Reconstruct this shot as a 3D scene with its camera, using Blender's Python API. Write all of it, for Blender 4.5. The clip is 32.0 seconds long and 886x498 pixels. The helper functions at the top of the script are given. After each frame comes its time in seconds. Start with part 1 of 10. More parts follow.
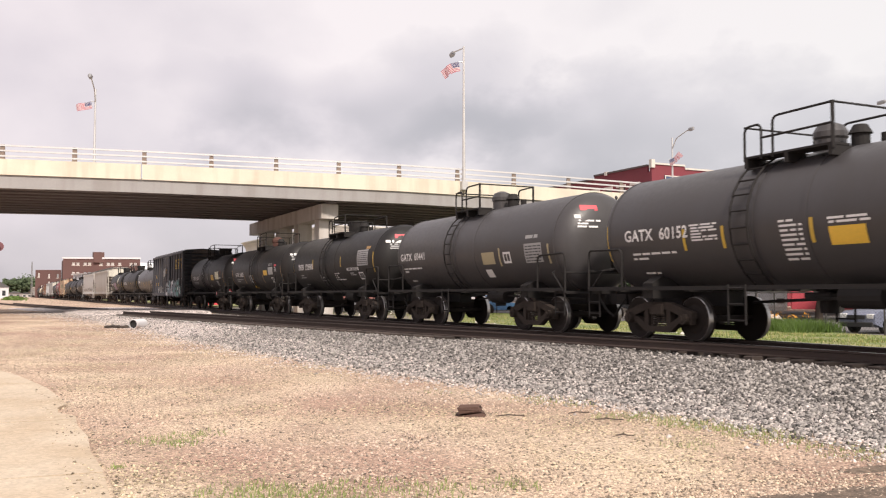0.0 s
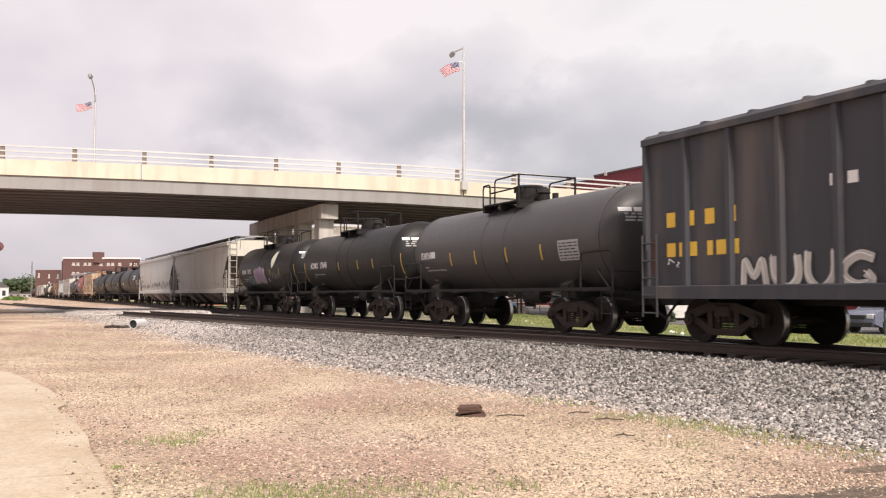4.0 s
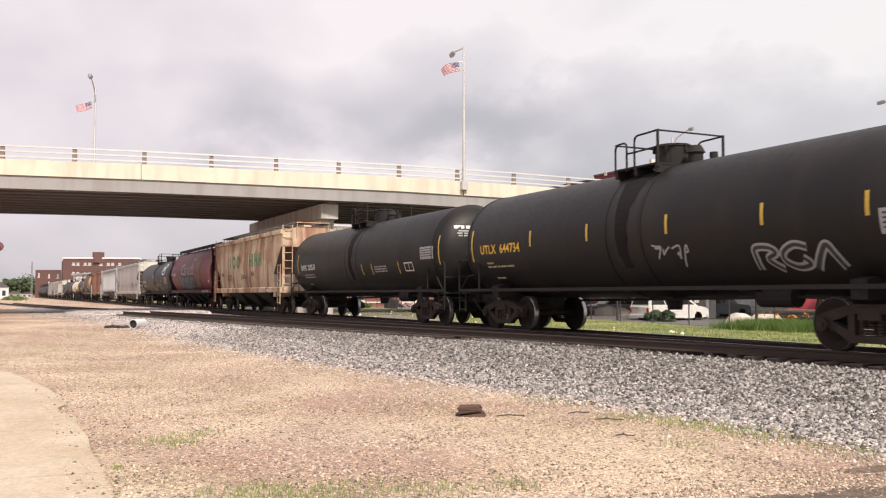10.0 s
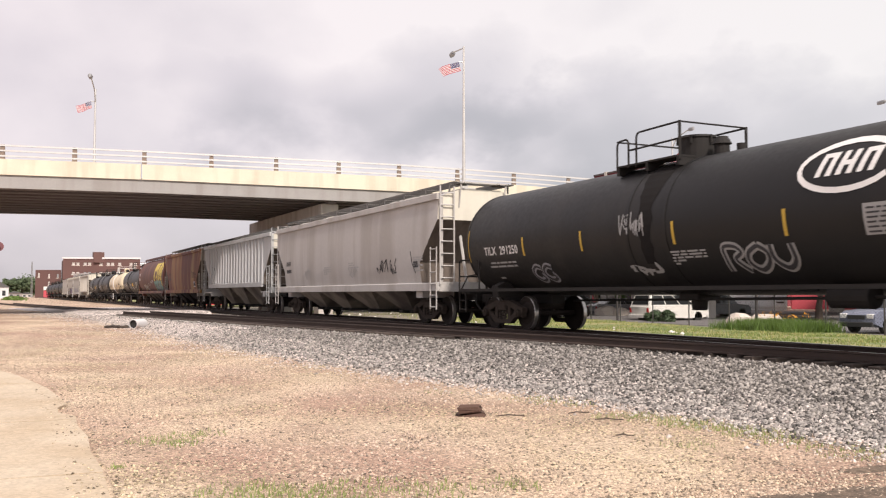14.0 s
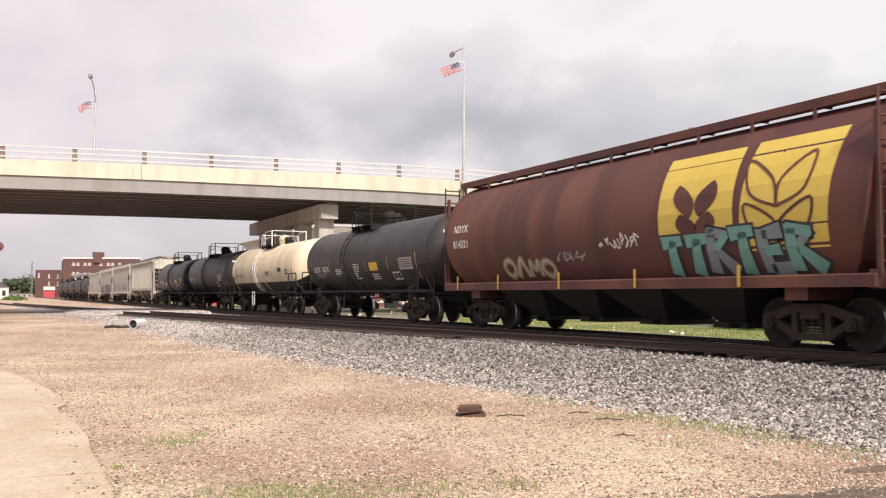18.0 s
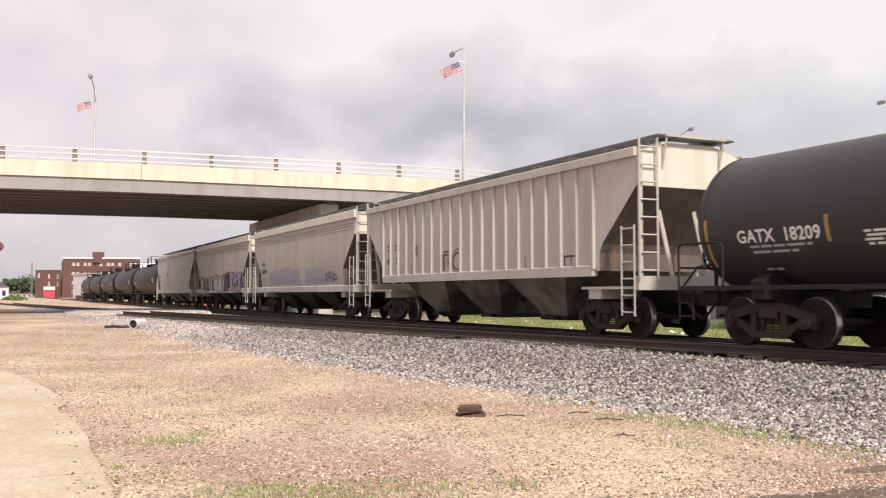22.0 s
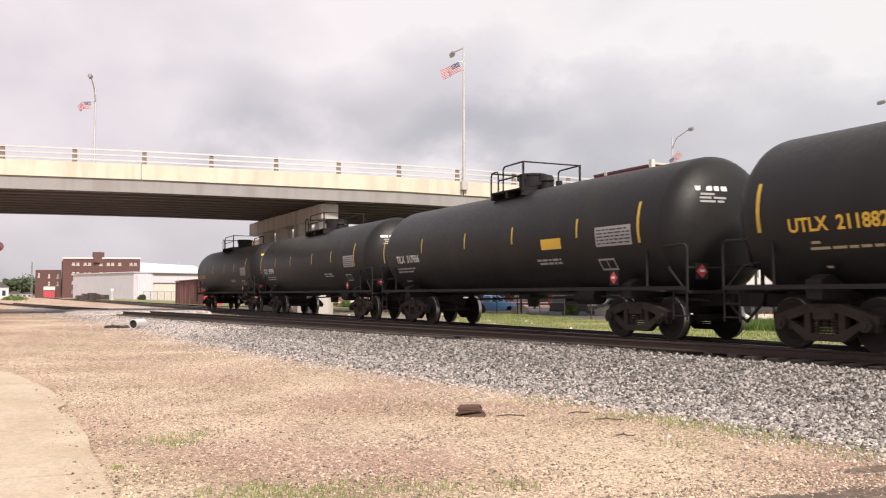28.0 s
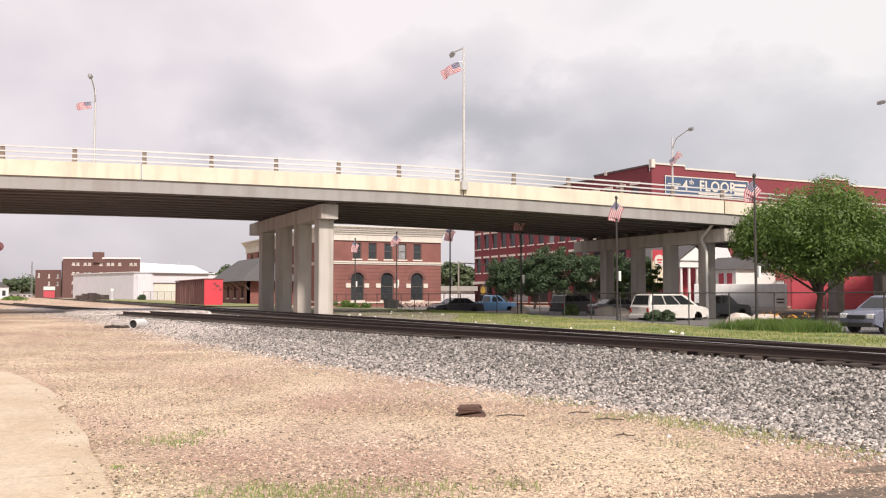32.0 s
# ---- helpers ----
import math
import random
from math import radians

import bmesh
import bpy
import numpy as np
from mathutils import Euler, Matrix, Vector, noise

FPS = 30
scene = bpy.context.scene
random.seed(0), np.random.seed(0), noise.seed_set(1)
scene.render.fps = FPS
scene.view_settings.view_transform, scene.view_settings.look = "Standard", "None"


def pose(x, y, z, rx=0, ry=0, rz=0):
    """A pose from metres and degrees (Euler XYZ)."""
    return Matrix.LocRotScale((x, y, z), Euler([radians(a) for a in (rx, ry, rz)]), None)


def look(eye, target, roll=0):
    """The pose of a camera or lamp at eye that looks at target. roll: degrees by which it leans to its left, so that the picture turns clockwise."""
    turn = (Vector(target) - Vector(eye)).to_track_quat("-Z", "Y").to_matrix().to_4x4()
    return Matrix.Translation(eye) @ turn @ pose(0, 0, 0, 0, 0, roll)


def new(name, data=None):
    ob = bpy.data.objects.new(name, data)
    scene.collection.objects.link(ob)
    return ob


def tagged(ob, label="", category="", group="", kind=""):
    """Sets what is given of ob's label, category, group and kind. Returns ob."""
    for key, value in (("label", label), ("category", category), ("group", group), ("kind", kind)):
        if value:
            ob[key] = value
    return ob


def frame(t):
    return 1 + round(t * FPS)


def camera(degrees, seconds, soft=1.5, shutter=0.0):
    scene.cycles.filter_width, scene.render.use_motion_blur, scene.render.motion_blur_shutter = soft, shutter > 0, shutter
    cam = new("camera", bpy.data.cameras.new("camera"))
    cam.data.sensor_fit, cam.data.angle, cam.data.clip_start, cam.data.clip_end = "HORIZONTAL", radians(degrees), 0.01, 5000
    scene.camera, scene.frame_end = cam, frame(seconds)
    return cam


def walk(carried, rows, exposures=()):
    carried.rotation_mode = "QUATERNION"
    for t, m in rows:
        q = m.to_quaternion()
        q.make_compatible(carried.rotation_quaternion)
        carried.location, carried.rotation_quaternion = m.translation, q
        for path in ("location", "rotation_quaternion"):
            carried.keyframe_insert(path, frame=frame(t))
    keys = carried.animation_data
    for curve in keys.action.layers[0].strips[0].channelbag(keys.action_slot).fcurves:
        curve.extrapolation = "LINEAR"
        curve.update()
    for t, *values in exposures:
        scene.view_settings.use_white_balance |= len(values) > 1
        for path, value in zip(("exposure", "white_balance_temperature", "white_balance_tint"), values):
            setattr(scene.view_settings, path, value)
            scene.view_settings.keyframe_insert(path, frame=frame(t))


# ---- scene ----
# World: X runs along the main track (the train goes towards +X), Y away from the camera, Z up.
cam = camera(52.2, 32.0, soft=1.15, shutter=0.08)
EYE = (0.0, 0.0, 1.6)
AIM = (-0.8979, 0.4372, 0.0506)
_still = look(EYE, [e + a for e, a in zip(EYE, AIM)])
walk(cam, [(0.0, _still), (32.0, _still)], exposures=[(0.0, 0.0, 6750.0, 14.0), (32.0, 0.0, 6750.0, 14.0)])

# ---- light: bright broken overcast, a veiled sun from down the line ----
SUN_AZ, SUN_EL = radians(-6), radians(42)      # azimuth from +X towards +Y
SUN_DIR = Vector((math.cos(SUN_AZ) * math.cos(SUN_EL), math.sin(SUN_AZ) * math.cos(SUN_EL), math.sin(SUN_EL)))
sun = new("sun", bpy.data.lights.new("sun", "SUN"))
sun.data.energy, sun.data.angle, sun.data.color = 4.4, radians(7), (1.0, 0.93, 0.84)
sun.matrix_world = look(SUN_DIR * 100, (0, 0, 0))

world = bpy.data.worlds.new("sky")
scene.world = world
world.use_nodes = True


def build_sky(nt):
    n, l = nt.nodes, nt.links
    n.clear()
    out, bg = n.new("ShaderNodeOutputWorld"), n.new("ShaderNodeBackground")
    sky = n.new("ShaderNodeTexSky")
    sky.sky_type, sky.sun_disc = "NISHITA", False
    sky.sun_elevation, sky.sun_rotation = SUN_EL, math.pi / 2 - SUN_AZ
    tc = n.new("ShaderNodeTexCoord")

    def noise_tex(scale, detail, offset, stretch=(1, 1, 1.5)):
        mp = n.new("ShaderNodeMapping")
        mp.inputs["Scale"].default_value, mp.inputs["Location"].default_value = stretch, offset
        l.new(tc.outputs["Generated"], mp.inputs["Vector"])
        t = n.new("ShaderNodeTexNoise")
        t.inputs["Scale"].default_value, t.inputs["Detail"].default_value, t.inputs["Roughness"].default_value = scale, detail, 0.55
        l.new(mp.outputs["Vector"], t.inputs["Vector"])
        return t.outputs["Fac"]

    def math_node(op, a, b, clamp=False):
        m = n.new("ShaderNodeMath")
        m.operation, m.use_clamp = op, clamp
        for s, v in zip(m.inputs, (a, b)):
            if isinstance(v, (int, float)):
                s.default_value = v
            else:
                l.new(v, s)
        return m.outputs[0]

    # a broad bank of darker cloud over the bridge, broken up by two sizes of noise
    def along(v):
        d = n.new("ShaderNodeVectorMath")
        d.operation = "DOT_PRODUCT"
        l.new(tc.outputs["Generated"], d.inputs[0])
        d.inputs[1].default_value = v
        return d.outputs["Value"]

    big = noise_tex(3.0, 3, (0.3, 0.7, 0.1))
    fine = noise_tex(8.0, 5, (2.3, 1.1, 0.4))
    side = math_node("ADD", along((0.4378, 0.8991, 0.0)), math_node("MULTIPLY", math_node("SUBTRACT", big, 0.5), 0.5))
    rise = math_node("ADD", along((0.0, 0.0, 1.0)), math_node("MULTIPLY", math_node("SUBTRACT", fine, 0.5), 0.16))
    front = math_node("MULTIPLY", along((-0.899, 0.4378, 0.0)), 1.6, True)

    def cloud_bank(s0, e0, ws, we):
        """Darkness of one bank: 1 in its middle, 0 at its rim."""
        p = math_node("MULTIPLY", math_node("SUBTRACT", side, s0), 1 / ws)
        q = math_node("MULTIPLY", math_node("SUBTRACT", rise, e0), 1 / we)
        return math_node("SUBTRACT", 1.0, math_node("ADD", math_node("MULTIPLY", p, p), math_node("MULTIPLY", q, q)), True)

    bank = math_node("ADD", math_node("MULTIPLY", cloud_bank(0.26, 0.155, 0.38, 0.10), 0.98), math_node("MULTIPLY", cloud_bank(-0.07, 0.205, 0.21, 0.085), 0.75))
    low = math_node("MULTIPLY", math_node("SUBTRACT", 0.14, along((0.0, 0.0, 1.0)), True), 1.9)
    east = math_node("MULTIPLY", along((0.4378, 0.8991, 0.0)), -0.20)
    mass = math_node("ADD", math_node("MULTIPLY", math_node("MULTIPLY", bank, front), 0.36), math_node("ADD", math_node("MULTIPLY", big, 0.58), 0.05))
    mass = math_node("ADD", mass, math_node("ADD", math_node("MULTIPLY", fine, 0.22), 0.01))
    mass = math_node("ADD", math_node("ADD", mass, low), east)
    ramp = n.new("ShaderNodeValToRGB")
    e = ramp.color_ramp.elements
    e[0].position, e[0].color = 0.40, (1.0, 0.965, 0.975, 1)
    e[1].position, e[1].color = 0.98, (0.40, 0.42, 0.45, 1)
    m1 = e.new(0.62)
    m1.color = (0.765, 0.745, 0.785, 1)
    m2 = e.new(0.80)
    m2.color = (0.565, 0.565, 0.605, 1)
    l.new(mass, ramp.inputs["Fac"])
    # warmer, pinkish haze one way along the horizon and cool grey the other
    tint = n.new("ShaderNodeMix")
    tint.data_type = "RGBA"
    l.new(math_node("ADD", math_node("MULTIPLY", along((0.4378, 0.8991, 0.0)), 1.0), 0.5, True), tint.inputs["Factor"])
    tint.inputs["A"].default_value, tint.inputs["B"].default_value = (0.99, 0.962, 0.982, 1), (0.94, 0.985, 0.98, 1)
    haze = n.new("ShaderNodeMix")
    haze.data_type, haze.blend_type = "RGBA", "MULTIPLY"
    haze.inputs["Factor"].default_value = 1.0
    l.new(ramp.outputs["Color"], haze.inputs["A"])
    l.new(tint.outputs["Result"], haze.inputs["B"])
    mix = n.new("ShaderNodeMix")
    mix.data_type = "RGBA"
    mix.inputs["Factor"].default_value = 0.93
    scale = n.new("ShaderNodeVectorMath")
    scale.operation = "SCALE"
    scale.inputs["Scale"].default_value = 0.10
    l.new(sky.outputs["Color"], scale.inputs[0])
    l.new(scale.outputs["Vector"], mix.inputs["A"])
    l.new(haze.outputs["Result"], mix.inputs["B"])
    l.new(mix.outputs["Result"], bg.inputs["Color"])
    bg.inputs["Strength"].default_value = 1.0
    l.new(bg.outputs[0], out.inputs[0])


build_sky(world.node_tree)


# ---- materials ----
MATS = {}


def mat(name, base, rough=0.75, metal=0.0, var=0.18, big=1.2, fine=25.0, bump=0.15, second=None, mixamt=0.5, streak=0.0, streak_col=None, spec=0.5, isl=0.0, obj=0.0, band=0.12, scatter=False, streak_scale=3.0, speck=0.0, speck_size=0.02, streak_at=0.52):
    """A procedural surface: base colour, two sizes of variation, optional second colour in patches, runs of dirt, fine relief."""
    if name in MATS:
        return MATS[name]
    m = bpy.data.materials.new(name)
    m.use_nodes = True
    nt = m.node_tree
    n, l = nt.nodes, nt.links
    bs = n["Principled BSDF"]
    bs.inputs["Roughness"].default_value, bs.inputs["Metallic"].default_value = rough, metal
    bs.inputs["Specular IOR Level"].default_value = spec
    tc = n.new("ShaderNodeTexCoord")
    place = tc.outputs["Object"]
    if scatter:      # another stretch of the pattern on every object
        info, far, add = n.new("ShaderNodeObjectInfo"), n.new("ShaderNodeMath"), n.new("ShaderNodeVectorMath")
        far.operation, far.inputs[1].default_value = "MULTIPLY", 90.0
        l.new(info.outputs["Random"], far.inputs[0])
        l.new(place, add.inputs[0])
        l.new(far.outputs[0], add.inputs[1])
        place = add.outputs["Vector"]

    def nz(scale, detail=4.0, stretch=None):
        t = n.new("ShaderNodeTexNoise")
        t.inputs["Scale"].default_value, t.inputs["Detail"].default_value = scale, detail
        src = place
        if stretch:
            mp = n.new("ShaderNodeMapping")
            mp.inputs["Scale"].default_value = stretch
            l.new(src, mp.inputs["Vector"])
            src = mp.outputs["Vector"]
        l.new(src, t.inputs["Vector"])
        return t.outputs["Fac"]

    def mixc(a, b, fac, mode="MIX"):
        x = n.new("ShaderNodeMix")
        x.data_type, x.blend_type = "RGBA", mode
        for s, v in ((x.inputs["Factor"], fac), (x.inputs["A"], a), (x.inputs["B"], b)):
            if isinstance(v, (float, int)):
                s.default_value = v
            elif isinstance(v, tuple):
                s.default_value = (*v, 1)
            else:
                l.new(v, s)
        return x.outputs["Result"]

    def ramp(fac, lo, hi):
        r = n.new("ShaderNodeMapRange")
        r.inputs["From Min"].default_value, r.inputs["From Max"].default_value = lo, hi
        l.new(fac, r.inputs["Value"])
        return r.outputs[0]

    b, f = nz(big), nz(fine, 6.0)
    col = base
    if second:
        col = mixc(base, second, ramp(nz(big * 0.8, 6.0), mixamt - band, mixamt + band))
    if streak:
        s = ramp(nz(streak_scale, 5.0, (1.0, 1.0, 0.12)), streak_at - 0.04, streak_at + 0.12)
        k = n.new("ShaderNodeMath")
        k.operation = "MULTIPLY"
        k.inputs[1].default_value = streak
        l.new(s, k.inputs[0])
        col = mixc(col, streak_col or tuple(c * 0.4 for c in base), k.outputs[0])
    dark, light = tuple([1 - var] * 3), tuple([1 + var] * 3)
    tone = mixc(dark, light, b)
    tone2 = mixc(dark, light, f)
    col = mixc(col, tone, 1.0, "MULTIPLY")
    col = mixc(col, tone2, 1.0, "MULTIPLY")
    if speck:      # single grains, each of its own tone
        for size, amount in ((speck_size, speck), (speck_size * 2.7, speck * 0.6)):
            vo, hsv = n.new("ShaderNodeTexVoronoi"), n.new("ShaderNodeSeparateColor")
            vo.inputs["Scale"].default_value = 1 / size
            l.new(place, vo.inputs["Vector"])
            l.new(vo.outputs["Color"], hsv.inputs[0])
            col = mixc(col, mixc(tuple([1 - amount] * 3), tuple([1 + amount] * 3), hsv.outputs[0]), 1.0, "MULTIPLY")
    for amount, node, sock in ((isl, "ShaderNodeNewGeometry", "Random Per Island"), (obj, "ShaderNodeObjectInfo", "Random")):
        if amount:
            g = n.new(node)
            col = mixc(col, mixc(tuple([1 - amount] * 3), tuple([1 + amount] * 3), g.outputs[sock]), 1.0, "MULTIPLY")
    l.new(col, bs.inputs["Base Color"])
    rr = n.new("ShaderNodeMapRange")
    rr.inputs["To Min"].default_value, rr.inputs["To Max"].default_value = max(0.03, rough - 0.12), min(1, rough + 0.12)
    l.new(f, rr.inputs["Value"])
    l.new(rr.outputs[0], bs.inputs["Roughness"])
    if bump:
        bp = n.new("ShaderNodeBump")
        bp.inputs["Strength"].default_value, bp.inputs["Distance"].default_value = bump, 0.02
        l.new(f, bp.inputs["Height"])
        l.new(bp.outputs[0], bs.inputs["Normal"])
    MATS[name] = m
    return m


def paint(name, base, rough=0.5, dirt=0.35, dirt_col=(0.10, 0.08, 0.065), var=0.10, grime=None, spec=0.4, at=0.52, runs=0.9):
    """Weathered rolling-stock paint with runs of dirt."""
    return mat(name, base, rough, 0.0, var, 0.45, 9.0, 0.04, streak=dirt, streak_col=dirt_col, scatter=True, streak_scale=runs, second=grime, mixamt=0.5, band=0.16, spec=spec, streak_at=at)


# ---- mesh helpers ----
def part(name, bm, material, parent=None, label="", smooth=False, kind=""):
    me = bpy.data.meshes.new(name)
    bm.normal_update()
    bm.to_mesh(me)
    bm.free()
    for m in material if isinstance(material, (list, tuple)) else [material]:
        me.materials.append(m)
    if smooth:
        me.shade_smooth()
        me.set_sharp_from_angle(angle=radians(35))
    ob = new(name, me)
    ob.parent = parent
    if label:
        ob["label"] = label
    if kind:
        ob["kind"] = kind
    return ob


def twin(name, ob, parent, m=None, label=""):
    """Another object on the mesh of ob."""
    o = new(name, ob.data)
    o.parent = parent
    if m is not None:
        o.matrix_basis = m
    if label:
        o["label"] = label
    return o


def thing(name, label, category, group="", at=None, kind=""):
    e = new(name)
    e.empty_display_size = 0.2
    if at is not None:
        e.matrix_basis = at if isinstance(at, Matrix) else Matrix.Translation(at)
    return tagged(e, label, category, group, kind)


def quad(bm, *pts, mi=0):
    f = bm.faces.new([bm.verts.new(p) for p in pts])
    f.material_index = mi
    return f


def hexa(bm, p, mi=0):
    """A block from its eight corners: four below, four above, each in turn."""
    v = [bm.verts.new(q) for q in p]
    for f in ((3, 2, 1, 0), (4, 5, 6, 7), (0, 1, 5, 4), (1, 2, 6, 5), (2, 3, 7, 6), (3, 0, 4, 7)):
        bm.faces.new([v[i] for i in f]).material_index = mi


def box(bm, x0, x1, y0, y1, z0, z1, mi=0, m=None):
    p = [(x0, y0, z0), (x1, y0, z0), (x1, y1, z0), (x0, y1, z0), (x0, y0, z1), (x1, y0, z1), (x1, y1, z1), (x0, y1, z1)]
    if m is not None:
        p = [m @ Vector(q) for q in p]
    hexa(bm, p, mi)


def bbox(bm, x0, x1, y0, y1, z0, z1, r=0.02, mi=0):
    """A block with chamfered upright and top edges."""
    r = min(r, (x1 - x0) * 0.45, (y1 - y0) * 0.45, (z1 - z0) * 0.45)

    def ring(a, z):
        return [(x0 + a, y0, z), (x1 - a, y0, z), (x1, y0 + a, z), (x1, y1 - a, z), (x1 - a, y1, z), (x0 + a, y1, z), (x0, y1 - a, z), (x0, y0 + a, z)]
    r1, r2 = ring(r, z0), ring(r, z1 - r)
    r3 = [(min(max(x, x0 + r), x1 - r), min(max(y, y0 + r), y1 - r), z1) for x, y, z in ring(r, z1)]
    top = []
    for q in r3:
        if q not in top:
            top.append(q)
    loft(bm, [r1, r2], mi=mi, cap=(True, False))
    v2 = [bm.verts.new(q) for q in r2]
    vt = {q: bm.verts.new(q) for q in top}
    for i in range(8):
        a, b = vt[r3[i]], vt[r3[(i + 1) % 8]]
        fs = [v2[i], v2[(i + 1) % 8], b] + ([a] if a is not b else [])
        bm.faces.new(fs).material_index = mi
    bm.faces.new([vt[q] for q in top]).material_index = mi


def loft(bm, rings, closed=True, cap=(True, True), mi=0):
    """A skin through rings of equal count."""
    vs = [[bm.verts.new(p) for p in r] for r in rings]
    n = len(rings[0])
    for a, b in zip(vs, vs[1:]):
        for i in range(n if closed else n - 1):
            j = (i + 1) % n
            bm.faces.new((a[i], a[j], b[j], b[i])).material_index = mi
    if cap[0]:
        bm.faces.new(list(reversed(vs[0]))).material_index = mi
    if cap[1]:
        bm.faces.new(vs[-1]).material_index = mi
    return vs


def frame_of(d):
    d = Vector(d).normalized()
    a = d.orthogonal().normalized()
    return a, d.cross(a)


def cyl(bm, p0, p1, r0, r1=None, seg=10, mi=0, cap=(True, True)):
    p0, p1 = Vector(p0), Vector(p1)
    r1 = r0 if r1 is None else r1
    a, b = frame_of(p1 - p0)
    ring = lambda p, r: [p + a * (r * math.cos(2 * math.pi * i / seg)) + b * (r * math.sin(2 * math.pi * i / seg)) for i in range(seg)]
    loft(bm, [ring(p0, r0), ring(p1, r1)], mi=mi, cap=cap)


def tube(bm, pts, r, seg=6, mi=0):
    """A bent round bar through points."""
    pts = [Vector(p) for p in pts]
    a, b = frame_of(pts[1] - pts[0])
    rings = []
    for i, p in enumerate(pts):
        d = (pts[min(i + 1, len(pts) - 1)] - pts[max(i - 1, 0)]).normalized()
        a = (a - d * a.dot(d)).normalized()
        b = d.cross(a)
        rings.append([p + a * (r * math.cos(2 * math.pi * k / seg)) + b * (r * math.sin(2 * math.pi * k / seg)) for k in range(seg)])
    loft(bm, rings, mi=mi)


def lathe(bm, prof, axis="x", at=(0, 0, 0), seg=32, mi=0):
    """Turn (along, radius) points about an axis through at."""
    rings = []
    for u, r in prof:
        ring = []
        for i in range(seg):
            c, s = r * math.cos(2 * math.pi * i / seg), r * math.sin(2 * math.pi * i / seg)
            ring.append({"x": (at[0] + u, at[1] + c, at[2] + s), "y": (at[0] + s, at[1] + u, at[2] + c), "z": (at[0] + c, at[1] + s, at[2] + u)}[axis])
        rings.append(ring)
    loft(bm, rings, mi=mi)


def prism(bm, poly, y0, y1, mi=0, axes="xz"):
    """A flat outline (list of two coordinates) drawn out along the third axis."""
    put = {"xz": lambda a, b, c: (a, c, b), "xy": lambda a, b, c: (a, b, c), "yz": lambda a, b, c: (c, a, b)}[axes]
    lo = [bm.verts.new(put(a, b, y0)) for a, b in poly]
    hi = [bm.verts.new(put(a, b, y1)) for a, b in poly]
    n = len(poly)
    for f in [lo[::-1], hi] + [[lo[i], lo[(i + 1) % n], hi[(i + 1) % n], hi[i]] for i in range(n)]:
        bm.faces.new(f).material_index = mi
    return bm


def B():
    return bmesh.new()


def rounded(pts, r, k=4):
    """Round the inner corners of a polyline."""
    out = [Vector(pts[0])]
    for a, b, c in zip(pts, pts[1:], pts[2:]):
        a, b, c = Vector(a), Vector(b), Vector(c)
        p, q = b + (a - b).normalized() * r, b + (c - b).normalized() * r
        out += [(p * (1 - t) ** 2 + b * 2 * t * (1 - t) + q * t * t) for t in [i / k for i in range(k + 1)]]
    return out + [Vector(pts[-1])]


def text_mesh(word, size, spacing=1.0, bold=0.0):
    """Verts and faces of a word in the built-in font, in x and y, from the origin."""
    cu = bpy.data.curves.new("word", "FONT")
    cu.body, cu.size, cu.space_character, cu.offset = word, size, spacing, bold
    cu.resolution_u = 3
    ob = bpy.data.objects.new("word", cu)
    scene.collection.objects.link(ob)
    bpy.context.view_layer.update()
    me = ob.to_mesh()
    vs, fs = [tuple(v.co) for v in me.vertices], [tuple(p.vertices) for p in me.polygons]
    ob.to_mesh_clear()
    bpy.data.objects.remove(ob)
    bpy.data.curves.remove(cu)
    return vs, fs
# ---- plan: ground, two tracks that part at a switch ----
RAIL_Z = 0.645
MAIN_Y = 13.67
GAUGE = 1.507          # between the rail heads' middles


def siding_y(s):
    """The near rail of the side track, s metres back along the line."""
    return 13.0 - 0.165 * (s - 10.3) + 0.0004 * (s - 10.3) ** 2 if s > 10.3 else 12.92 + 0.08 * max(0, (s - 4) / 6.3)


def lerp_table(tab, v):
    if v <= tab[0][0]:
        return tab[0][1]
    for (a, fa), (b, fb) in zip(tab, tab[1:]):
        if v <= b:
            return fa + (fb - fa) * (v - a) / (b - a)
    return tab[-1][1]


TOE = [(-60, 8.6), (-5, 8.5), (6, 8.45), (9, 8.4), (12, 8.2), (14.4, 7.75), (20, 6.95), (27.5, 6.55), (39, 5.6), (43, 5.3), (48, 4.4), (55, 3.3), (80, -0.8), (110, -4.5), (400, -18.0)]


def smooth01(a, b, v):
    t = min(1, max(0, (v - a) / (b - a)))
    return t * t * (3 - 2 * t)


def ground_z(x, y):
    s = -x
    back = smooth01(30, 62, s) * 0.42 * (1 - smooth01(24, 40, y) * 0.6)
    far = smooth01(15.5, 18.5, y) * (-0.12)
    bumps = 0.035 * (noise.noise((x * 0.22, y * 0.22, 0.0)) + 0.5 * noise.noise((x * 0.9, y * 0.9, 3.0)))
    return back + far * (1 - smooth01(40, 70, s)) + bumps * (1 - smooth01(60, 100, s))


def bed_z(x, y):
    """The top of the ballast: up from the near toe, level under the tracks, down behind."""
    s = -x
    toe, near = lerp_table(TOE, s), siding_y(min(max(s, -40), 118)) - 0.75
    if s > 118:
        near = toe + 3.2
    g = ground_z(x, y)
    top = RAIL_Z - 0.245
    up = min(1, max(0, (y - toe) / max(0.8, near - toe)))
    up = up ** 0.9
    down = 1 - min(1, max(0, (y - 15.5) / 1.9))
    return g - 0.02 + (top - g + 0.02) * min(up, down)


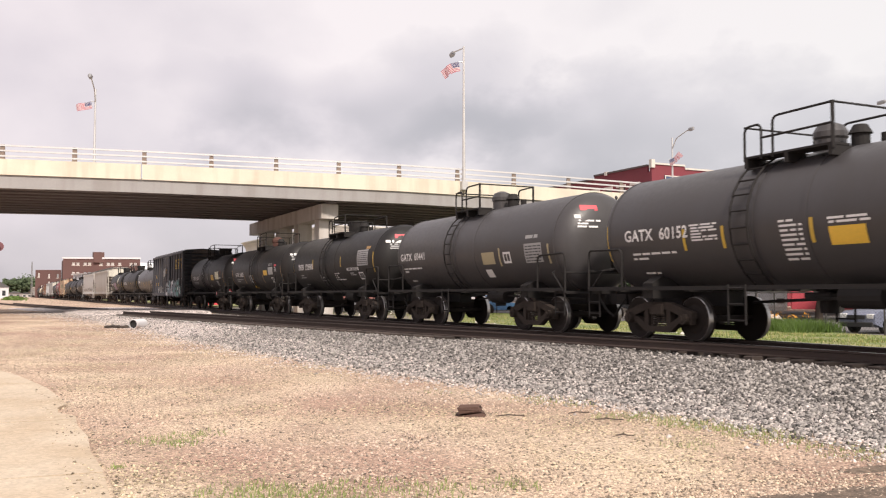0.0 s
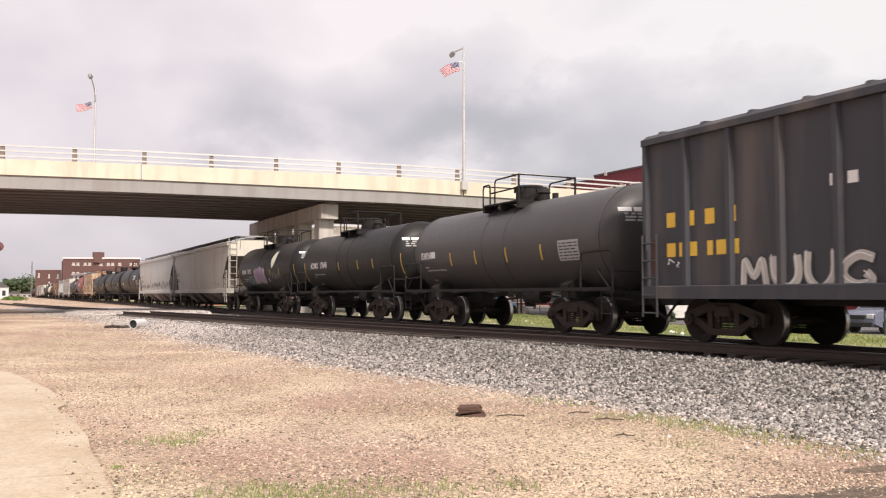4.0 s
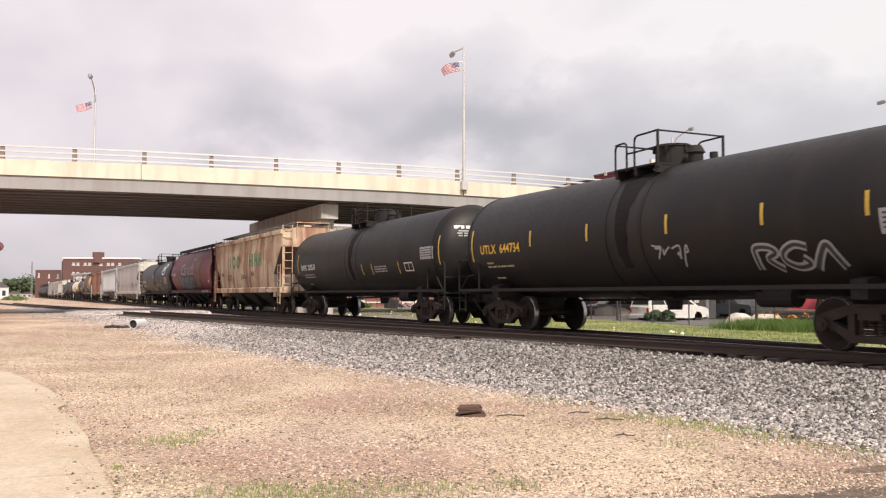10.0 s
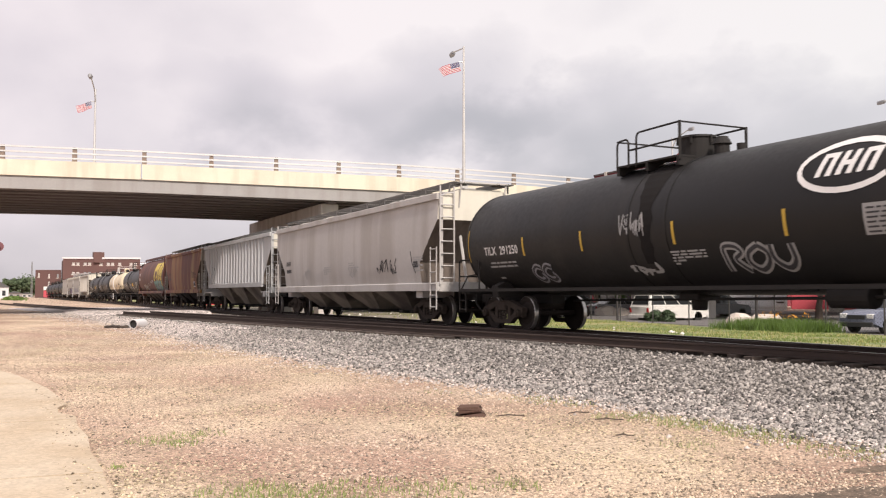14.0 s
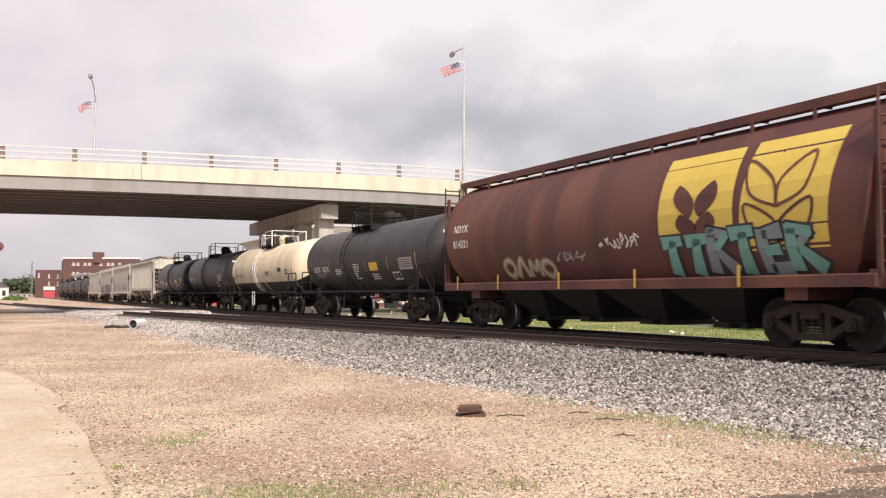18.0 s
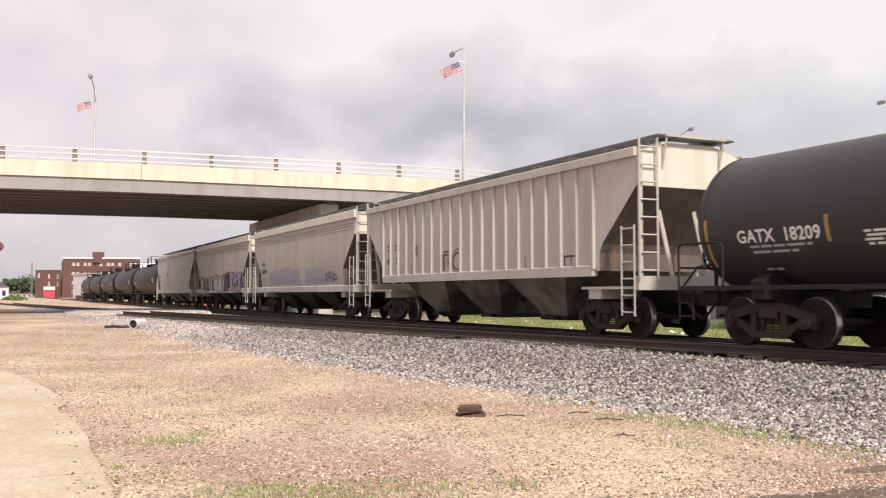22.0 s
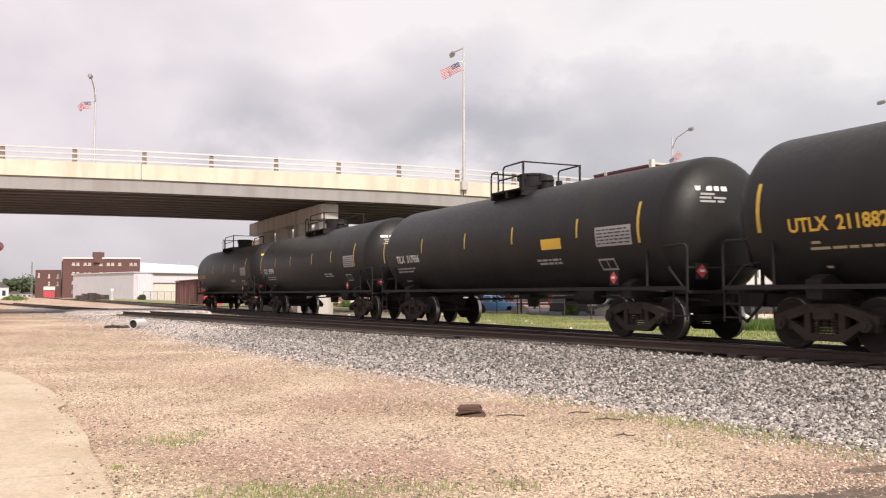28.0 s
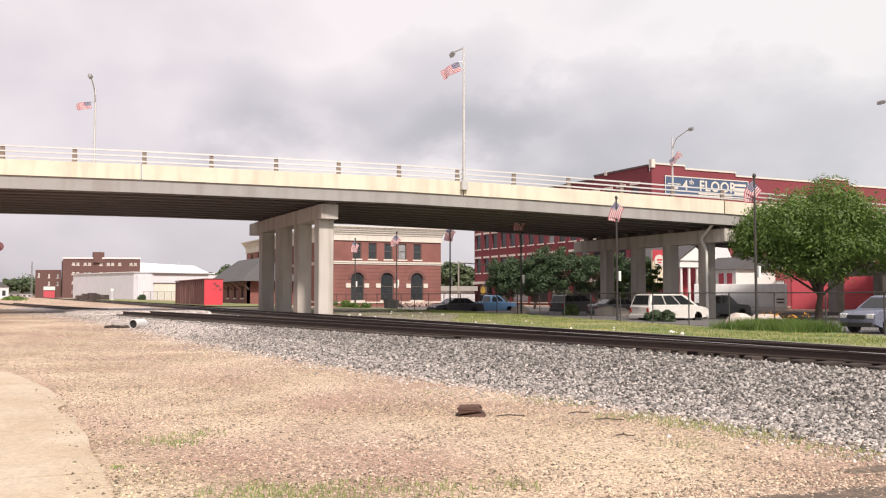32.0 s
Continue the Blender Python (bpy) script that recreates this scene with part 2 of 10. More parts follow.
M_DIRT = mat("tan_gravel_dirt", (0.34, 0.222, 0.168), 0.95, var=0.38, big=0.40, fine=34.0, bump=0.8, second=(0.53, 0.415, 0.305), mixamt=0.5, band=0.13, speck=0.42, speck_size=0.016)
M_BALLAST = mat("ballast_bed", (0.155, 0.14, 0.128), 0.95, var=0.3, big=1.0, fine=16.0, bump=1.0, speck=0.6, speck_size=0.05)
M_SHOULDER = mat("pale_gravel_shoulder", (0.53, 0.475, 0.455), 0.95, var=0.2, big=0.3, fine=10.0, bump=0.8, speck=0.5, speck_size=0.09)
M_STONE = mat("ballast_stone", (0.262, 0.243, 0.228), 0.9, var=0.2, big=2.0, fine=30.0, bump=0.2, isl=0.85)
M_PEBBLE = mat("tan_pebble", (0.47, 0.365, 0.30), 0.9, var=0.22, big=0.35, fine=30.0, bump=0.2, isl=0.75, second=(0.45, 0.375, 0.26), mixamt=0.5, band=0.10)
M_CONC = mat("pale_concrete", (0.54, 0.45, 0.345), 0.9, var=0.10, big=0.8, fine=30.0, bump=0.3, second=(0.46, 0.36, 0.255), mixamt=0.52, streak=0.0, speck=0.10, speck_size=0.03)
M_ASPHALT = mat("street_asphalt", (0.16, 0.15, 0.15), 0.9, var=0.15, big=0.5, fine=30.0, bump=0.2)
M_ROAD = mat("gravel_road", (0.44, 0.385, 0.33), 0.95, var=0.2, big=0.4, fine=15.0, bump=0.4, speck=0.25, speck_size=0.06)
M_TIE = mat("creosoted_tie", (0.055, 0.042, 0.036), 0.9, var=0.25, big=2.0, fine=20.0, bump=0.4, obj=0.35)
M_RAIL = mat("rusted_rail", (0.060, 0.042, 0.036), 0.7, 0.3, var=0.2, big=2.0, fine=25.0, bump=0.2)
M_RAILTOP = mat("worn_rail_head", (0.42, 0.40, 0.39), 0.3, 0.9, var=0.08, big=1.5, fine=20.0, bump=0.03)
M_LAWN = mat("lawn_ground", (0.165, 0.195, 0.075), 0.95, var=0.25, big=0.5, fine=12.0, bump=0.5, second=(0.30, 0.27, 0.12), mixamt=0.54)
M_BLADE = mat("grass_blade", (0.20, 0.25, 0.085), 0.8, var=0.2, big=0.6, fine=5.0, bump=0, isl=0.35)
M_DRYBLADE = mat("dry_grass_blade", (0.36, 0.34, 0.13), 0.85, var=0.2, big=0.6, fine=5.0, bump=0, isl=0.3)


def from_arrays(name, verts, faces, material, kind="", parent=None, smooth=False):
    me = bpy.data.meshes.new(name)
    me.from_pydata(verts, [], faces)
    me.materials.append(material)
    if smooth:
        me.shade_smooth()
    ob = new(name, me)
    ob.parent = parent
    if kind:
        ob["kind"] = kind
    return ob


def sheet(name, xs, ys, zf, material, smooth=True):
    verts = [(x, y, zf(x, y)) for x in xs for y in ys]
    ny = len(ys)
    faces = [(i * ny + j, (i + 1) * ny + j, (i + 1) * ny + j + 1, i * ny + j + 1) for i in range(len(xs) - 1) for j in range(ny - 1)]
    return from_arrays(name, verts, faces, material, smooth=smooth)


def graded(lo, hi, near_lo, near_hi, step, grow=1.28):
    """Coordinates, closely set between near_lo and near_hi and ever wider beyond."""
    v = list(np.arange(near_lo, near_hi + 1e-6, step))
    d, x = step, near_hi
    while x < hi:
        d *= grow
        x += d
        v.append(min(x, hi))
    d, x = step, near_lo
    while x > lo:
        d *= grow
        x -= d
        v.insert(0, max(x, lo))
    return v


ground = sheet("ground", graded(-2500, 900, -60, 8, 0.5), graded(-900, 2200, -6, 18, 0.5), lambda x, y: ground_z(x, y) - (0.06 if 18 < y < 70 and -95 < x < 30 else 0.0), M_DIRT)
tagged(ground, "bare tan gravel and dirt ground, dry and stony", "ground", kind="structure")
bed_xs = graded(-640, 70, -60, 6, 0.45)
bv, bf = [], []
NB = 34
for bx in bed_xs:
    t0, t1 = lerp_table(TOE, -bx) - 0.15, 17.6
    for j in range(NB):
        by = t0 + (t1 - t0) * j / (NB - 1)
        bv.append((bx, by, bed_z(bx, by) + 0.02 * noise.noise((bx * 2, by * 2, 0)) - (0.06 if j in (0, NB - 1) else 0)))
for i in range(len(bed_xs) - 1):
    for j in range(NB - 1):
        bf.append((i * NB + j, (i + 1) * NB + j, (i + 1) * NB + j + 1, i * NB + j + 1))
bed = from_arrays("ballast_bed", bv, bf, M_BALLAST, smooth=True)
bed.data.materials.append(M_SHOULDER)
for poly in bed.data.polygons:
    c = poly.center
    edge = siding_y(min(max(-c.x, 4), 118)) - 1.0
    if c.x < -34 + 3 * noise.noise((c.y * 2, c.x * 0.6, 0)) and (c.y < edge or c.x < -70):
        poly.material_index = 1
tagged(bed, "grey crushed-stone ballast bed under the railway tracks", "ballast", kind="structure")

# loose stones, nearest the camera
ICO = [(0, 0, 1), (0.9, 0, 0.3), (-0.3, 0.85, 0.2), (-0.6, -0.7, 0.35), (0.3, 0.55, -0.8), (0.2, -0.6, -0.7)]
ICOF = [(0, 1, 2), (0, 2, 3), (0, 3, 1), (1, 4, 2), (2, 4, 3), (3, 4, 5), (1, 3, 5), (1, 5, 4)]


def stones(name, pts, lo, hi, material, label, category, seed, flat=0.75):
    rng = np.random.default_rng(seed)
    n = len(pts)
    base = np.array(ICO)
    r = lo + (hi - lo) * rng.random(n) ** 2
    ang = rng.random((n, 1)) * 6.283
    jit = base[None] * (0.5 + 1.0 * rng.random((n, 6, 3)))
    tilt = rng.normal(0, 0.5, (n, 1))
    x, y, z = jit[..., 0], jit[..., 1], jit[..., 2]
    y, z = y * np.cos(tilt) - z * np.sin(tilt), y * np.sin(tilt) + z * np.cos(tilt)
    x, y = x * np.cos(ang) - y * np.sin(ang), x * np.sin(ang) + y * np.cos(ang)
    v = np.stack([x, y, z * flat], -1) * r[:, None, None] + np.array(pts)[:, None, :]
    f = (np.array(ICOF)[None] + (np.arange(n) * 6)[:, None, None]).reshape(-1, 3)
    v = v.reshape(-1, 3)
    me = bpy.data.meshes.new(name)
    me.vertices.add(len(v))
    me.vertices.foreach_set("co", v.ravel().astype(np.float32))
    me.loops.add(f.size)
    me.loops.foreach_set("vertex_index", f.ravel().astype(np.int32))
    me.polygons.add(len(f))
    me.polygons.foreach_set("loop_start", (np.arange(len(f)) * 3).astype(np.int32))
    me.update(calc_edges=True)
    me.validate()
    me.materials.append(material)
    return tagged(new(name, me), label, category, kind="stuff")


rs = random.Random(5)
pts = []
while len(pts) < 76000:
    s = 4.5 + 60 * rs.random() ** 1.9
    t0 = lerp_table(TOE, s)
    wide = 15.9 - t0 + 0.9
    y = t0 - 0.7 * rs.random() ** 2 + wide * rs.random() ** 1.25
    if y > siding_y(s) - 0.55 and rs.random() < (0.6 if y > siding_y(s) + 2.2 else 0.8):
        continue
    if y < t0 and rs.random() < 0.5:
        continue
    if s > 24 and y < siding_y(s) - 1.0 and rs.random() < min(0.75, (s - 24) * 0.06):
        continue
    pts.append((-s, y, max(bed_z(-s, y), ground_z(-s, y)) + 0.008))
pale = []
while len(pale) < 26000:
    s = 4.5 + 62 * rs.random() ** 1.2
    t0 = lerp_table(TOE, s)
    y = t0 + rs.gauss(0.10 + 0.016 * s, 0.4 + 0.016 * s)
    if y > t0 + 2.4 + 0.05 * max(0, s - 22):
        continue
    pale.append((-s, y, max(bed_z(-s, y), ground_z(-s, y)) + 0.006))
stones("toe_stones", pale, 0.014, 0.045, mat("dusty_pale_stone", (0.52, 0.46, 0.43), 0.9, var=0.15, big=2.0, fine=30.0, bump=0.2, isl=0.5), "dusty pale stones spilled along the foot of the ballast", "gravel", 8, flat=0.7)
stones("ballast_stones", pts, 0.017, 0.052, M_STONE, "loose grey crushed stones heaped along the rails", "ballast", 3)
pts = []
while len(pts) < 130000:
    s = 4.2 + 40 * rs.random() ** 2.2
    t0 = lerp_table(TOE, s)
    y = t0 + 0.3 - (t0 + 1.2) * rs.random()
    if noise.noise((s * 0.8, y * 0.8, 2.0)) + 0.6 * noise.noise((s * 2.5, y * 2.5, 5.0)) < rs.uniform(-0.9, 0.25):
        continue
    on_slab = s < 20.3 and y < 0.86
    if on_slab and (y < 0.5 or rs.random() < 0.8):
        continue
    pts.append((-s, y, 0.051 if on_slab else ground_z(-s, y) + 0.001))
big_pts = []
while len(big_pts) < 9000:
    s = 4.2 + 34 * rs.random() ** 1.8
    t0 = lerp_table(TOE, s)
    y = t0 + 0.2 - (t0 + 3.0) * rs.random() ** 1.4
    if noise.noise((s * 0.5, y * 0.5, 9.0)) < rs.uniform(-0.5, 0.4):
        continue
    big_pts.append((-s, y, ground_z(-s, y) + 0.001))
stones("gravel_chips", big_pts, 0.009, 0.030, mat("pale_stone_chip", (0.42, 0.345, 0.275), 0.85, var=0.12, big=2.0, fine=30.0, bump=0.2, isl=0.55), "larger pale and grey stone chips in the dirt", "gravel", 6, flat=0.6)
stones("gravel_pebbles", pts, 0.006, 0.023, M_PEBBLE, "small tan and pinkish pebbles strewn over dirt", "gravel", 4, flat=0.6)

# darker earth laid at the foot of the ballast, painting in shade from out of view
M_SHADEPATCH = mat("shade_dark_earth", (0.19, 0.14, 0.10), 0.8, var=0.3, big=1.5, fine=20.0, bump=0.5, second=(0.13, 0.095, 0.07), mixamt=0.5, speck=0.4, speck_size=0.02)
for dx, dy, rx_, ry_, seed_ in ((-5.1, 5.75, 0.33, 1.2, 1.0), (-5.85, 7.3, 0.12, 0.4, 4.0)):
    dv, df = [(dx, dy, ground_z(dx, dy) + 0.012)], []
    for j in range(40):
        t_ = 2 * math.pi * j / 40
        k_ = 1 + 0.35 * noise.noise((math.cos(t_) * 2 + seed_, math.sin(t_) * 2, seed_)) + 0.15 * noise.noise((math.cos(t_) * 6, math.sin(t_) * 6, seed_))
        for q_ in (0.55, 1.0):
            px_, py_ = dx + rx_ * k_ * q_ * math.cos(t_), dy + ry_ * k_ * q_ * math.sin(t_)
            dv.append((px_, py_, ground_z(px_, py_) + (0.012 if q_ < 1 else 0.004)))
    for j in range(40):
        a0, b0 = 1 + 2 * j, 1 + 2 * ((j + 1) % 40)
        df += [(0, a0, b0), (a0, a0 + 1, b0 + 1, b0)]
    tagged(from_arrays("damp_earth", dv, df, M_SHADEPATCH), "dark patch painted as shade on bare earth below the ballast", "earth", kind="structure")

# concrete apron in the near corner, in slabs
APRON = [(-20.8, 0.0), (-19.2, 0.33), (-17.9, 0.52), (-16.6, 0.70), (-15.2, 0.80), (-14.0, 0.86), (-13.6, 0.72), (-13.0, 0.70), (-12.6, 0.88), (-11.6, 0.84), (-10.7, 0.88), (-9.6, 0.82), (-8.7, 0.84), (-7.4, 0.78), (-6.2, 0.83), (-5.0, 0.8), (3.0, 0.8), (3.0, -6.0), (-26.0, -6.0), (-26, -2.2), (-23, -0.7)]
apron = thing("pavement", "pale worn concrete apron with a ragged edge", "pavement", kind="structure")
cuts = [-26.0, -17.6, -12.3, -8.55, -4.6, 3.0]
for a, b in zip(cuts, cuts[1:]):
    bm = prism(B(), APRON, -0.12, 0.05, axes="xy")
    for co, no in (((a + 0.028, 0, 0), (-1, 0.06, 0)), ((b - 0.028, 0, 0), (1, -0.06, 0))):
        geom = bm.verts[:] + bm.edges[:] + bm.faces[:]
        cut = bmesh.ops.bisect_plane(bm, geom=geom, plane_co=co, plane_no=no, clear_outer=True)
        bmesh.ops.holes_fill(bm, edges=[e for e in bm.edges if e.is_boundary])
    bmesh.ops.recalc_face_normals(bm, faces=bm.faces)
    part("slab", bm, M_CONC, apron)

# rails and ties
RAIL_PROF = [(-0.07, -0.17), (0.07, -0.17), (0.07, -0.155), (0.012, -0.135), (0.012, -0.045), (0.036, -0.035), (0.036, -0.004), (0.026, 0.0), (-0.026, 0.0), (-0.036, -0.004), (-0.036, -0.035), (-0.012, -0.045), (-0.012, -0.135), (-0.07, -0.155)]


def rail(name, line, parent):
    bm = B()
    rings = [[(x, y + a, RAIL_Z + b) for a, b in RAIL_PROF] for x, y in line]
    loft(bm, rings)
    bm.normal_update()
    for f in bm.faces:
        if f.normal.z > 0.85 and f.calc_center_median().z > RAIL_Z - 0.02:
            f.material_index = 1
    return part(name, bm, [M_RAIL, M_RAILTOP], parent)


main_track = thing("main_track", "straight main railway track with worn shiny rails", "railway track", kind="structure")
for k in (-1, 1):
    y = MAIN_Y + k * GAUGE / 2
    rail("rail", [(-640, y), (80, y)], main_track)
side_track = thing("side_track", "rusty side track branching off at a switch", "railway track", kind="structure")
for ss in ([4, 7, 10.3] + list(range(13, 54, 5)) + [55.5], [66] + list(range(70, 122, 5))):
    rail("rail", [(-s, siding_y(s)) for s in ss], side_track)
    rail("rail", [(-s, siding_y(s) + GAUGE) for s in ss], side_track)
xing = sheet("gravel_crossing", [-88, -84, -76, -70, -66, -62, -58.5, -56.3, -55.2], [k * 0.5 for k in range(0, 24)], lambda x, y: RAIL_Z - 0.03 - 0.5 * smooth01(lerp_table(TOE, -x) + 2.2, lerp_table(TOE, -x), y) * (y < lerp_table(TOE, -x) + 2.2) - (0.32 if x > -55.5 or x < -85 else 0.12 if x < -68 else 0.0) + 0.02 * noise.noise((x, y * 1.5, 4.0)), M_SHOULDER)
tagged(xing, "pale dusty gravel crossing over the side track", "crossing", kind="structure")
bm = B()
bbox(bm, -1.3, 1.3, -0.115, 0.115, -0.17, 0.0, 0.012)
tie_mesh = None
tn = 0
for i in range(150):
    x = 6 - i * 0.53
    o = part("tie", bm, M_TIE, main_track) if tie_mesh is None else twin("tie", tie_mesh, main_track)
    tie_mesh = tie_mesh or o
    o.matrix_basis = pose(x, MAIN_Y + rs.uniform(-0.05, 0.05), RAIL_Z - 0.172, 0, 0, 90 + rs.uniform(-1.2, 1.2))
for i in range(120):
    s = 22 + i * 0.55
    if 55 < s < 70:
        continue
    slope = math.degrees(math.atan(-0.165 + 0.0008 * (s - 10.3)))
    o = twin("tie", tie_mesh, side_track)
    o.matrix_basis = pose(-s, siding_y(s) + GAUGE / 2 + rs.uniform(-0.05, 0.05), RAIL_Z - 0.172, 0, 0, 90 - slope * -1 + rs.uniform(-1.5, 1.5))

# beyond the tracks: lawn, parking street
lawn = sheet("lawn", graded(-84, 30, -60, 10, 1.0), list(np.arange(17.4, 33.5, 0.5)), lambda x, y: ground_z(x, y) + 0.03 + 0.03 * noise.noise((x * 0.5, y * 0.5, 7)), M_LAWN)
lawn.data.materials.append(mat("dull_verge_gravel", (0.27, 0.235, 0.20), 0.95, var=0.25, big=0.4, fine=10.0, bump=0.7, second=(0.17, 0.16, 0.09), mixamt=0.55, speck=0.4, speck_size=0.07))


def gravelly(x, y):
    """Where the strip beyond the tracks is bare gravel."""
    return y < 21.5 + 2.6 * noise.noise((x * 0.25, y * 0.3, 2.0)) + smooth01(38, 56, -x) * 5.5


for poly in lawn.data.polygons:
    if gravelly(poly.center.x, poly.center.y):
        poly.material_index = 1
tagged(lawn, "strip of mown green grass with dry patches", "lawn", kind="structure")
street = sheet("parking_street", graded(-190, 60, -90, 20, 5.0), list(np.arange(33.4, 66, 4.0)), lambda x, y: ground_z(x, y) - 0.02, M_ASPHALT)
tagged(street, "worn grey asphalt parking street", "road", kind="structure")
verge = sheet("verge", list(np.arange(-300, -83, 4.0)), list(np.arange(17.9, 27, 1.5)), lambda x, y: ground_z(x, y) + 0.13, M_LAWN)
tagged(verge, "rough grass verge beyond the tracks", "grass", kind="structure")
# ---- the road bridge ----
M_CREAM = mat("cream_painted_concrete", (0.66, 0.61, 0.50), 0.8, var=0.08, big=0.6, fine=14.0, bump=0.15, second=(0.60, 0.54, 0.44), mixamt=0.60, band=0.10, streak=0.25, streak_col=(0.36, 0.29, 0.21), streak_scale=1.6)
M_BCONC = mat("grey_bridge_concrete", (0.50, 0.47, 0.44), 0.85, var=0.12, big=0.8, fine=16.0, bump=0.15, streak=0.40, streak_col=(0.22, 0.17, 0.13), streak_scale=1.4)
M_BEAM = mat("grey_painted_beam", (0.31, 0.30, 0.295), 0.7, var=0.1, big=0.5, fine=9.0, bump=0.05, streak=0.3, streak_col=(0.16, 0.13, 0.11), streak_scale=1.2)
M_GIRDER = mat("brown_painted_girder", (0.16, 0.14, 0.14), 0.7, var=0.15, big=0.8, fine=14.0, bump=0.05)
M_POST = mat("weathered_rail_post", (0.22, 0.17, 0.14), 0.8, var=0.15, big=2.0, fine=20.0, bump=0.1)
M_ALU = mat("aluminium_rail", (0.62, 0.61, 0.60), 0.45, 0.6, var=0.08, big=1.0, fine=14.0, bump=0.02)
BR0 = Vector((-51.27, 17.5, 0))
BDIR = Vector((0.1939, 0.981, 0))
BNRM = Vector((0.981, -0.1939, 0))       # towards the camera side
DECK = [(-60, 9.08), (-18, 9.04), (-10.6, 9.0), (-3.2, 8.89), (4.2, 8.77), (11.6, 8.53), (19, 8.22), (26.4, 7.92), (40, 7.2), (62, 6.0), (95, 4.2)]   # parapet top


def bp(a, off, z):
    """A place on the bridge: a metres along, off metres towards the camera from the near face."""
    p = BR0 + BDIR * a + BNRM * off
    return (p.x, p.y, z)


WIDTH = 17.6
STN = [-60, -45, -30, -18, -14, -10.6, -7, -3.2, 0.5, 4.2, 8, 11.6, 15, 19, 22.6, 26.4, 33, 40, 50, 62, 80, 95]


def strip(bm, o0, o1, d0, d1, a0=-60, a1=95, mi=0):
    """A bar along the bridge between offsets, below the parapet top by d0 (top) to d1 (foot)."""
    st = [a0] + [s for s in STN if a0 < s < a1] + [a1]
    loft(bm, [[bp(a, o0, lerp_table(DECK, a) - d1), bp(a, o1, lerp_table(DECK, a) - d1), bp(a, o1, lerp_table(DECK, a) - d0), bp(a, o0, lerp_table(DECK, a) - d0)] for a in st], mi=mi)


bridge = thing("road_bridge", "long road overpass with cream parapet on concrete bents", "bridge")
for o in (0.0, -WIDTH + 0.25):
    joints = [-60, -47.3, -33, -10.75, 8.25, 26.5, 44, 62, 95]
    for a, b in zip(joints, joints[1:]):
        bm = B()
        strip(bm, o - 0.25, o, 0.0, 0.87, a + 0.035, b - 0.035)
        part("parapet", bm, M_CREAM, bridge)
bm = B()
strip(bm, -WIDTH + 0.2, -0.37, 0.75, 1.05)
part("deck", bm, M_BCONC, bridge)
bm = B()
strip(bm, -0.36, -0.11, 0.875, 1.60)
part("edge_beam", bm, M_BEAM, bridge)
bm = B()
strip(bm, -WIDTH + 0.37, -WIDTH + 0.62, 0.875, 1.60)
part("edge_beam", bm, M_BEAM, bridge)
for i in range(10):
    o = -0.9 - i * (WIDTH - 1.8) / 9
    bm = B()
    strip(bm, o - 0.02, o + 0.02, 1.05, 1.55)
    strip(bm, o - 0.17, o + 0.17, 1.55, 1.60)
    part("girder", bm, M_GIRDER, bridge)
rail_n = 0
for o in (-0.12, -WIDTH + 0.12):
    a = -18.02 - 3.702 * 8
    while a < 70:
        z = lerp_table(DECK, a)
        bm = B()
        p = [bp(a - 0.13, o - 0.1, z), bp(a + 0.13, o - 0.1, z), bp(a + 0.13, o + 0.1, z), bp(a - 0.13, o + 0.1, z)]
        q = [bp(a - 0.11, o - 0.06, z + 0.80), bp(a + 0.11, o - 0.06, z + 0.80), bp(a + 0.11, o + 0.06, z + 0.80), bp(a - 0.11, o + 0.06, z + 0.80)]
        hexa(bm, p + q)
        part("rail_post", bm, M_POST, bridge)
        a += 3.702
    for h in (0.16, 0.45, 0.74):
        bm = B()
        loft(bm, [[bp(a, o + c + (0.07 if o > -5 else -0.07), lerp_table(DECK, a) + h + d) for c, d in ((-0.045, -0.045), (0.045, -0.045), (0.045, 0.045), (-0.045, 0.045))] for a in STN])
        part("railing_bar", bm, M_ALU, bridge)


def bent(x_near, y, cols, zcap0, zcap1, length, cw=0.475):
    bm = B()
    bbox(bm, x_near - length, x_near, y - 0.55, y + 0.55, zcap0, zcap1, 0.05)
    part("bent_cap", bm, M_BCONC, bridge)
    for cx in cols:
        bm = B()
        bbox(bm, cx - cw, cx + cw, y - cw, y + cw, -0.4, zcap0 + 0.01, 0.04)
        part("column", bm, M_BCONC, bridge)
    for o in range(10):
        off = -0.9 - o * (WIDTH - 1.8) / 9
        a = (y - BR0.y + off * 0.1939) / 0.981
        p = bp(a, off, 0)
        bm = B()
        box(bm, p[0] - 0.3, p[0] + 0.3, y - 0.25, y + 0.25, zcap1 - 0.01, lerp_table(DECK, a) - 1.595)
        part("bearing", bm, M_GIRDER, bridge)


bent(-52.25, 17.8, [-53.35, -57.75, -62.2, -66.8], 6.22, 7.13, 17.75)
bent(-46.4, 44.3, [-48.8, -52.6, -56.4, -60.4], 5.2, 6.1, 18.0, 0.42)
bent(-41.6, 66.0, [-42.7, -47.3, -51.9, -56.5], 3.2, 4.15, 18.0)
bent(-60.5, -27.0, [-61.5, -66.1, -70.7, -75.3], 6.4, 7.3, 18.0)
# drain pipe on the second bent
bm = B()
tube(bm, rounded([bp(26.2, -1.0, 6.4), (-48.6, 43.62, 5.5), (-48.2, 43.75, 4.6), (-48.2, 43.75, 0.0)], 0.3), 0.10, 8)
part("drain_pipe", bm, mat("white_pipe", (0.7, 0.69, 0.66), 0.5, var=0.05), bridge)
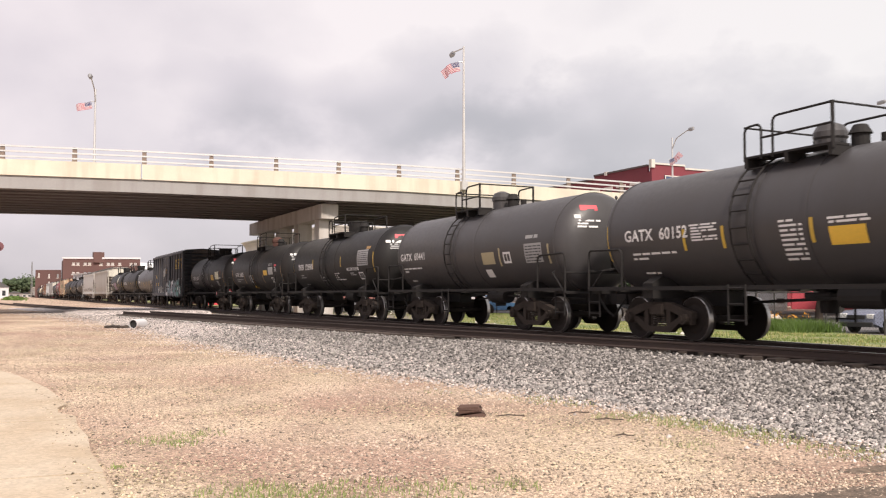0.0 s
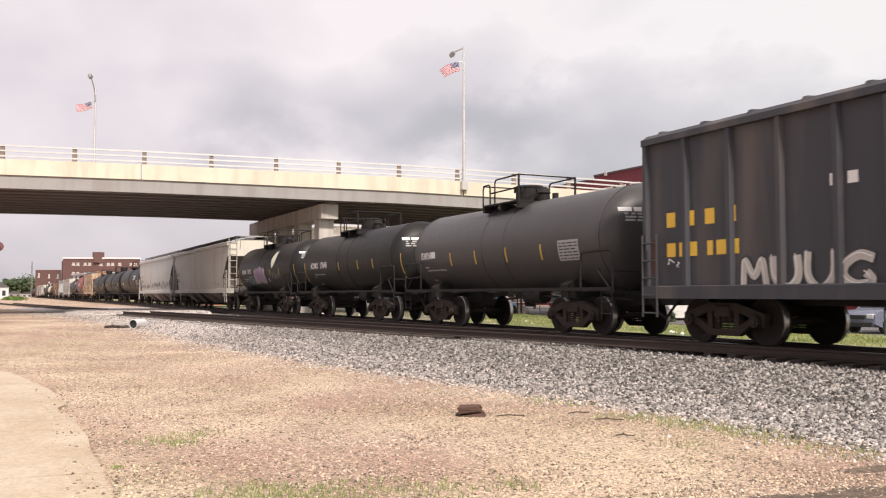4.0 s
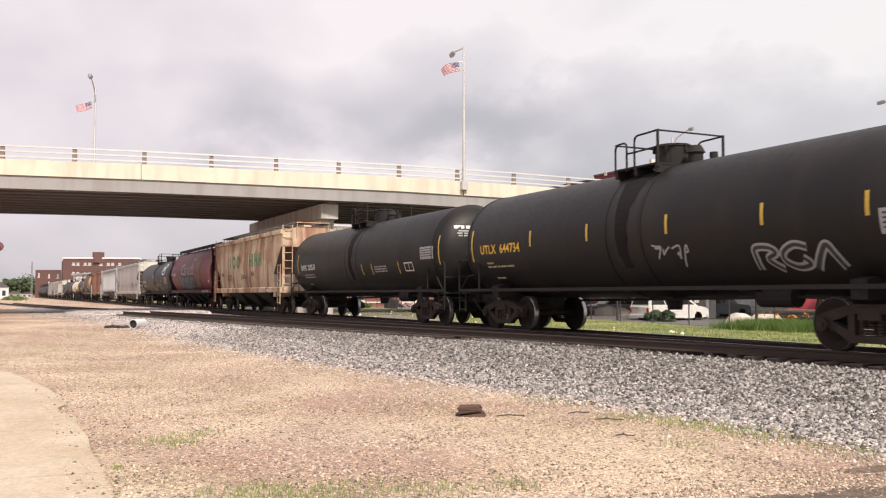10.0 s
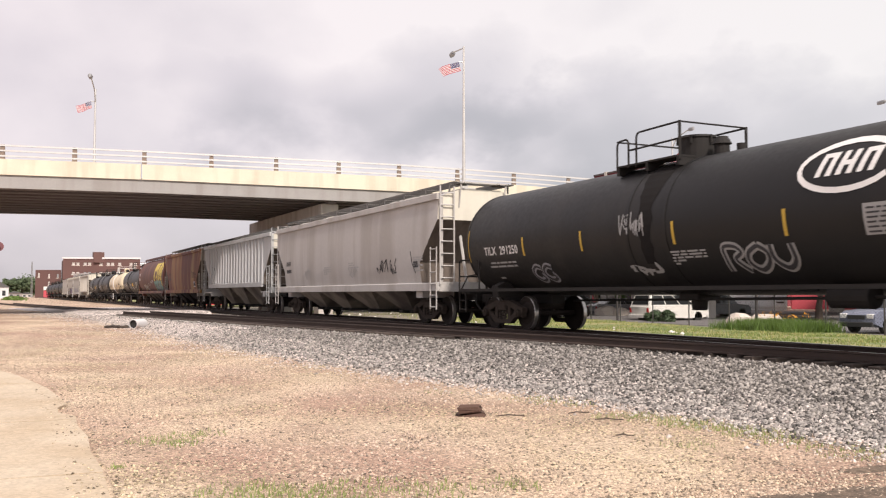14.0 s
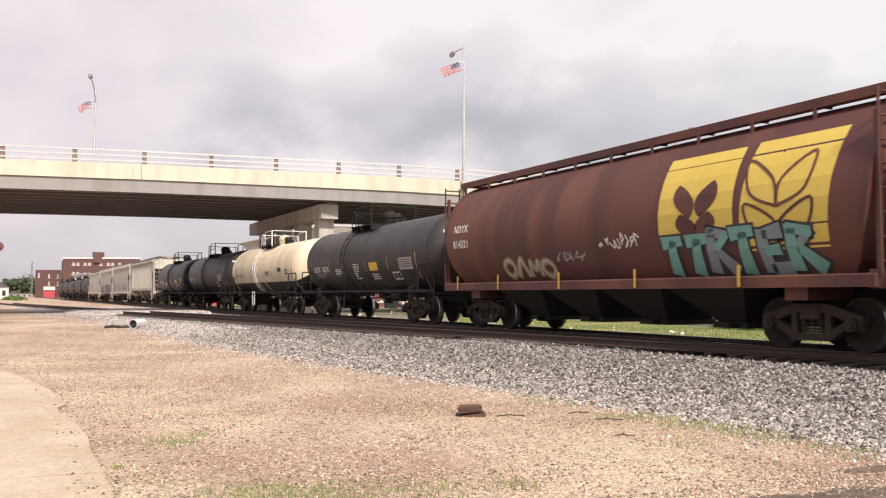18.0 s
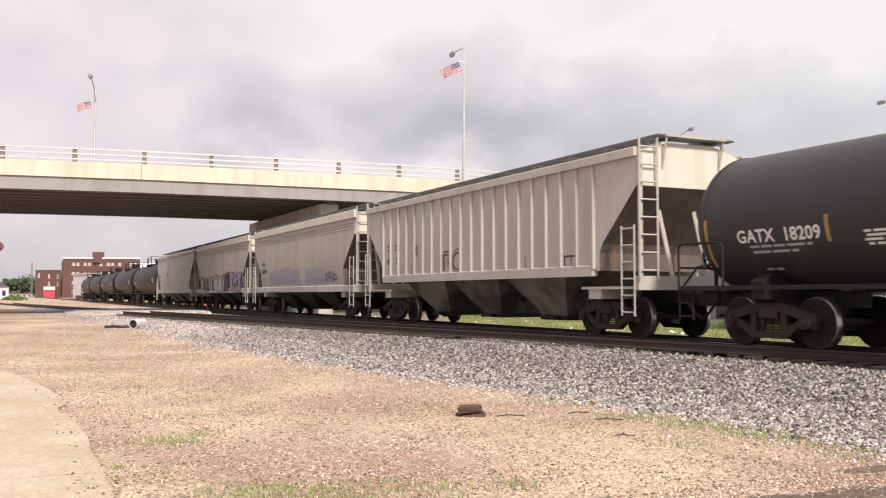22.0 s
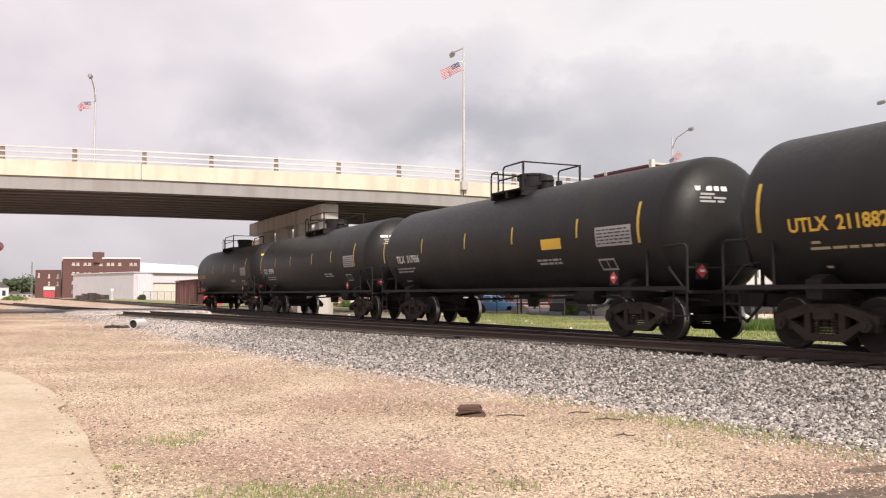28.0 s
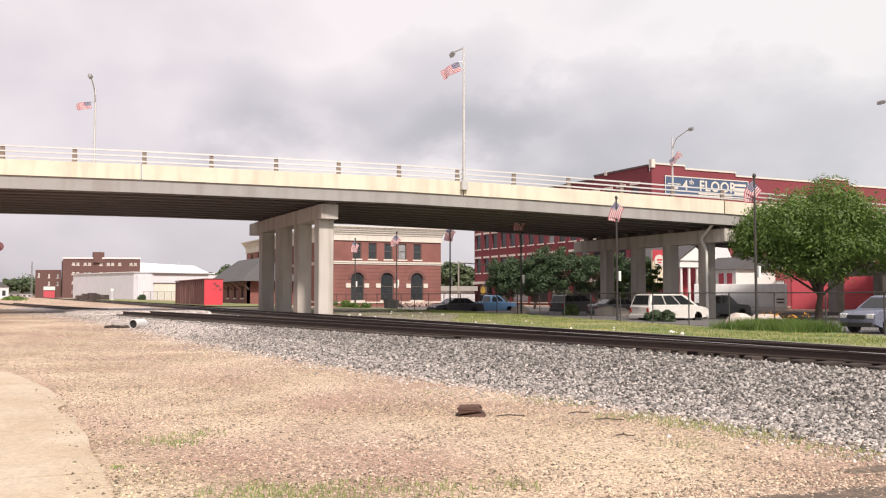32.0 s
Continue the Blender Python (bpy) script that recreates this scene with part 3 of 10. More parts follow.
# ---- buildings ----
M_BRICK = mat("old_red_brick", (0.235, 0.098, 0.085), 0.85, var=0.12, big=0.5, fine=6.0, bump=0.2, second=(0.19, 0.078, 0.068), mixamt=0.55)
M_REDPAINT = mat("red_painted_brick", (0.20, 0.038, 0.05), 0.8, var=0.1, big=0.3, fine=5.0, bump=0.15, streak=0.2, streak_col=(0.16, 0.04, 0.04))
M_FACTORY = mat("brown_factory_brick", (0.125, 0.066, 0.06), 0.85, var=0.12, big=0.2, fine=4.0, bump=0.2)
M_CORNICE = mat("white_painted_cornice", (0.62, 0.58, 0.52), 0.7, var=0.06, big=0.6, fine=9.0, bump=0.05, streak=0.15)
M_TRIM = mat("pale_stone_trim", (0.66, 0.60, 0.54), 0.8, var=0.08, big=1.0, fine=12.0, bump=0.1)
M_WALLW = mat("white_metal_siding", (0.56, 0.56, 0.60), 0.6, var=0.05, big=0.2, fine=3.0, bump=0.05, streak=0.15)
M_ROOFW = mat("white_metal_roof", (0.66, 0.66, 0.67), 0.5, 0.1, var=0.04, big=0.2, fine=3.0, bump=0.04)
M_SLATE = mat("grey_shingle_roof", (0.095, 0.092, 0.095), 0.85, var=0.15, big=0.6, fine=6.0, bump=0.3)
M_FLATROOF = mat("tarred_roof", (0.10, 0.10, 0.10), 0.9, var=0.15)
M_REDSHED = mat("bright_red_metal", (0.60, 0.05, 0.075), 0.55, var=0.07, big=0.6, fine=8.0, bump=0.05)
M_REDPANEL = mat("red_panel_wall", (0.50, 0.075, 0.10), 0.7, var=0.08, big=0.3, fine=6.0, bump=0.05)
M_PANE = mat("dark_window_glass", (0.035, 0.040, 0.045), 0.12, var=0.3, big=1.5, fine=3.0, bump=0.0)
M_PANELIGHT = mat("curtained_window_glass", (0.28, 0.29, 0.30), 0.25, var=0.3, big=1.5, fine=3.0, bump=0.0)
M_WIRE2 = mat("grey_yard_wire", (0.22, 0.22, 0.22), 0.7, 0.2, var=0.1)
M_BLIND = mat("blinded_window_glass", (0.55, 0.52, 0.50), 0.4, var=0.3, big=0.3, fine=3.0, bump=0.0)
M_SASH = mat("dark_sash_paint", (0.10, 0.075, 0.07), 0.6, var=0.1)
M_WSASH = mat("white_sash_paint", (0.70, 0.69, 0.67), 0.6, var=0.06)


def facade(parent, o, u, length, height, openings, wall_mat, n=None, t=0.35, sash=None, sill=None, z0=0.0, pane=None):
    """A wall from o along u (unit vectors on plan) with openings cut through it: (u, z, width, height, arched).
    n: the outward way. Each opening gets a window of its own."""
    o, u = Vector(o), Vector((*u, 0)).normalized()
    n = Vector((*n, 0)).normalized() if n else Vector((u.y, -u.x, 0))
    sash, sill, pane = sash or M_SASH, sill or M_TRIM, pane or M_PANE

    def at(a, z, d):
        p = o + u * a - n * d
        return (p.x, p.y, o.z + z)
    bm = B()

    def blk(a0, a1, za, zb, d0=0.0, d1=t):
        if a1 - a0 > 0.01 and zb - za > 0.01:
            hexa(bm, [at(a0, za, d0), at(a1, za, d0), at(a1, za, d1), at(a0, za, d1), at(a0, zb, d0), at(a1, zb, d0), at(a1, zb, d1), at(a0, zb, d1)])
    cuts = sorted({0.0, length, *[a for q in openings for a in (q[0], q[0] + q[2])]})
    for a0, a1 in zip(cuts, cuts[1:]):
        m = (a0 + a1) / 2
        z = z0
        for q in sorted([q for q in openings if q[0] < m < q[0] + q[2]], key=lambda q: q[1]):
            blk(a0, a1, z, q[1])
            z = q[1] + q[3]
        blk(a0, a1, z, height)
    for a, z, w, h, arch in openings:
        if arch:      # fill the corners beside the arch
            r = w / 2
            for k in (-1, 1):
                c = a + r
                steps = [math.pi / 2 * i / 5 for i in range(6)]
                poly = [(c + k * r * math.sin(s), z + h - r + r * math.cos(s)) for s in steps] + [(c + k * r, z + h)]
                lo, hi = [bm.verts.new(at(x, y, 0.002)) for x, y in poly], [bm.verts.new(at(x, y, t - 0.002)) for x, y in poly]
                for f in [lo, hi[::-1]] + [[lo[i], hi[i], hi[(i + 1) % len(poly)], lo[(i + 1) % len(poly)]] for i in range(len(poly))]:
                    bm.faces.new(f)
    bmesh.ops.recalc_face_normals(bm, faces=bm.faces)
    part("wall", bm, wall_mat, parent)
    rr = random.Random(len(openings) * 7 + int(length))
    for a, z, w, h, arch in openings:
        bm = B()
        f = min(0.09, w * 0.1)
        for q in ((a, a + f, z, z + h), (a + w - f, a + w, z, z + h), (a + f, a + w - f, z, z + f), (a + f, a + w - f, z + h - f, z + h), (a + f, a + w - f, z + h * 0.5 - f / 2, z + h * 0.5 + f / 2)):
            blk2 = [at(q[0], q[2], 0.12), at(q[1], q[2], 0.12), at(q[1], q[2], 0.22), at(q[0], q[2], 0.22), at(q[0], q[3], 0.12), at(q[1], q[3], 0.12), at(q[1], q[3], 0.22), at(q[0], q[3], 0.22)]
            hexa(bm, blk2)
        win = part("window", bm, sash, parent)
        bm = B()
        hexa(bm, [at(a, z, 0.17), at(a + w, z, 0.17), at(a + w, z, 0.2), at(a, z, 0.2), at(a, z + h, 0.17), at(a + w, z + h, 0.17), at(a + w, z + h, 0.2), at(a, z + h, 0.2)])
        part("pane", bm, M_PANELIGHT if rr.random() < 0.25 and not arch else pane, win)
        if sill:
            bm = B()
            s = [(a - 0.1, z - 0.16), (a + w + 0.1, z)]
            hexa(bm, [at(s[0][0], s[0][1], -0.1), at(s[1][0], s[0][1], -0.1), at(s[1][0], s[0][1], 0.2), at(s[0][0], s[0][1], 0.2), at(s[0][0], s[1][1], -0.1), at(s[1][0], s[1][1], -0.1), at(s[1][0], s[1][1], 0.2), at(s[0][0], s[1][1], 0.2)])
            part("sill", bm, sill, win)


def course(parent, name, o, u, n, length, z0, z1, out, material):
    """A band that stands proud of a wall."""
    o, u, n = Vector(o), Vector((*u, 0)), Vector((*n, 0))
    bm = B()
    p = [o + u * -out, o + u * (length + out), o + u * (length + out) + n * out, o + u * -out + n * out]
    hexa(bm, [(q.x, q.y, z0) for q in p] + [(q.x, q.y, z1) for q in p])
    bmesh.ops.recalc_face_normals(bm, faces=bm.faces)
    return part(name, bm, material, parent)


def plain_box(parent, name, x0, x1, y0, y1, z0, z1, material, label=""):
    bm = B()
    box(bm, x0, x1, y0, y1, z0, z1)
    return part(name, bm, material, parent, label)


# the old two-storey brick station
M_JOINT = mat("dark_arch_brick", (0.15, 0.07, 0.062), 0.85)
st = thing("station_building", "two-storey red brick station with white cornice and arched windows", "building")
SX, SY = -100.2, 34.1
E_, S_ = (0, 1), (-1, 0)
W2, WA = [37.0, 38.95, 40.97, 42.8, 44.8], [36.76, 40.54, 44.45]
facade(st, (SX, SY, 0), E_, 14.4, 8.3, [(y - SY, 5.85, 1.05, 1.9, False) for y in W2] + [(y - SY, 0.95, 1.65, 3.3, True) for y in WA], M_BRICK, n=(1, 0))
side_w = [2.0 + i * 4.1 for i in range(9)]
facade(st, (SX - 0.35, SY, 0), S_, 39.0, 8.3, [(a + 0.6, 5.85, 1.05, 1.9, False) for a in side_w] + [(a + 0.3, 0.95, 1.65, 3.3, True) for a in side_w], M_BRICK, n=(0, -1))
plain_box(st, "wall", SX - 39.35, SX - 0.36, SY + 14.05, SY + 14.4, 0, 8.3, M_BRICK)
plain_box(st, "wall", SX - 39.7, SX - 39.36, SY, SY + 14.4, 0, 8.3, M_BRICK)
for (o, u, n, ln) in (((SX, SY, 0), E_, (1, 0), 14.4), ((SX, SY, 0), S_, (0, -1), 39.7)):
    for za, zb, out_ in ((7.98, 8.12, 0.16), (8.12, 8.72, 0.10), (8.72, 8.98, 0.2), (8.98, 9.2, 0.36), (9.2, 9.38, 0.5), (9.38, 9.54, 0.56), (9.54, 9.7, 0.74)):
        course(st, "cornice", o, u, n, ln, za, zb, out_, M_CORNICE)
    course(st, "belt_course", o, u, n, ln, 5.2, 5.38, 0.10, M_CORNICE)
    course(st, "belt_course", o, u, n, ln, 5.38, 5.56, 0.18, M_CORNICE)
    course(st, "base_course", o, u, n, ln, 0.62, 0.8, 0.12, M_CORNICE)
    nd = int(ln / 0.46)
    bm = B()
    for i in range(nd):      # dentils
        a = (i + 0.3) * ln / nd
        p = Vector(o) + Vector((*u, 0)) * a
        q = p + Vector((*u, 0)) * 0.2
        e = Vector((*n, 0)) * 0.67
        hexa(bm, [(p.x, p.y, 9.4), (q.x, q.y, 9.4), ((q + e).x, (q + e).y, 9.4), ((p + e).x, (p + e).y, 9.4), (p.x, p.y, 9.535), (q.x, q.y, 9.535), ((q + e).x, (q + e).y, 9.535), ((p + e).x, (p + e).y, 9.535)])
    bmesh.ops.recalc_face_normals(bm, faces=bm.faces)
    part("dentils", bm, M_CORNICE, st, kind="stuff")
plain_box(st, "roof", SX - 39.3, SX - 0.4, SY + 0.4, SY + 14.0, 8.9, 9.3, M_FLATROOF)
for y in WA:      # springer stones and arch rings
    for k in (y - 0.62, y + 1.67):
        plain_box(st, "springer_stone", SX - 0.05, SX + 0.1, k, k + 0.58, 2.45, 2.95, M_CORNICE)
    bm = B()
    cy, cz, r = y + 0.825, 3.42, 0.83
    pts_ = [math.pi * i / 12 for i in range(13)]
    loft(bm, [[(SX - 0.05, cy + r * math.cos(a), cz + r * math.sin(a)), (SX + 0.07, cy + r * math.cos(a), cz + r * math.sin(a)), (SX + 0.07, cy + (r + 0.32) * math.cos(a), cz + (r + 0.32) * math.sin(a)), (SX - 0.05, cy + (r + 0.32) * math.cos(a), cz + (r + 0.32) * math.sin(a))] for a in pts_])
    bmesh.ops.recalc_face_normals(bm, faces=bm.faces)
    part("arch_ring", bm, M_JOINT, st)
for i in range(9):      # rusticated joints of the lower storey, broken at the windows
    z = 1.12 + i * 0.45
    ends_ = [SY] + [v for y in WA for v in (y - 0.004, y + 1.654)] + [SY + 14.4]
    for a, b in zip(ends_[::2], ends_[1::2]):
        plain_box(st, "brick_band", SX - 0.02, SX + 0.02, a, b, z, z + 0.045, M_JOINT)

# freight shed beside it
sh = thing("freight_shed", "low brick freight shed with grey shingle hip roof", "building")
facade(sh, (-111.0, 27.2, 0.3), (-1, 0), 18.0, 3.1, [(2 + i * 4, 0.9, 1.2, 1.5, False) for i in range(4)], M_BRICK, n=(0, -1))
plain_box(sh, "wall", -111.3, -111.0, 27.2, 33.6, 0.3, 3.4, M_BRICK)
plain_box(sh, "wall", -129.0, -111.3, 33.3, 33.6, 0.3, 3.4, M_BRICK)
bm = B()
hexa(bm, [(-129.6, 26.0, 3.3), (-109.4, 26.0, 3.3), (-109.4, 34.0, 3.3), (-129.6, 34.0, 3.3), (-127.5, 29.9, 6.4), (-113.5, 29.9, 6.4), (-113.5, 30.1, 6.4), (-127.5, 30.1, 6.4)])
part("roof", bm, M_SLATE, sh)
bm = B()
for x in range(-128, -108, 3):
    tube(bm, [(x, 27.2, 2.2), (x, 26.0, 3.3)], 0.07)
part("eave_brace", bm, M_SASH, sh)

# small red metal shed with a bright end
rs_ = thing("metal_shed", "small red metal shed with a bright red end wall", "shed")
plain_box(rs_, "side_wall", -113.0, -95.4, 18.9, 20.7, 0.35, 3.15, mat("dull_red_siding", (0.125, 0.048, 0.043), 0.8, var=0.3, big=0.8, streak=0.6, streak_col=(0.26, 0.15, 0.14)))
plain_box(rs_, "end_wall", -95.4, -95.25, 18.85, 20.75, 0.35, 3.2, M_REDSHED, "bright red end wall")
plain_box(rs_, "roof", -113.1, -95.2, 18.8, 20.8, 3.2, 3.3, mat("dull_red_roof", (0.17, 0.06, 0.055)))
for i in range(16):
    plain_box(rs_, "siding_rib", -112.6 + i * 1.1, -112.5 + i * 1.1, 18.84, 18.9, 0.4, 3.12, mat("dull_red_siding", (0.125, 0.048, 0.043)))
bm = B()
for k in range(9):
    a, c = 19.75 + (k % 4) * 0.2, 2.15 + (k * 5 % 7) * 0.1
    tube(bm, [(-95.245, a, c), (-95.24, a + 0.14, c + 0.12 * (-1) ** k), (-95.24, a + 0.26, c + 0.05)], 0.03, 4)
part("scrawl", bm, M_SASH, rs_)

# white warehouse far down the line
wh = thing("warehouse", "long white metal-sided warehouse with low-pitched white roof", "building")
A, C_ = Vector((-319.0, 20.8, 0)), Vector((-280.0, 34.8, 0))
un = (C_ - A).normalized()
ln_ = (C_ - A).length
nn = Vector((-un.y, un.x, 0))


def wpt(a, d, z):
    p = A + un * a + nn * d
    return (p.x, p.y, z)


bm = B()
hexa(bm, [wpt(0, 0, 0), wpt(ln_, 0, 0), wpt(ln_, 26, 0), wpt(0, 26, 0), wpt(0, 0, 8.2), wpt(ln_, 0, 8.2), wpt(ln_, 26, 8.2), wpt(0, 26, 8.2)])
part("wall", bm, M_WALLW, wh)
bm = B()
hexa(bm, [wpt(-0.5, -0.4, 8.2), wpt(ln_ + 0.4, -0.4, 8.2), wpt(ln_ + 0.4, 27, 8.2), wpt(-0.5, 27, 8.2), wpt(-0.5, -0.4, 8.45), wpt(ln_ + 0.4, -0.4, 8.45), wpt(ln_ + 0.4, 27, 8.45), wpt(-0.5, 27, 8.45)])
part("roof", bm, M_ROOFW, wh)
wh2 = thing("warehouse", "broad white warehouse behind with a pitched white roof", "building")
bm = B()
hexa(bm, [(-330, 43.6, 0), (-288, 38, 0), (-288, 58.0, 0), (-330, 60.5, 0), (-330, 43.6, 8.4), (-288, 38, 8.4), (-288, 58.0, 8.4), (-330, 60.5, 8.4)])
part("wall", bm, M_WALLW, wh2)
bm = B()
hexa(bm, [(-331, 43.4, 8.4), (-287.4, 37.6, 8.4), (-287.4, 58.6, 8.3), (-331, 61.5, 8.3), (-331, 43.6, 11.4), (-289, 37.8, 11.4), (-289, 54, 10.7), (-331, 56, 10.7)])
part("roof", bm, M_ROOFW, wh2)
plain_box(wh2, "vent_pipe", -288.9, -288.72, 49.1, 49.28, 8.6, 12.0, M_ALU)
lw = thing("lean_to", "long white store wing with eave darkened as shadow line, cream lower wall", "building")
plain_box(lw, "wall", -286.0, -280.0, 36.0, 61.0, 0, 7.55, M_WALLW)
# the eave's dark paint stands in for the shadow line below the roof
plain_box(lw, "eave", -286.2, -279.6, 40.4, 56.5, 7.56, 7.95, M_SASH, "eave strip painted dark as its shadow line")
plain_box(lw, "lower_wall", -279.995, -279.6, 40.6, 61.0, 0, 4.95, mat("cream_siding", (0.55, 0.55, 0.48), 0.6, var=0.06, big=0.3, fine=4.0, streak=0.15))
plain_box(lw, "ledge", -279.995, -279.4, 40.4, 61.0, 4.96, 5.2, M_SASH)
yf = thing("yard_fence", "thin grey yard fence before the white store", "fence")
for i in range(6):
    plain_box(yf, "fence_post", -262.1, -262.0, 35.1 + i * 1.9, 35.24 + i * 1.9, 0.1, 2.45, M_WIRE2)
plain_box(yf, "top_rail", -262.1, -262.0, 35.1, 44.7, 2.45, 2.55, M_WIRE2)
bm = B()
for i in range(60):
    box(bm, -262.06, -262.04, 35.2 + i * 0.158, 35.225 + i * 0.158, 0.15, 2.45)
part("wire_mesh", bm, M_WIRE2, yf, kind="stuff")
sw = thing("switch_stand", "pale trackside switch stand with a small target", "switch stand", at=(-200.0, 20.6, 0.45))
plain_box(sw, "base", -0.3, 0.3, -0.35, 0.35, 0.0, 0.35, M_WALLW)
plain_box(sw, "mast", -0.1, 0.1, -0.1, 0.1, 0.35, 1.9, M_WALLW)
plain_box(sw, "target", -0.06, 0.06, -0.3, 0.3, 1.9, 2.45, M_WSASH)

# brown brick factory, small brick block
fa = thing("factory", "four-storey brown brick factory with small white windows", "building")
FA, FB = Vector((-374.7, 20.7, 0)), Vector((-366.0, 47.7, 0))
fu = (FB - FA).normalized()
wins = [(3.2 + i * 4.25 + k * 1.6, z, 1.25, 1.15, False) for i in range(6) for k in (0, 1) for z in (2.4, 5.8, 9.3, 12.9) if (i * 3 + k) % 7 != 6]
facade(fa, FA, (fu.x, fu.y), (FB - FA).length, 15.4, wins, M_FACTORY, n=(fu.y, -fu.x), sash=M_FACTORY, sill=None, pane=M_BLIND)
bm = B()
q = [FA + Vector((0, 0, 0)), FB, FB + Vector((-22, 1.6, 0)), FA + Vector((-22, 0.7, 0))]
q = [q[0] + (q[3] - q[0]) * 0.02, q[1] + (q[2] - q[1]) * 0.02, q[2], q[3]]
hexa(bm, [(p.x, p.y, 0) for p in q] + [(p.x, p.y, 15.0) for p in q])
part("rear_wall", bm, M_FACTORY, fa)
bm = B()
p0, p1 = FA + fu * -0.3, FB + fu * 0.3
hexa(bm, [(p0.x + 0.3, p0.y, 15.4), (p1.x + 0.3, p1.y, 15.4), (p1.x - 1.0, p1.y, 15.4), (p0.x - 1.0, p0.y, 15.4), (p0.x + 0.3, p0.y, 16.0), (p1.x + 0.3, p1.y, 16.0), (p1.x - 1.0, p1.y, 16.0), (p0.x - 1.0, p0.y, 16.0)])
part("parapet", bm, M_ROOFW, fa)
plain_box(fa, "stair_tower", -375, -370.0, 31.2, 35.1, 14.0, 18.0, M_FACTORY)
br = thing("brick_block", "three-storey brown brick block with pale windows", "building")
bu = Vector((-385.9 + 390.3, 20.6 - 11.6, 0)).normalized()
facade(br, (-390.3, 11.6, 0), (bu.x, bu.y), 10.0, 11.4, [(0.9, 8.4, 0.8, 1.9, False), (4.9, 8.2, 0.9, 1.7, False), (8.3, 8.2, 0.9, 1.7, False), (4.9, 5.2, 0.9, 1.7, False), (8.3, 5.2, 0.9, 1.7, False)], M_FACTORY, n=(bu.y, -bu.x), sash=M_FACTORY, sill=None, pane=M_BLIND)
plain_box(br, "awning", -384.5, -382.0, 14.4, 18.4, 3.4, 4.8, M_WSASH, "white and red shop awning")
plain_box(br, "shop_front", -384.4, -382.4, 14.4, 18.4, 0.4, 3.39, M_REDPANEL)
plain_box(br, "rear_wall", -402, -391.2, 12.0, 19.5, 0, 11.2, M_FACTORY)

# the big red store behind the bridge
RX, RY = -82.9, 67.2
rb = thing("store_building", "four-storey red painted brick store with a blue roof sign", "building")
rwin = [(2.0 + i * 2.62, z, 1.5, 2.2, False) for i in range(16) for z in (5.0, 8.7, 12.3)] + [(1.2 + i * 5.2, 0.6, 4.4, 2.4, False) for i in range(8)]
facade(rb, (RX - 0.36, RY, 0), (-1, 0), 43.0, 15.9, rwin, M_REDPAINT, n=(0, -1), sash=M_SASH)
facade(rb, (RX, RY, 0), (0, 1), 46.0, 15.7, [(2.5 + i * 3.3, z, 1.6, 2.2, False) for i in range(13) for z in (1.2, 5.0, 8.7)], M_REDPAINT, n=(1, 0), sash=M_WSASH)
plain_box(rb, "wall", RX - 43.4, RX - 0.4, RY + 45.6, RY + 46, 0, 15.7, M_REDPAINT)
plain_box(rb, "wall", RX - 43.7, RX - 43.4, RY, RY + 46, 0, 15.7, M_REDPAINT)
plain_box(rb, "roof", RX - 43, RX - 0.5, RY + 0.5, RY + 45.5, 15.0, 15.3, M_FLATROOF)
for a, b, z in ((0, 4.9, 16.7), (4.9, 12.8, 16.35), (12.8, 27.5, 15.95), (27.5, 32.4, 16.5), (32.4, 46, 15.85)):
    plain_box(rb, "parapet", RX - 0.35, RX - 0.004, RY + a, RY + b, 15.7, z, M_REDPAINT)
    plain_box(rb, "coping", RX - 0.45, RX + 0.12, RY + a, RY + b, z, z + 0.2, M_CORNICE)
for i in range(4):
    plain_box(rb, "coping", RX - 43.4 + i * 10.7, RX - 32.9 + i * 10.7, RY - 0.1, RY + 0.4, 15.3 + i * 0.42, 15.5 + i * 0.42, M_SASH)
    plain_box(rb, "parapet", RX - 43.4 + i * 10.7, RX - 32.9 + i * 10.7, RY + 0.004, RY + 0.3, 14.8, 15.3 + i * 0.42, M_REDPAINT)
plain_box(rb, "corner_block", RX - 0.3, RX + 0.18, RY - 0.15, RY + 0.35, 16.3, 17.25, M_CORNICE)
plain_box(rb, "corner_block", RX - 9.0, RX - 8.5, RY - 0.15, RY + 0.35, 16.4, 16.85, M_CORNICE)
course(rb, "belt_course", (RX, RY, 0), (-1, 0), (0, -1), 43, 3.25, 3.65, 0.45, M_TRIM)
osg = thing("hanging_sign", "oval yellow sign on a grey board over the store front", "sign", at=(-122.6, 66.6, 2.25))
plain_box(osg, "board", -1.0, 1.0, -0.05, 0.05, -0.75, 0.7, M_SASH)
plain_box(osg, "bracket", -0.05, 0.05, -0.05, 0.28, 0.7, 1.05, M_SASH)
bm = B()
cyl(bm, (0, -0.05, 0), (0, -0.09, 0), 0.62, seg=24)
for v in bm.verts:
    v.co.x *= 1.2
part("oval", bm, mat("yellow_sign_paint", (0.55, 0.38, 0.05), 0.6), osg)
for z in (7.25, 10.95, 14.6):
    bm = B()
    for i in range(16):
        a = RX - 0.36 - 2.0 - i * 2.62
        box(bm, a - 1.65, a + 0.15, RY - 0.08, RY + 0.05, z, z + 0.3)
    part("lintels", bm, M_TRIM, rb, kind="stuff")
sign = plain_box(rb, "sign_board", RX + 0.02, RX + 0.14, 69.0, 81.9, 13.3, 15.5, mat("blue_sign_paint", (0.055, 0.09, 0.17), 0.6), "blue painted sign with white letters")
bm = B()
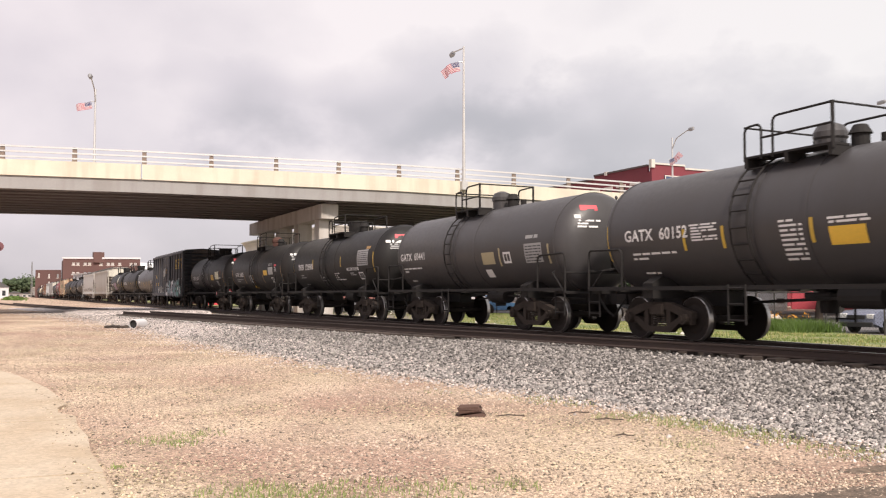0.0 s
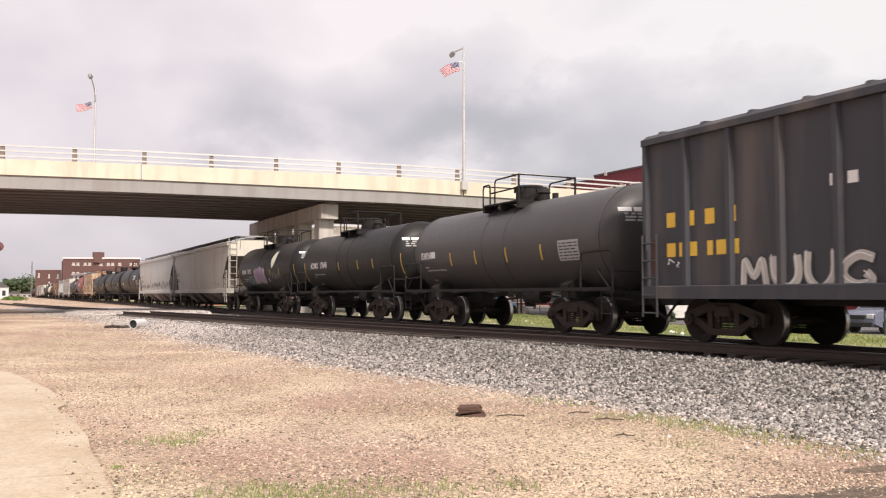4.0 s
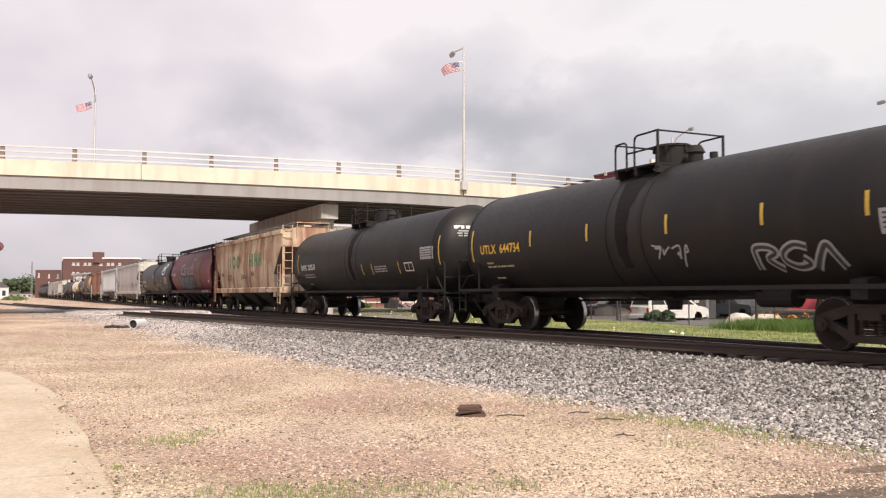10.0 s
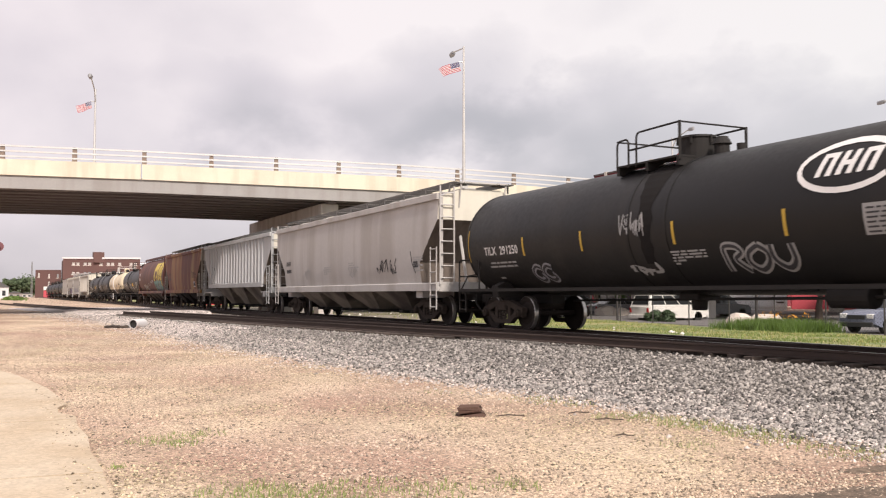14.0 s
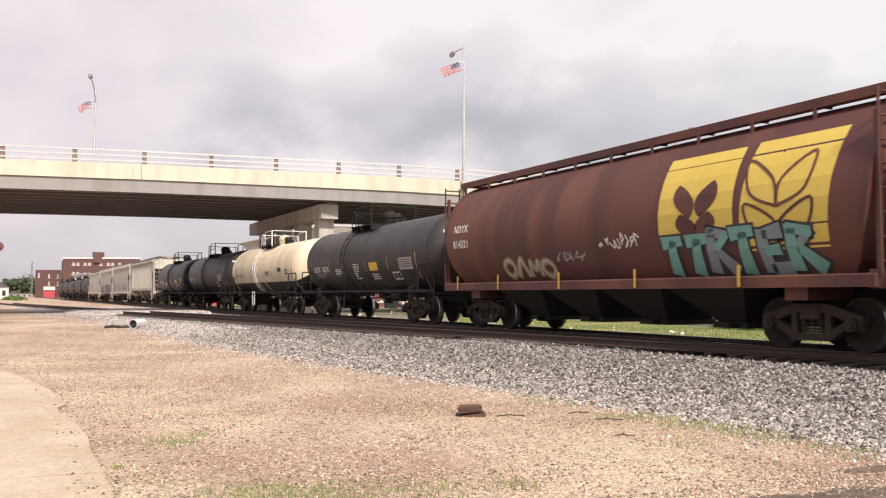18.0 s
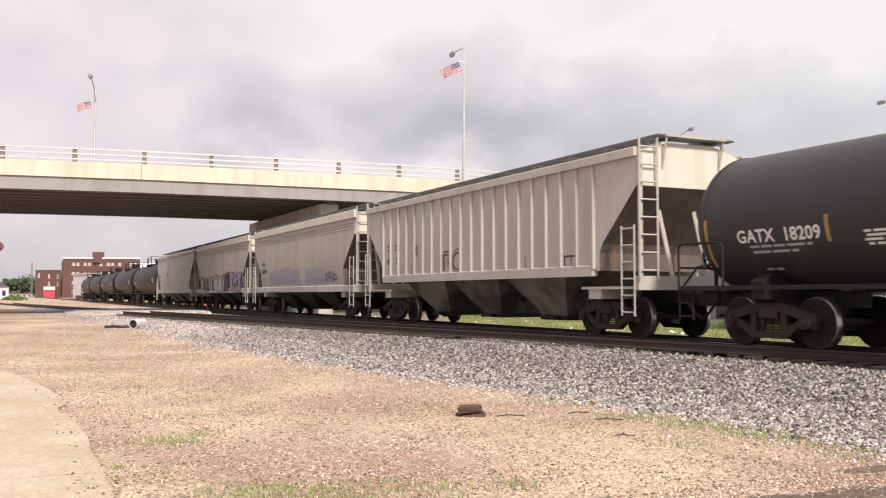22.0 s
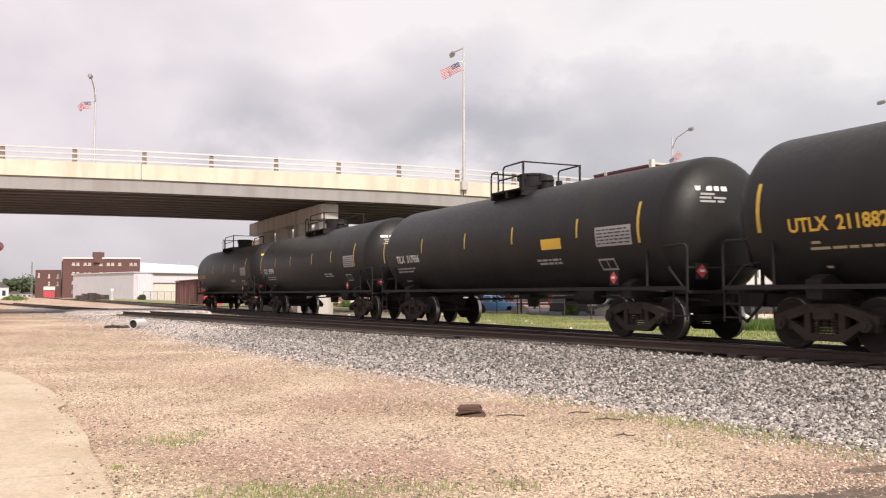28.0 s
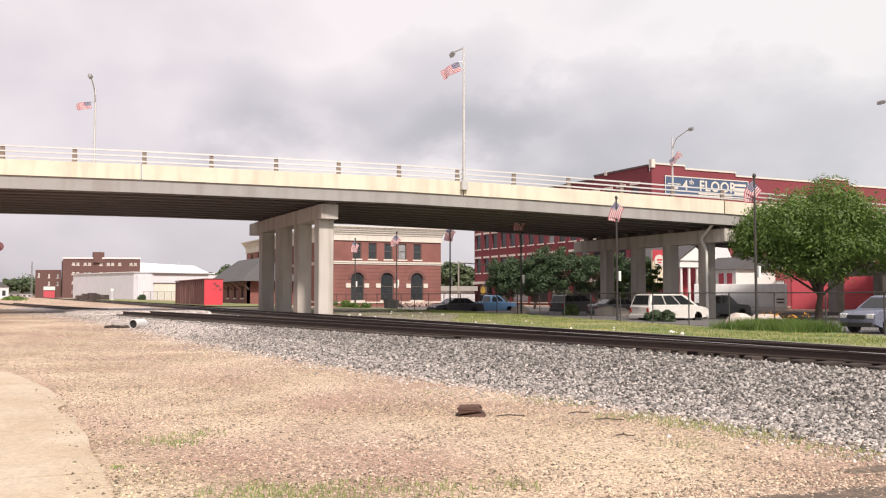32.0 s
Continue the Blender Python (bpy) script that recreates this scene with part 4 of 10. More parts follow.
for a in ((69.0, 81.9, 13.3, 13.42), (69.0, 81.9, 15.38, 15.5), (69.0, 69.1, 13.42, 15.38), (81.8, 81.9, 13.42, 15.38)):
    box(bm, RX + 0.145, RX + 0.17, *a)
box(bm, RX + 0.145, RX + 0.17, 69.4, 71.3, 14.5, 14.62)
box(bm, RX + 0.145, RX + 0.17, 69.9, 70.9, 14.0, 14.2)
for i in range(3):
    box(bm, RX + 0.145, RX + 0.17, 79.6, 81.5, 13.75 + i * 0.5, 14.05 + i * 0.5)
box(bm, RX + 0.145, RX + 0.17, 74.0, 79.2, 13.5, 13.75)
part("sign_border", bm, M_CORNICE, sign)


def wall_text(parent, word, x, y, z, size, material, name="letters", bold=0.02):
    """A word on a wall that faces +X, reading towards +Y."""
    vs, fs = text_mesh(word, size, 1.05, bold * size)
    bm = B()
    vv = [bm.verts.new((x, y + a, z + b)) for a, b, _ in vs]
    for f in fs:
        bm.faces.new([vv[i] for i in f])
    return part(name, bm, material, parent)


wall_text(sign, "4", RX + 0.18, 71.6, 13.95, 1.6, M_CORNICE)
wall_text(sign, "th", RX + 0.18, 72.6, 14.65, 0.8, M_CORNICE)
wall_text(sign, "FLOOR", RX + 0.18, 74.1, 13.95, 1.75, M_CORNICE)
bnr = thing("banner_sign", "red and white upright store banner with a round emblem", "sign")
plain_box(bnr, "board", -70.3, -70.1, 56.8, 58.4, 2.8, 6.0, mat("cream_banner", (0.70, 0.62, 0.45), 0.6))
plain_box(bnr, "red_field", -70.09, -70.06, 56.8, 58.4, 4.9, 6.0, mat("banner_red", (0.45, 0.05, 0.07), 0.6))
bm = B()
cyl(bm, (-70.08, 57.6, 4.9), (-70.03, 57.6, 4.9), 0.62, seg=24)
part("emblem", bm, M_CORNICE, bnr)
bm = B()
box(bm, -70.03, -70.0, 57.3, 57.9, 4.95, 5.1)
box(bm, -70.03, -70.0, 57.4, 57.8, 4.7, 4.8)
part("emblem_bars", bm, M_REDSHED, bnr)
for x, y in ((-70.4, 57.0), (-70.4, 58.2)):
    plain_box(bnr, "post", x, x + 0.1, y, y + 0.1, -0.2, 3.0, M_SASH)

# white porticoed house
ph = thing("portico_house", "white and red brick house with a columned gable porch", "house")
M_PORCH = M_WSASH
ph_m = pose(-76.7, 63.9, -0.1)
for nm, q, m_ in (("wall", (-6, 0, 0, 8.5, 0, 4.6), M_REDPANEL), ("cornice", (-6.2, 0.3, -0.3, 8.8, 4.6, 5.3), M_PORCH), ("porch_floor", (0, 2.4, 0, 3.6, 0, 0.9), M_PORCH)):
    o = plain_box(ph, nm, *q, m_)
bm = B()
prism(bm, [(-0.4, 5.3), (4.0, 5.3), (1.8, 6.7)], -6, 2.7, axes="yz")
part("gable", bm, M_PORCH, ph)
bm = B()
prism(bm, [(-0.6, 5.35), (1.8, 6.95), (4.2, 5.35), (4.2, 5.5), (1.8, 7.15), (-0.6, 5.5)], -6, 2.9, axes="yz")
part("gable_roof", bm, M_SLATE, ph)
bm = B()
prism(bm, [(4.4, 5.3), (9.2, 5.3), (8.0, 7.3), (5.6, 7.3)], -6.2, 0.5, axes="yz")
part("roof", bm, M_ROOFW, ph)
for i in range(4):
    bm = B()
    cyl(bm, (2.2, 0.2 + i * 1.07, 0.9), (2.2, 0.2 + i * 1.07, 4.6), 0.17, 0.14, seg=12)
    part("porch_column", bm, M_PORCH, ph)
plain_box(ph, "porch_beam", 0, 2.5, -0.2, 3.8, 4.6, 5.3, M_PORCH)
plain_box(ph, "porch_roof", 0, 3.5, 4.0, 8.8, 2.9, 3.15, M_ROOFW)
for i in range(3):
    plain_box(ph, "window", 0.0, 0.06, 4.5 + i * 1.4, 5.4 + i * 1.4, 3.3, 4.5, M_PANE)
plain_box(ph, "wing", 3.6, 7.6, 2.6, 8.0, 0, 4.3, M_PORCH)
bm = B()
prism(bm, [(2.2, 4.3), (8.4, 4.3), (6.4, 5.6), (4.2, 5.6)], 3.3, 8.0, axes="yz")
part("wing_roof", bm, M_SLATE, ph)
for i in range(3):
    plain_box(ph, "window", 4.0 + i * 1.2, 4.7 + i * 1.2, 2.55, 2.6, 2.7, 3.9, M_REDPANEL)
ph.matrix_basis = ph_m

# low white store-rooms and a red hall by the parking street
ws = thing("box_trailer", "plain white box trailer parked by the street", "trailer", at=pose(-65.95, 63.95, -0.1, 0, 0, 46))
M_TRAILER = mat("white_trailer_skin", (0.80, 0.80, 0.80), 0.5, var=0.05, big=0.4, fine=6.0, streak=0.15)
bm = B()
bbox(bm, -4.25, 4.25, 0.0, 2.3, 0.55, 2.75, 0.03)
part("body", bm, M_TRAILER, ws)
for i in range(9):
    plain_box(ws, "rib", -4.0 + i * 1.0, -3.96 + i * 1.0, -0.012, 0.0, 0.6, 2.7, M_TRAILER)
plain_box(ws, "rail", -4.25, 4.25, 0.05, 2.25, 0.42, 0.55, M_WSASH)
plain_box(ws, "skirt", -4.2, 4.2, 0.1, 0.14, 0.12, 0.42, M_TRAILER)
plain_box(ws, "door_frame", 4.252, 4.28, 0.1, 2.2, 0.6, 2.7, M_WIRE2)
for x in (2.4, 3.3):
    for y0, y1 in ((0.15, 0.4), (1.9, 2.15)):
        bm = B()
        cyl(bm, (x, y0, 0.36), (x, y1, 0.36), 0.4, seg=18)
        part("wheel", bm, M_SASH, ws)
bm = B()
for i in range(2):
    box(bm, 3.3, 4.0, -0.016, -0.004, 0.9 + i * 0.3, 1.05 + i * 0.3)
part("notice", bm, M_SASH, ws)
rh = thing("red_hall", "plain red panelled hall behind the tree", "building", at=pose(-62.9, 75.0, -0.2, 0, 0, 40))
for i in range(4):
    plain_box(rh, "panel", -5.1 + i * 3.6, -1.6 + i * 3.6, -0.1, -0.004, 0.0, 4.6, M_REDPANEL)
plain_box(rh, "wall", -5.2, 9.4, 0.0, 9.0, 0.0, 4.6, M_REDPANEL)
plain_box(rh, "roof", -5.5, 9.7, -0.4, 9.3, 4.6, 4.85, M_FLATROOF)
# ---- lamps, flags, fence, vehicles, trees ----
M_GALV = mat("galvanised_pole", (0.55, 0.54, 0.53), 0.5, 0.4, var=0.08, big=1.0, fine=14.0, bump=0.02)
M_DARKPOLE = mat("dark_flagpole_paint", (0.05, 0.045, 0.045), 0.5, 0.2, var=0.1)
M_FRED = mat("flag_red", (0.52, 0.13, 0.17), 0.8, var=0.08, bump=0)
M_FWHITE = mat("flag_white", (0.72, 0.68, 0.68), 0.8, var=0.06, bump=0)
M_FBLUE = mat("flag_blue", (0.10, 0.10, 0.20), 0.8, var=0.08, bump=0)
M_TAG = mat("white_pole_tag", (0.78, 0.78, 0.76), 0.5, var=0.04)
FLAGS = []


def flag(at, heading, length, height, droop, amp, phase, label, group):
    """A striped flag in five rigid strips; at: the top of the hoist. heading: degrees on plan of the fly."""
    f = thing("flag", label, "flag", group, pose(*at, 0, 0, heading))
    n, strips_ = 5, []
    w = length / n
    for i in range(n):
        bm = B()
        for k in range(13):
            z1, z0 = -k * height / 13, -(k + 1) * height / 13
            canton = i < 2 and k < 7
            quad(bm, (0, 0, z0), (w * 1.04, 0, z0), (w * 1.04, 0, z1), (0, 0, z1), mi=2 if canton else k % 2)
        if i < 2:
            for a in range(3):
                for b in range(4):
                    x, z = w * (0.2 + 0.3 * a), -height * (0.06 + 0.12 * b)
                    for s in (-0.004, 0.004):
                        quad(bm, (x - 0.02, s, z - 0.02), (x + 0.02, s, z - 0.02), (x + 0.02, s, z + 0.02), (x - 0.02, s, z + 0.02), mi=1)
        strips_.append(part("flag_strip", bm, [M_FRED, M_FWHITE, M_FBLUE], f))
    FLAGS.append((strips_, w, droop, amp, phase))
    return f


def flag_rows(w, droop, amp, phase, n=5):
    """The strips' poses through the clip: a wave that runs from hoist to fly."""
    rows = [[] for _ in range(n)]
    for k in range(129):
        t = k * 0.25
        gust = 1.0 + 0.35 * math.sin(0.61 * t + phase)
        p = Vector((0, 0, 0))
        for i in range(n):
            yaw = amp * gust * (0.35 + 0.3 * i) * math.sin(5.1 * t - 1.15 * i + phase)
            dip = droop * (0.75 + 0.15 * i) + 7 * math.sin(3.3 * t - 0.9 * i + 2 * phase)
            m = Matrix.Translation(p) @ pose(0, 0, 0, 0, dip, yaw)
            rows[i].append((min(t, 32.0), m))
            p = m @ Vector((w, 0, 0))
    return rows


def street_lamp(a, off, arm, flag_drop, height=9.3, flip=1, f_head=0, droop=25, amp=16, length=1.55):
    base = lerp_table(DECK, a)
    x, y, _ = bp(a, off, 0)
    z0 = base - 0.55
    ob = thing("street_lamp", "tall galvanised street lamp with a cobra head on the bridge", "street lamp", "street lamps on the bridge", (x, y, z0))
    top = height + 0.55
    bm = B()
    cyl(bm, (0, 0, 0), (0, 0, top), 0.11, 0.06, seg=10)
    box(bm, -0.2, 0.2, -0.2, 0.2, 0, 0.5)
    part("pole", bm, M_GALV, ob)
    d = BNRM * flip
    bm = B()
    tube(bm, rounded([(0, 0, top - 1.0 if arm > 2.6 else top - 0.1), (d.x * arm * 0.25, d.y * arm * 0.25, top - 0.15 if arm > 2.6 else top), (d.x * arm, d.y * arm, top + 0.25)], 0.35), 0.045, 8)
    part("arm", bm, M_GALV, ob)
    bm = B()
    e = Vector((d.x * arm, d.y * arm, top + 0.2))
    s = Vector((-d.y, d.x, 0))
    loft(bm, [[e + d * k + s * (q * wv) + Vector((0, 0, zz)) for q, zz in ((-1, 0), (-0.7, 0.12), (0.7, 0.12), (1, 0), (0.6, -0.13), (-0.6, -0.13))] for k, wv in ((-0.15, 0.08), (0.1, 0.17), (0.45, 0.17), (0.62, 0.08))])
    part("lamp_head", bm, mat("lamp_head_grey", (0.30, 0.30, 0.31), 0.5, 0.3), ob)
    bm = B()
    tube(bm, [(0, 0, top - flag_drop), (-0.12, -0.30, top - flag_drop + 0.05)], 0.03)
    part("flag_bracket", bm, M_GALV, ob)
    flag((x - 0.12, y - 0.30, z0 + top - flag_drop + 0.03), f_head, length, length * 0.44, droop, amp, a, "small striped flag flying from a lamp pole", "flags on the bridge lamps")


HEAD = 243      # the fly streams towards -R on plan
street_lamp(8.25, 0.1, 2.4, 1.0, 8.45, -1, HEAD, 22, 26, 1.35)
street_lamp(-15.25, -17.5, 3.0, 0.95, 7.9, 1, HEAD, 14, 26, 1.2)
street_lamp(32.4, -17.5, 3.0, 2.0, 7.8, 1, 20, -30, 10, 1.2)
street_lamp(41.4, 0.1, 2.4, 1.6, 8.6, -1, HEAD, 30)

POLE_X = [-33.85, -45.23, -56.65, -68.26, -79.76, -91.1]
for i, px_ in enumerate(POLE_X):
    fp = thing("flagpole", "tall dark flagpole with a white tag, beside the fence", "flagpole", "flagpoles along the fence", (px_, 33.9, -0.15))
    bm = B()
    cyl(bm, (0, 0, 0), (0, 0, 7.65), 0.075, 0.05, seg=8)
    part("pole", bm, M_DARKPOLE, fp)
    bm = B()
    lathe(bm, [(7.62, 0.02), (7.66, 0.08), (7.74, 0.10), (7.82, 0.07), (7.86, 0.01)], "z", seg=10)
    part("finial", bm, M_DARKPOLE, fp)
    bm = B()
    bbox(bm, -0.02, 0.16, 0.06, 0.2, 2.6, 3.2, 0.02)
    part("tag", bm, M_TAG, fp)
    flag((px_ - 0.02, 33.82, 7.35), HEAD + 8, 1.25, 0.72, 64, 10, i * 1.7, "striped flag drooping from a dark pole", "flags along the fence")

# chain-link fence
fence = thing("chain_link_fence", "grey chain-link fence with a top rail", "fence")
M_WIRE = mat("fence_wire", (0.055, 0.052, 0.05), 0.7, 0.2, var=0.1)
fx0, fx1, fy = -98.0, -14.0, 33.2
bm = B()
cyl(bm, (0, 0, 0), (0, 0, 1.85), 0.035, seg=7)
pm = None
x = fx0
while x <= fx1:
    o = part("fence_post", bm, M_WIRE, fence) if pm is None else twin("fence_post", pm, fence)
    pm = pm or o
    o.matrix_basis = Matrix.Translation((x, fy, -0.15))
    x += 3.0
bm = B()
tube(bm, [(fx0, fy, 1.70), (fx1, fy, 1.70)], 0.028)
part("top_rail", bm, M_WIRE, fence)
bm = B()
tube(bm, [(fx0, fy, -0.02), (fx1, fy, -0.02)], 0.01, 4)
part("bottom_wire", bm, M_WIRE, fence)
bm = B()
x = fx0
while x < fx1:
    for k in (-1, 1):
        a, b = (x, x + 1.72) if k > 0 else (x + 1.72, x)
        w = 0.004
        quad(bm, (a - w, fy + 0.004 * k, -0.03), (a + w, fy + 0.004 * k, -0.03), (b + w, fy + 0.004 * k, 1.69), (b - w, fy + 0.004 * k, 1.69))
    x += 0.16
part("wire_mesh", bm, M_WIRE, fence, kind="stuff")

# ---- vehicles: length along local x (front +x) ----
M_TYRE = mat("tyre_rubber", (0.022, 0.022, 0.022), 0.85, var=0.1)
M_RIM = mat("alloy_rim", (0.5, 0.5, 0.5), 0.35, 0.8, var=0.05)
M_CARGLASS = mat("car_glass", (0.02, 0.022, 0.025), 0.08, var=0.1, bump=0)
M_LAMPW = mat("headlamp_lens", (0.75, 0.75, 0.74), 0.15, var=0.05, bump=0)
M_LAMPR = mat("tail_lamp_lens", (0.35, 0.03, 0.03), 0.2, var=0.05, bump=0)
M_TRIMBLK = mat("black_bumper_plastic", (0.03, 0.03, 0.032), 0.6, var=0.1)


def vehicle(name, label, category, m, body_col, L, W, H, lower, cabin, wheel_r, wheels, cabin_inset=0.16, bed=None):
    """lower, cabin: side outlines (x, z); cabin tapers inwards to its roof."""
    paint_ = mat("car_paint_" + "_".join(str(int(c * 100)) for c in body_col), body_col, 0.3, 0.1, var=0.04, big=1.0, fine=10.0, bump=0.0)
    v = thing(name, label, category, "parked vehicles", m)
    bm = B()
    n = len(lower)
    rings = []
    cz = sum(z for _, z in lower) / n
    for y, k in ((-W / 2, 0.96), (-W / 2 + 0.06, 1.0), (W / 2 - 0.06, 1.0), (W / 2, 0.96)):
        rings.append([(x * (0.985 if k < 1 else 1), y, cz + (z - cz) * k) for x, z in lower])
    loft(bm, rings)
    bmesh.ops.recalc_face_normals(bm, faces=bm.faces)
    part("body", bm, paint_, v, smooth=True)
    zt, zb = max(z for _, z in cabin), min(z for _, z in cabin)

    def half_w(z):
        return W / 2 - 0.05 - cabin_inset * (z - zb) / (zt - zb)
    bm = B()
    loft(bm, [[(x, -half_w(z), z) for x, z in cabin], [(x, half_w(z), z) for x, z in cabin]])
    bmesh.ops.recalc_face_normals(bm, faces=bm.faces)
    part("cabin", bm, paint_, v, smooth=True)
    # glass: inset copies of the cabin's sides, screen and back
    xs = [x for x, _ in cabin]
    top = [p for p in cabin if p[1] > zt - 0.08]
    rear_t, front_t = min(p[0] for p in top), max(p[0] for p in top)
    rear_b, front_b = min(xs), max(xs)
    z0, z1 = zb + 0.06, zt - 0.10

    def edge(z):
        f = (z - zb) / (zt - zb)
        return rear_b + (rear_t - rear_b) * f, front_b + (front_t - front_b) * f
    cols = 3 if front_b - rear_b > 2.4 else 2
    for y in (-1, 1):
        for i in range(cols):
            bm = B()
            p = []
            for z in (z0, z1):
                a, b = edge(z)
                a, b = a + 0.14, b - 0.16
                p.append((a + (b - a) * i / cols + 0.035, a + (b - a) * (i + 1) / cols - 0.035, z))
            (a0, a1, za), (b0, b1, zb_) = p
            o = 0.012
            quad(bm, *[(x, y * (half_w(z) + o), z) for x, z in ((a0, za), (a1, za), (b1, zb_), (b0, zb_))][::1 if y < 0 else -1])
            part("side_window", bm, M_CARGLASS, v)
    for k in (0, 1):
        bm = B()
        p = []
        for z in (z0, z1):
            x = edge(z)[k] + (0.012 if k else -0.012)
            p += [(x, -half_w(z) + 0.12, z), (x, half_w(z) - 0.12, z)]
        quad(bm, *([p[0], p[1], p[3], p[2]] if k else [p[1], p[0], p[2], p[3]]))
        part("windscreen" if k else "rear_window", bm, M_CARGLASS, v)
    for x in wheels:
        for y in (-1, 1):
            bm = B()
            lathe(bm, [(y * (W / 2 - 0.22), wheel_r * 0.6), (y * (W / 2 - 0.22), wheel_r), (y * (W / 2 - 0.02), wheel_r), (y * (W / 2 + 0.0), wheel_r * 0.92), (y * (W / 2 + 0.0), wheel_r * 0.62)], "y", (x, 0, wheel_r), 20)
            bmesh.ops.recalc_face_normals(bm, faces=bm.faces)
            w = part("wheel", bm, M_TYRE, v)
            bm = B()
            lathe(bm, [(y * (W / 2 - 0.06), 0.02), (y * (W / 2 - 0.03), wheel_r * 0.2), (y * (W / 2 - 0.06), wheel_r * 0.3), (y * (W / 2 - 0.015), wheel_r * 0.63), (y * (W / 2 - 0.1), wheel_r * 0.64)], "y", (x, 0, wheel_r), 16)
            bmesh.ops.recalc_face_normals(bm, faces=bm.faces)
            part("rim", bm, M_RIM, w)
    xf, xr = max(x for x, _ in lower), min(x for x, _ in lower)
    zf = sorted(z for x, z in lower if x > xf - 0.35)[-1] - 0.12
    zr = sorted(z for x, z in lower if x < xr + 0.3)[-1] - 0.15
    for y in (-1, 1):
        bm = B()
        ya, yb = sorted((y * (W / 2 - 0.42), y * (W / 2 - 0.05)))
        bbox(bm, xf - 0.22, xf - 0.0, ya, yb, zf - 0.2, zf, 0.03)
        part("headlight", bm, M_LAMPW, v)
        bm = B()
        ya, yb = sorted((y * (W / 2 - 0.22), y * (W / 2 - 0.02)))
        bbox(bm, xr - 0.01, xr + 0.16, ya, yb, zr - 0.32, zr, 0.03)
        part("tail_light", bm, M_LAMPR, v)
    for x in (xf, xr):
        bm = B()
        bbox(bm, x - 0.12, x + 0.05, -W / 2 + 0.06, W / 2 - 0.06, wheel_r * 0.8, wheel_r * 0.8 + 0.22, 0.04)
        part("bumper", bm, M_TRIMBLK if sum(body_col) < 1.2 else paint_, v)
    bm = B()
    box(bm, xf - 0.06, xf + 0.02, -0.45, 0.45, zf - 0.24, zf - 0.06)
    part("grille", bm, M_TRIMBLK, v)
    if bed:
        bm = B()
        box(bm, bed[0], bed[1], -W / 2 + 0.12, W / 2 - 0.12, bed[2], bed[2] + 0.02)
        part("cargo_bed", bm, M_TRIMBLK, v)
    return v


def heading(x, y, z, deg):
    return pose(x, y, z, 0, 0, deg)


VAN_L = [(-2.45, 0.35), (-2.5, 0.95), (-2.38, 1.05), (1.35, 1.05), (2.2, 0.92), (2.45, 0.7), (2.45, 0.35), (1.9, 0.22), (-1.9, 0.22)]
VAN_C = [(-2.42, 1.03), (-2.15, 1.72), (-1.9, 1.78), (0.35, 1.76), (0.65, 1.68), (1.55, 1.03)]
vehicle("minivan", "white minivan parked beside the fence", "van", heading(-46.6, 39.1, -0.12, 90), (0.72, 0.70, 0.66), 4.95, 1.95, 1.78, VAN_L, VAN_C, 0.33, (-1.5, 1.55))
SEDAN_L = [(-2.35, 0.35), (-2.4, 0.85), (-2.2, 0.98), (1.2, 0.92), (2.1, 0.82), (2.38, 0.62), (2.38, 0.35), (1.9, 0.22), (-1.9, 0.22)]
SEDAN_C = [(-1.75, 0.95), (-0.95, 1.40), (-0.7, 1.45), (0.25, 1.43), (0.45, 1.38), (1.2, 0.92)]
vehicle("sedan", "dark grey sedan parked by the fence", "car", heading(-71.5, 36.0, -0.12, -90), (0.05, 0.05, 0.06), 4.8, 1.82, 1.45, SEDAN_L, SEDAN_C, 0.32, (-1.4, 1.45))
PICK_L = [(-2.55, 0.45), (-2.6, 1.05), (-0.35, 1.08), (1.25, 1.05), (2.3, 0.98), (2.5, 0.8), (2.5, 0.42), (2.0, 0.3), (-2.0, 0.32)]
PICK_C = [(-0.35, 1.06), (-0.25, 1.62), (-0.1, 1.68), (0.55, 1.66), (0.72, 1.6), (1.3, 1.05)]
vehicle("pickup_truck", "bright blue pickup truck parked on the street", "pickup truck", heading(-73.8, 40.75, -0.12, 90), (0.13, 0.27, 0.47), 5.1, 1.75, 1.6, PICK_L, PICK_C, 0.36, (-1.6, 1.65), bed=(-2.5, -0.45, 1.075))
vehicle("pickup_truck", "dark grey pickup truck parked behind the bridge column", "pickup truck", heading(-50.5, 46.6, -0.1, 90), (0.06, 0.065, 0.075), 5.3, 1.95, 1.8, PICK_L, PICK_C, 0.38, (-1.6, 1.65), bed=(-2.5, -0.45, 1.075))
SUV_L = [(-2.3, 0.45), (-2.36, 1.0), (-2.2, 1.1), (1.1, 1.08), (2.0, 1.0), (2.3, 0.82), (2.32, 0.42), (1.9, 0.28), (-1.9, 0.28)]
SUV_C = [(-2.25, 1.08), (-2.0, 1.62), (-1.75, 1.7), (0.15, 1.7), (0.4, 1.64), (1.25, 1.08)]
vehicle("suv", "grey-blue sport utility vehicle parked by the lawn", "car", heading(-28.3, 36.6, -0.12, -90), (0.15, 0.165, 0.225), 4.7, 1.88, 1.7, SUV_L, SUV_C, 0.37, (-1.35, 1.45))
bin_ = thing("waste_skip", "black steel waste skip with sloping lid by the fence", "skip", at=pose(-84.5, 35.3, -0.12, 0, 0, 70))
M_SKIP = mat("black_skip_paint", (0.02, 0.02, 0.022), 0.6, var=0.2)
bm = B()
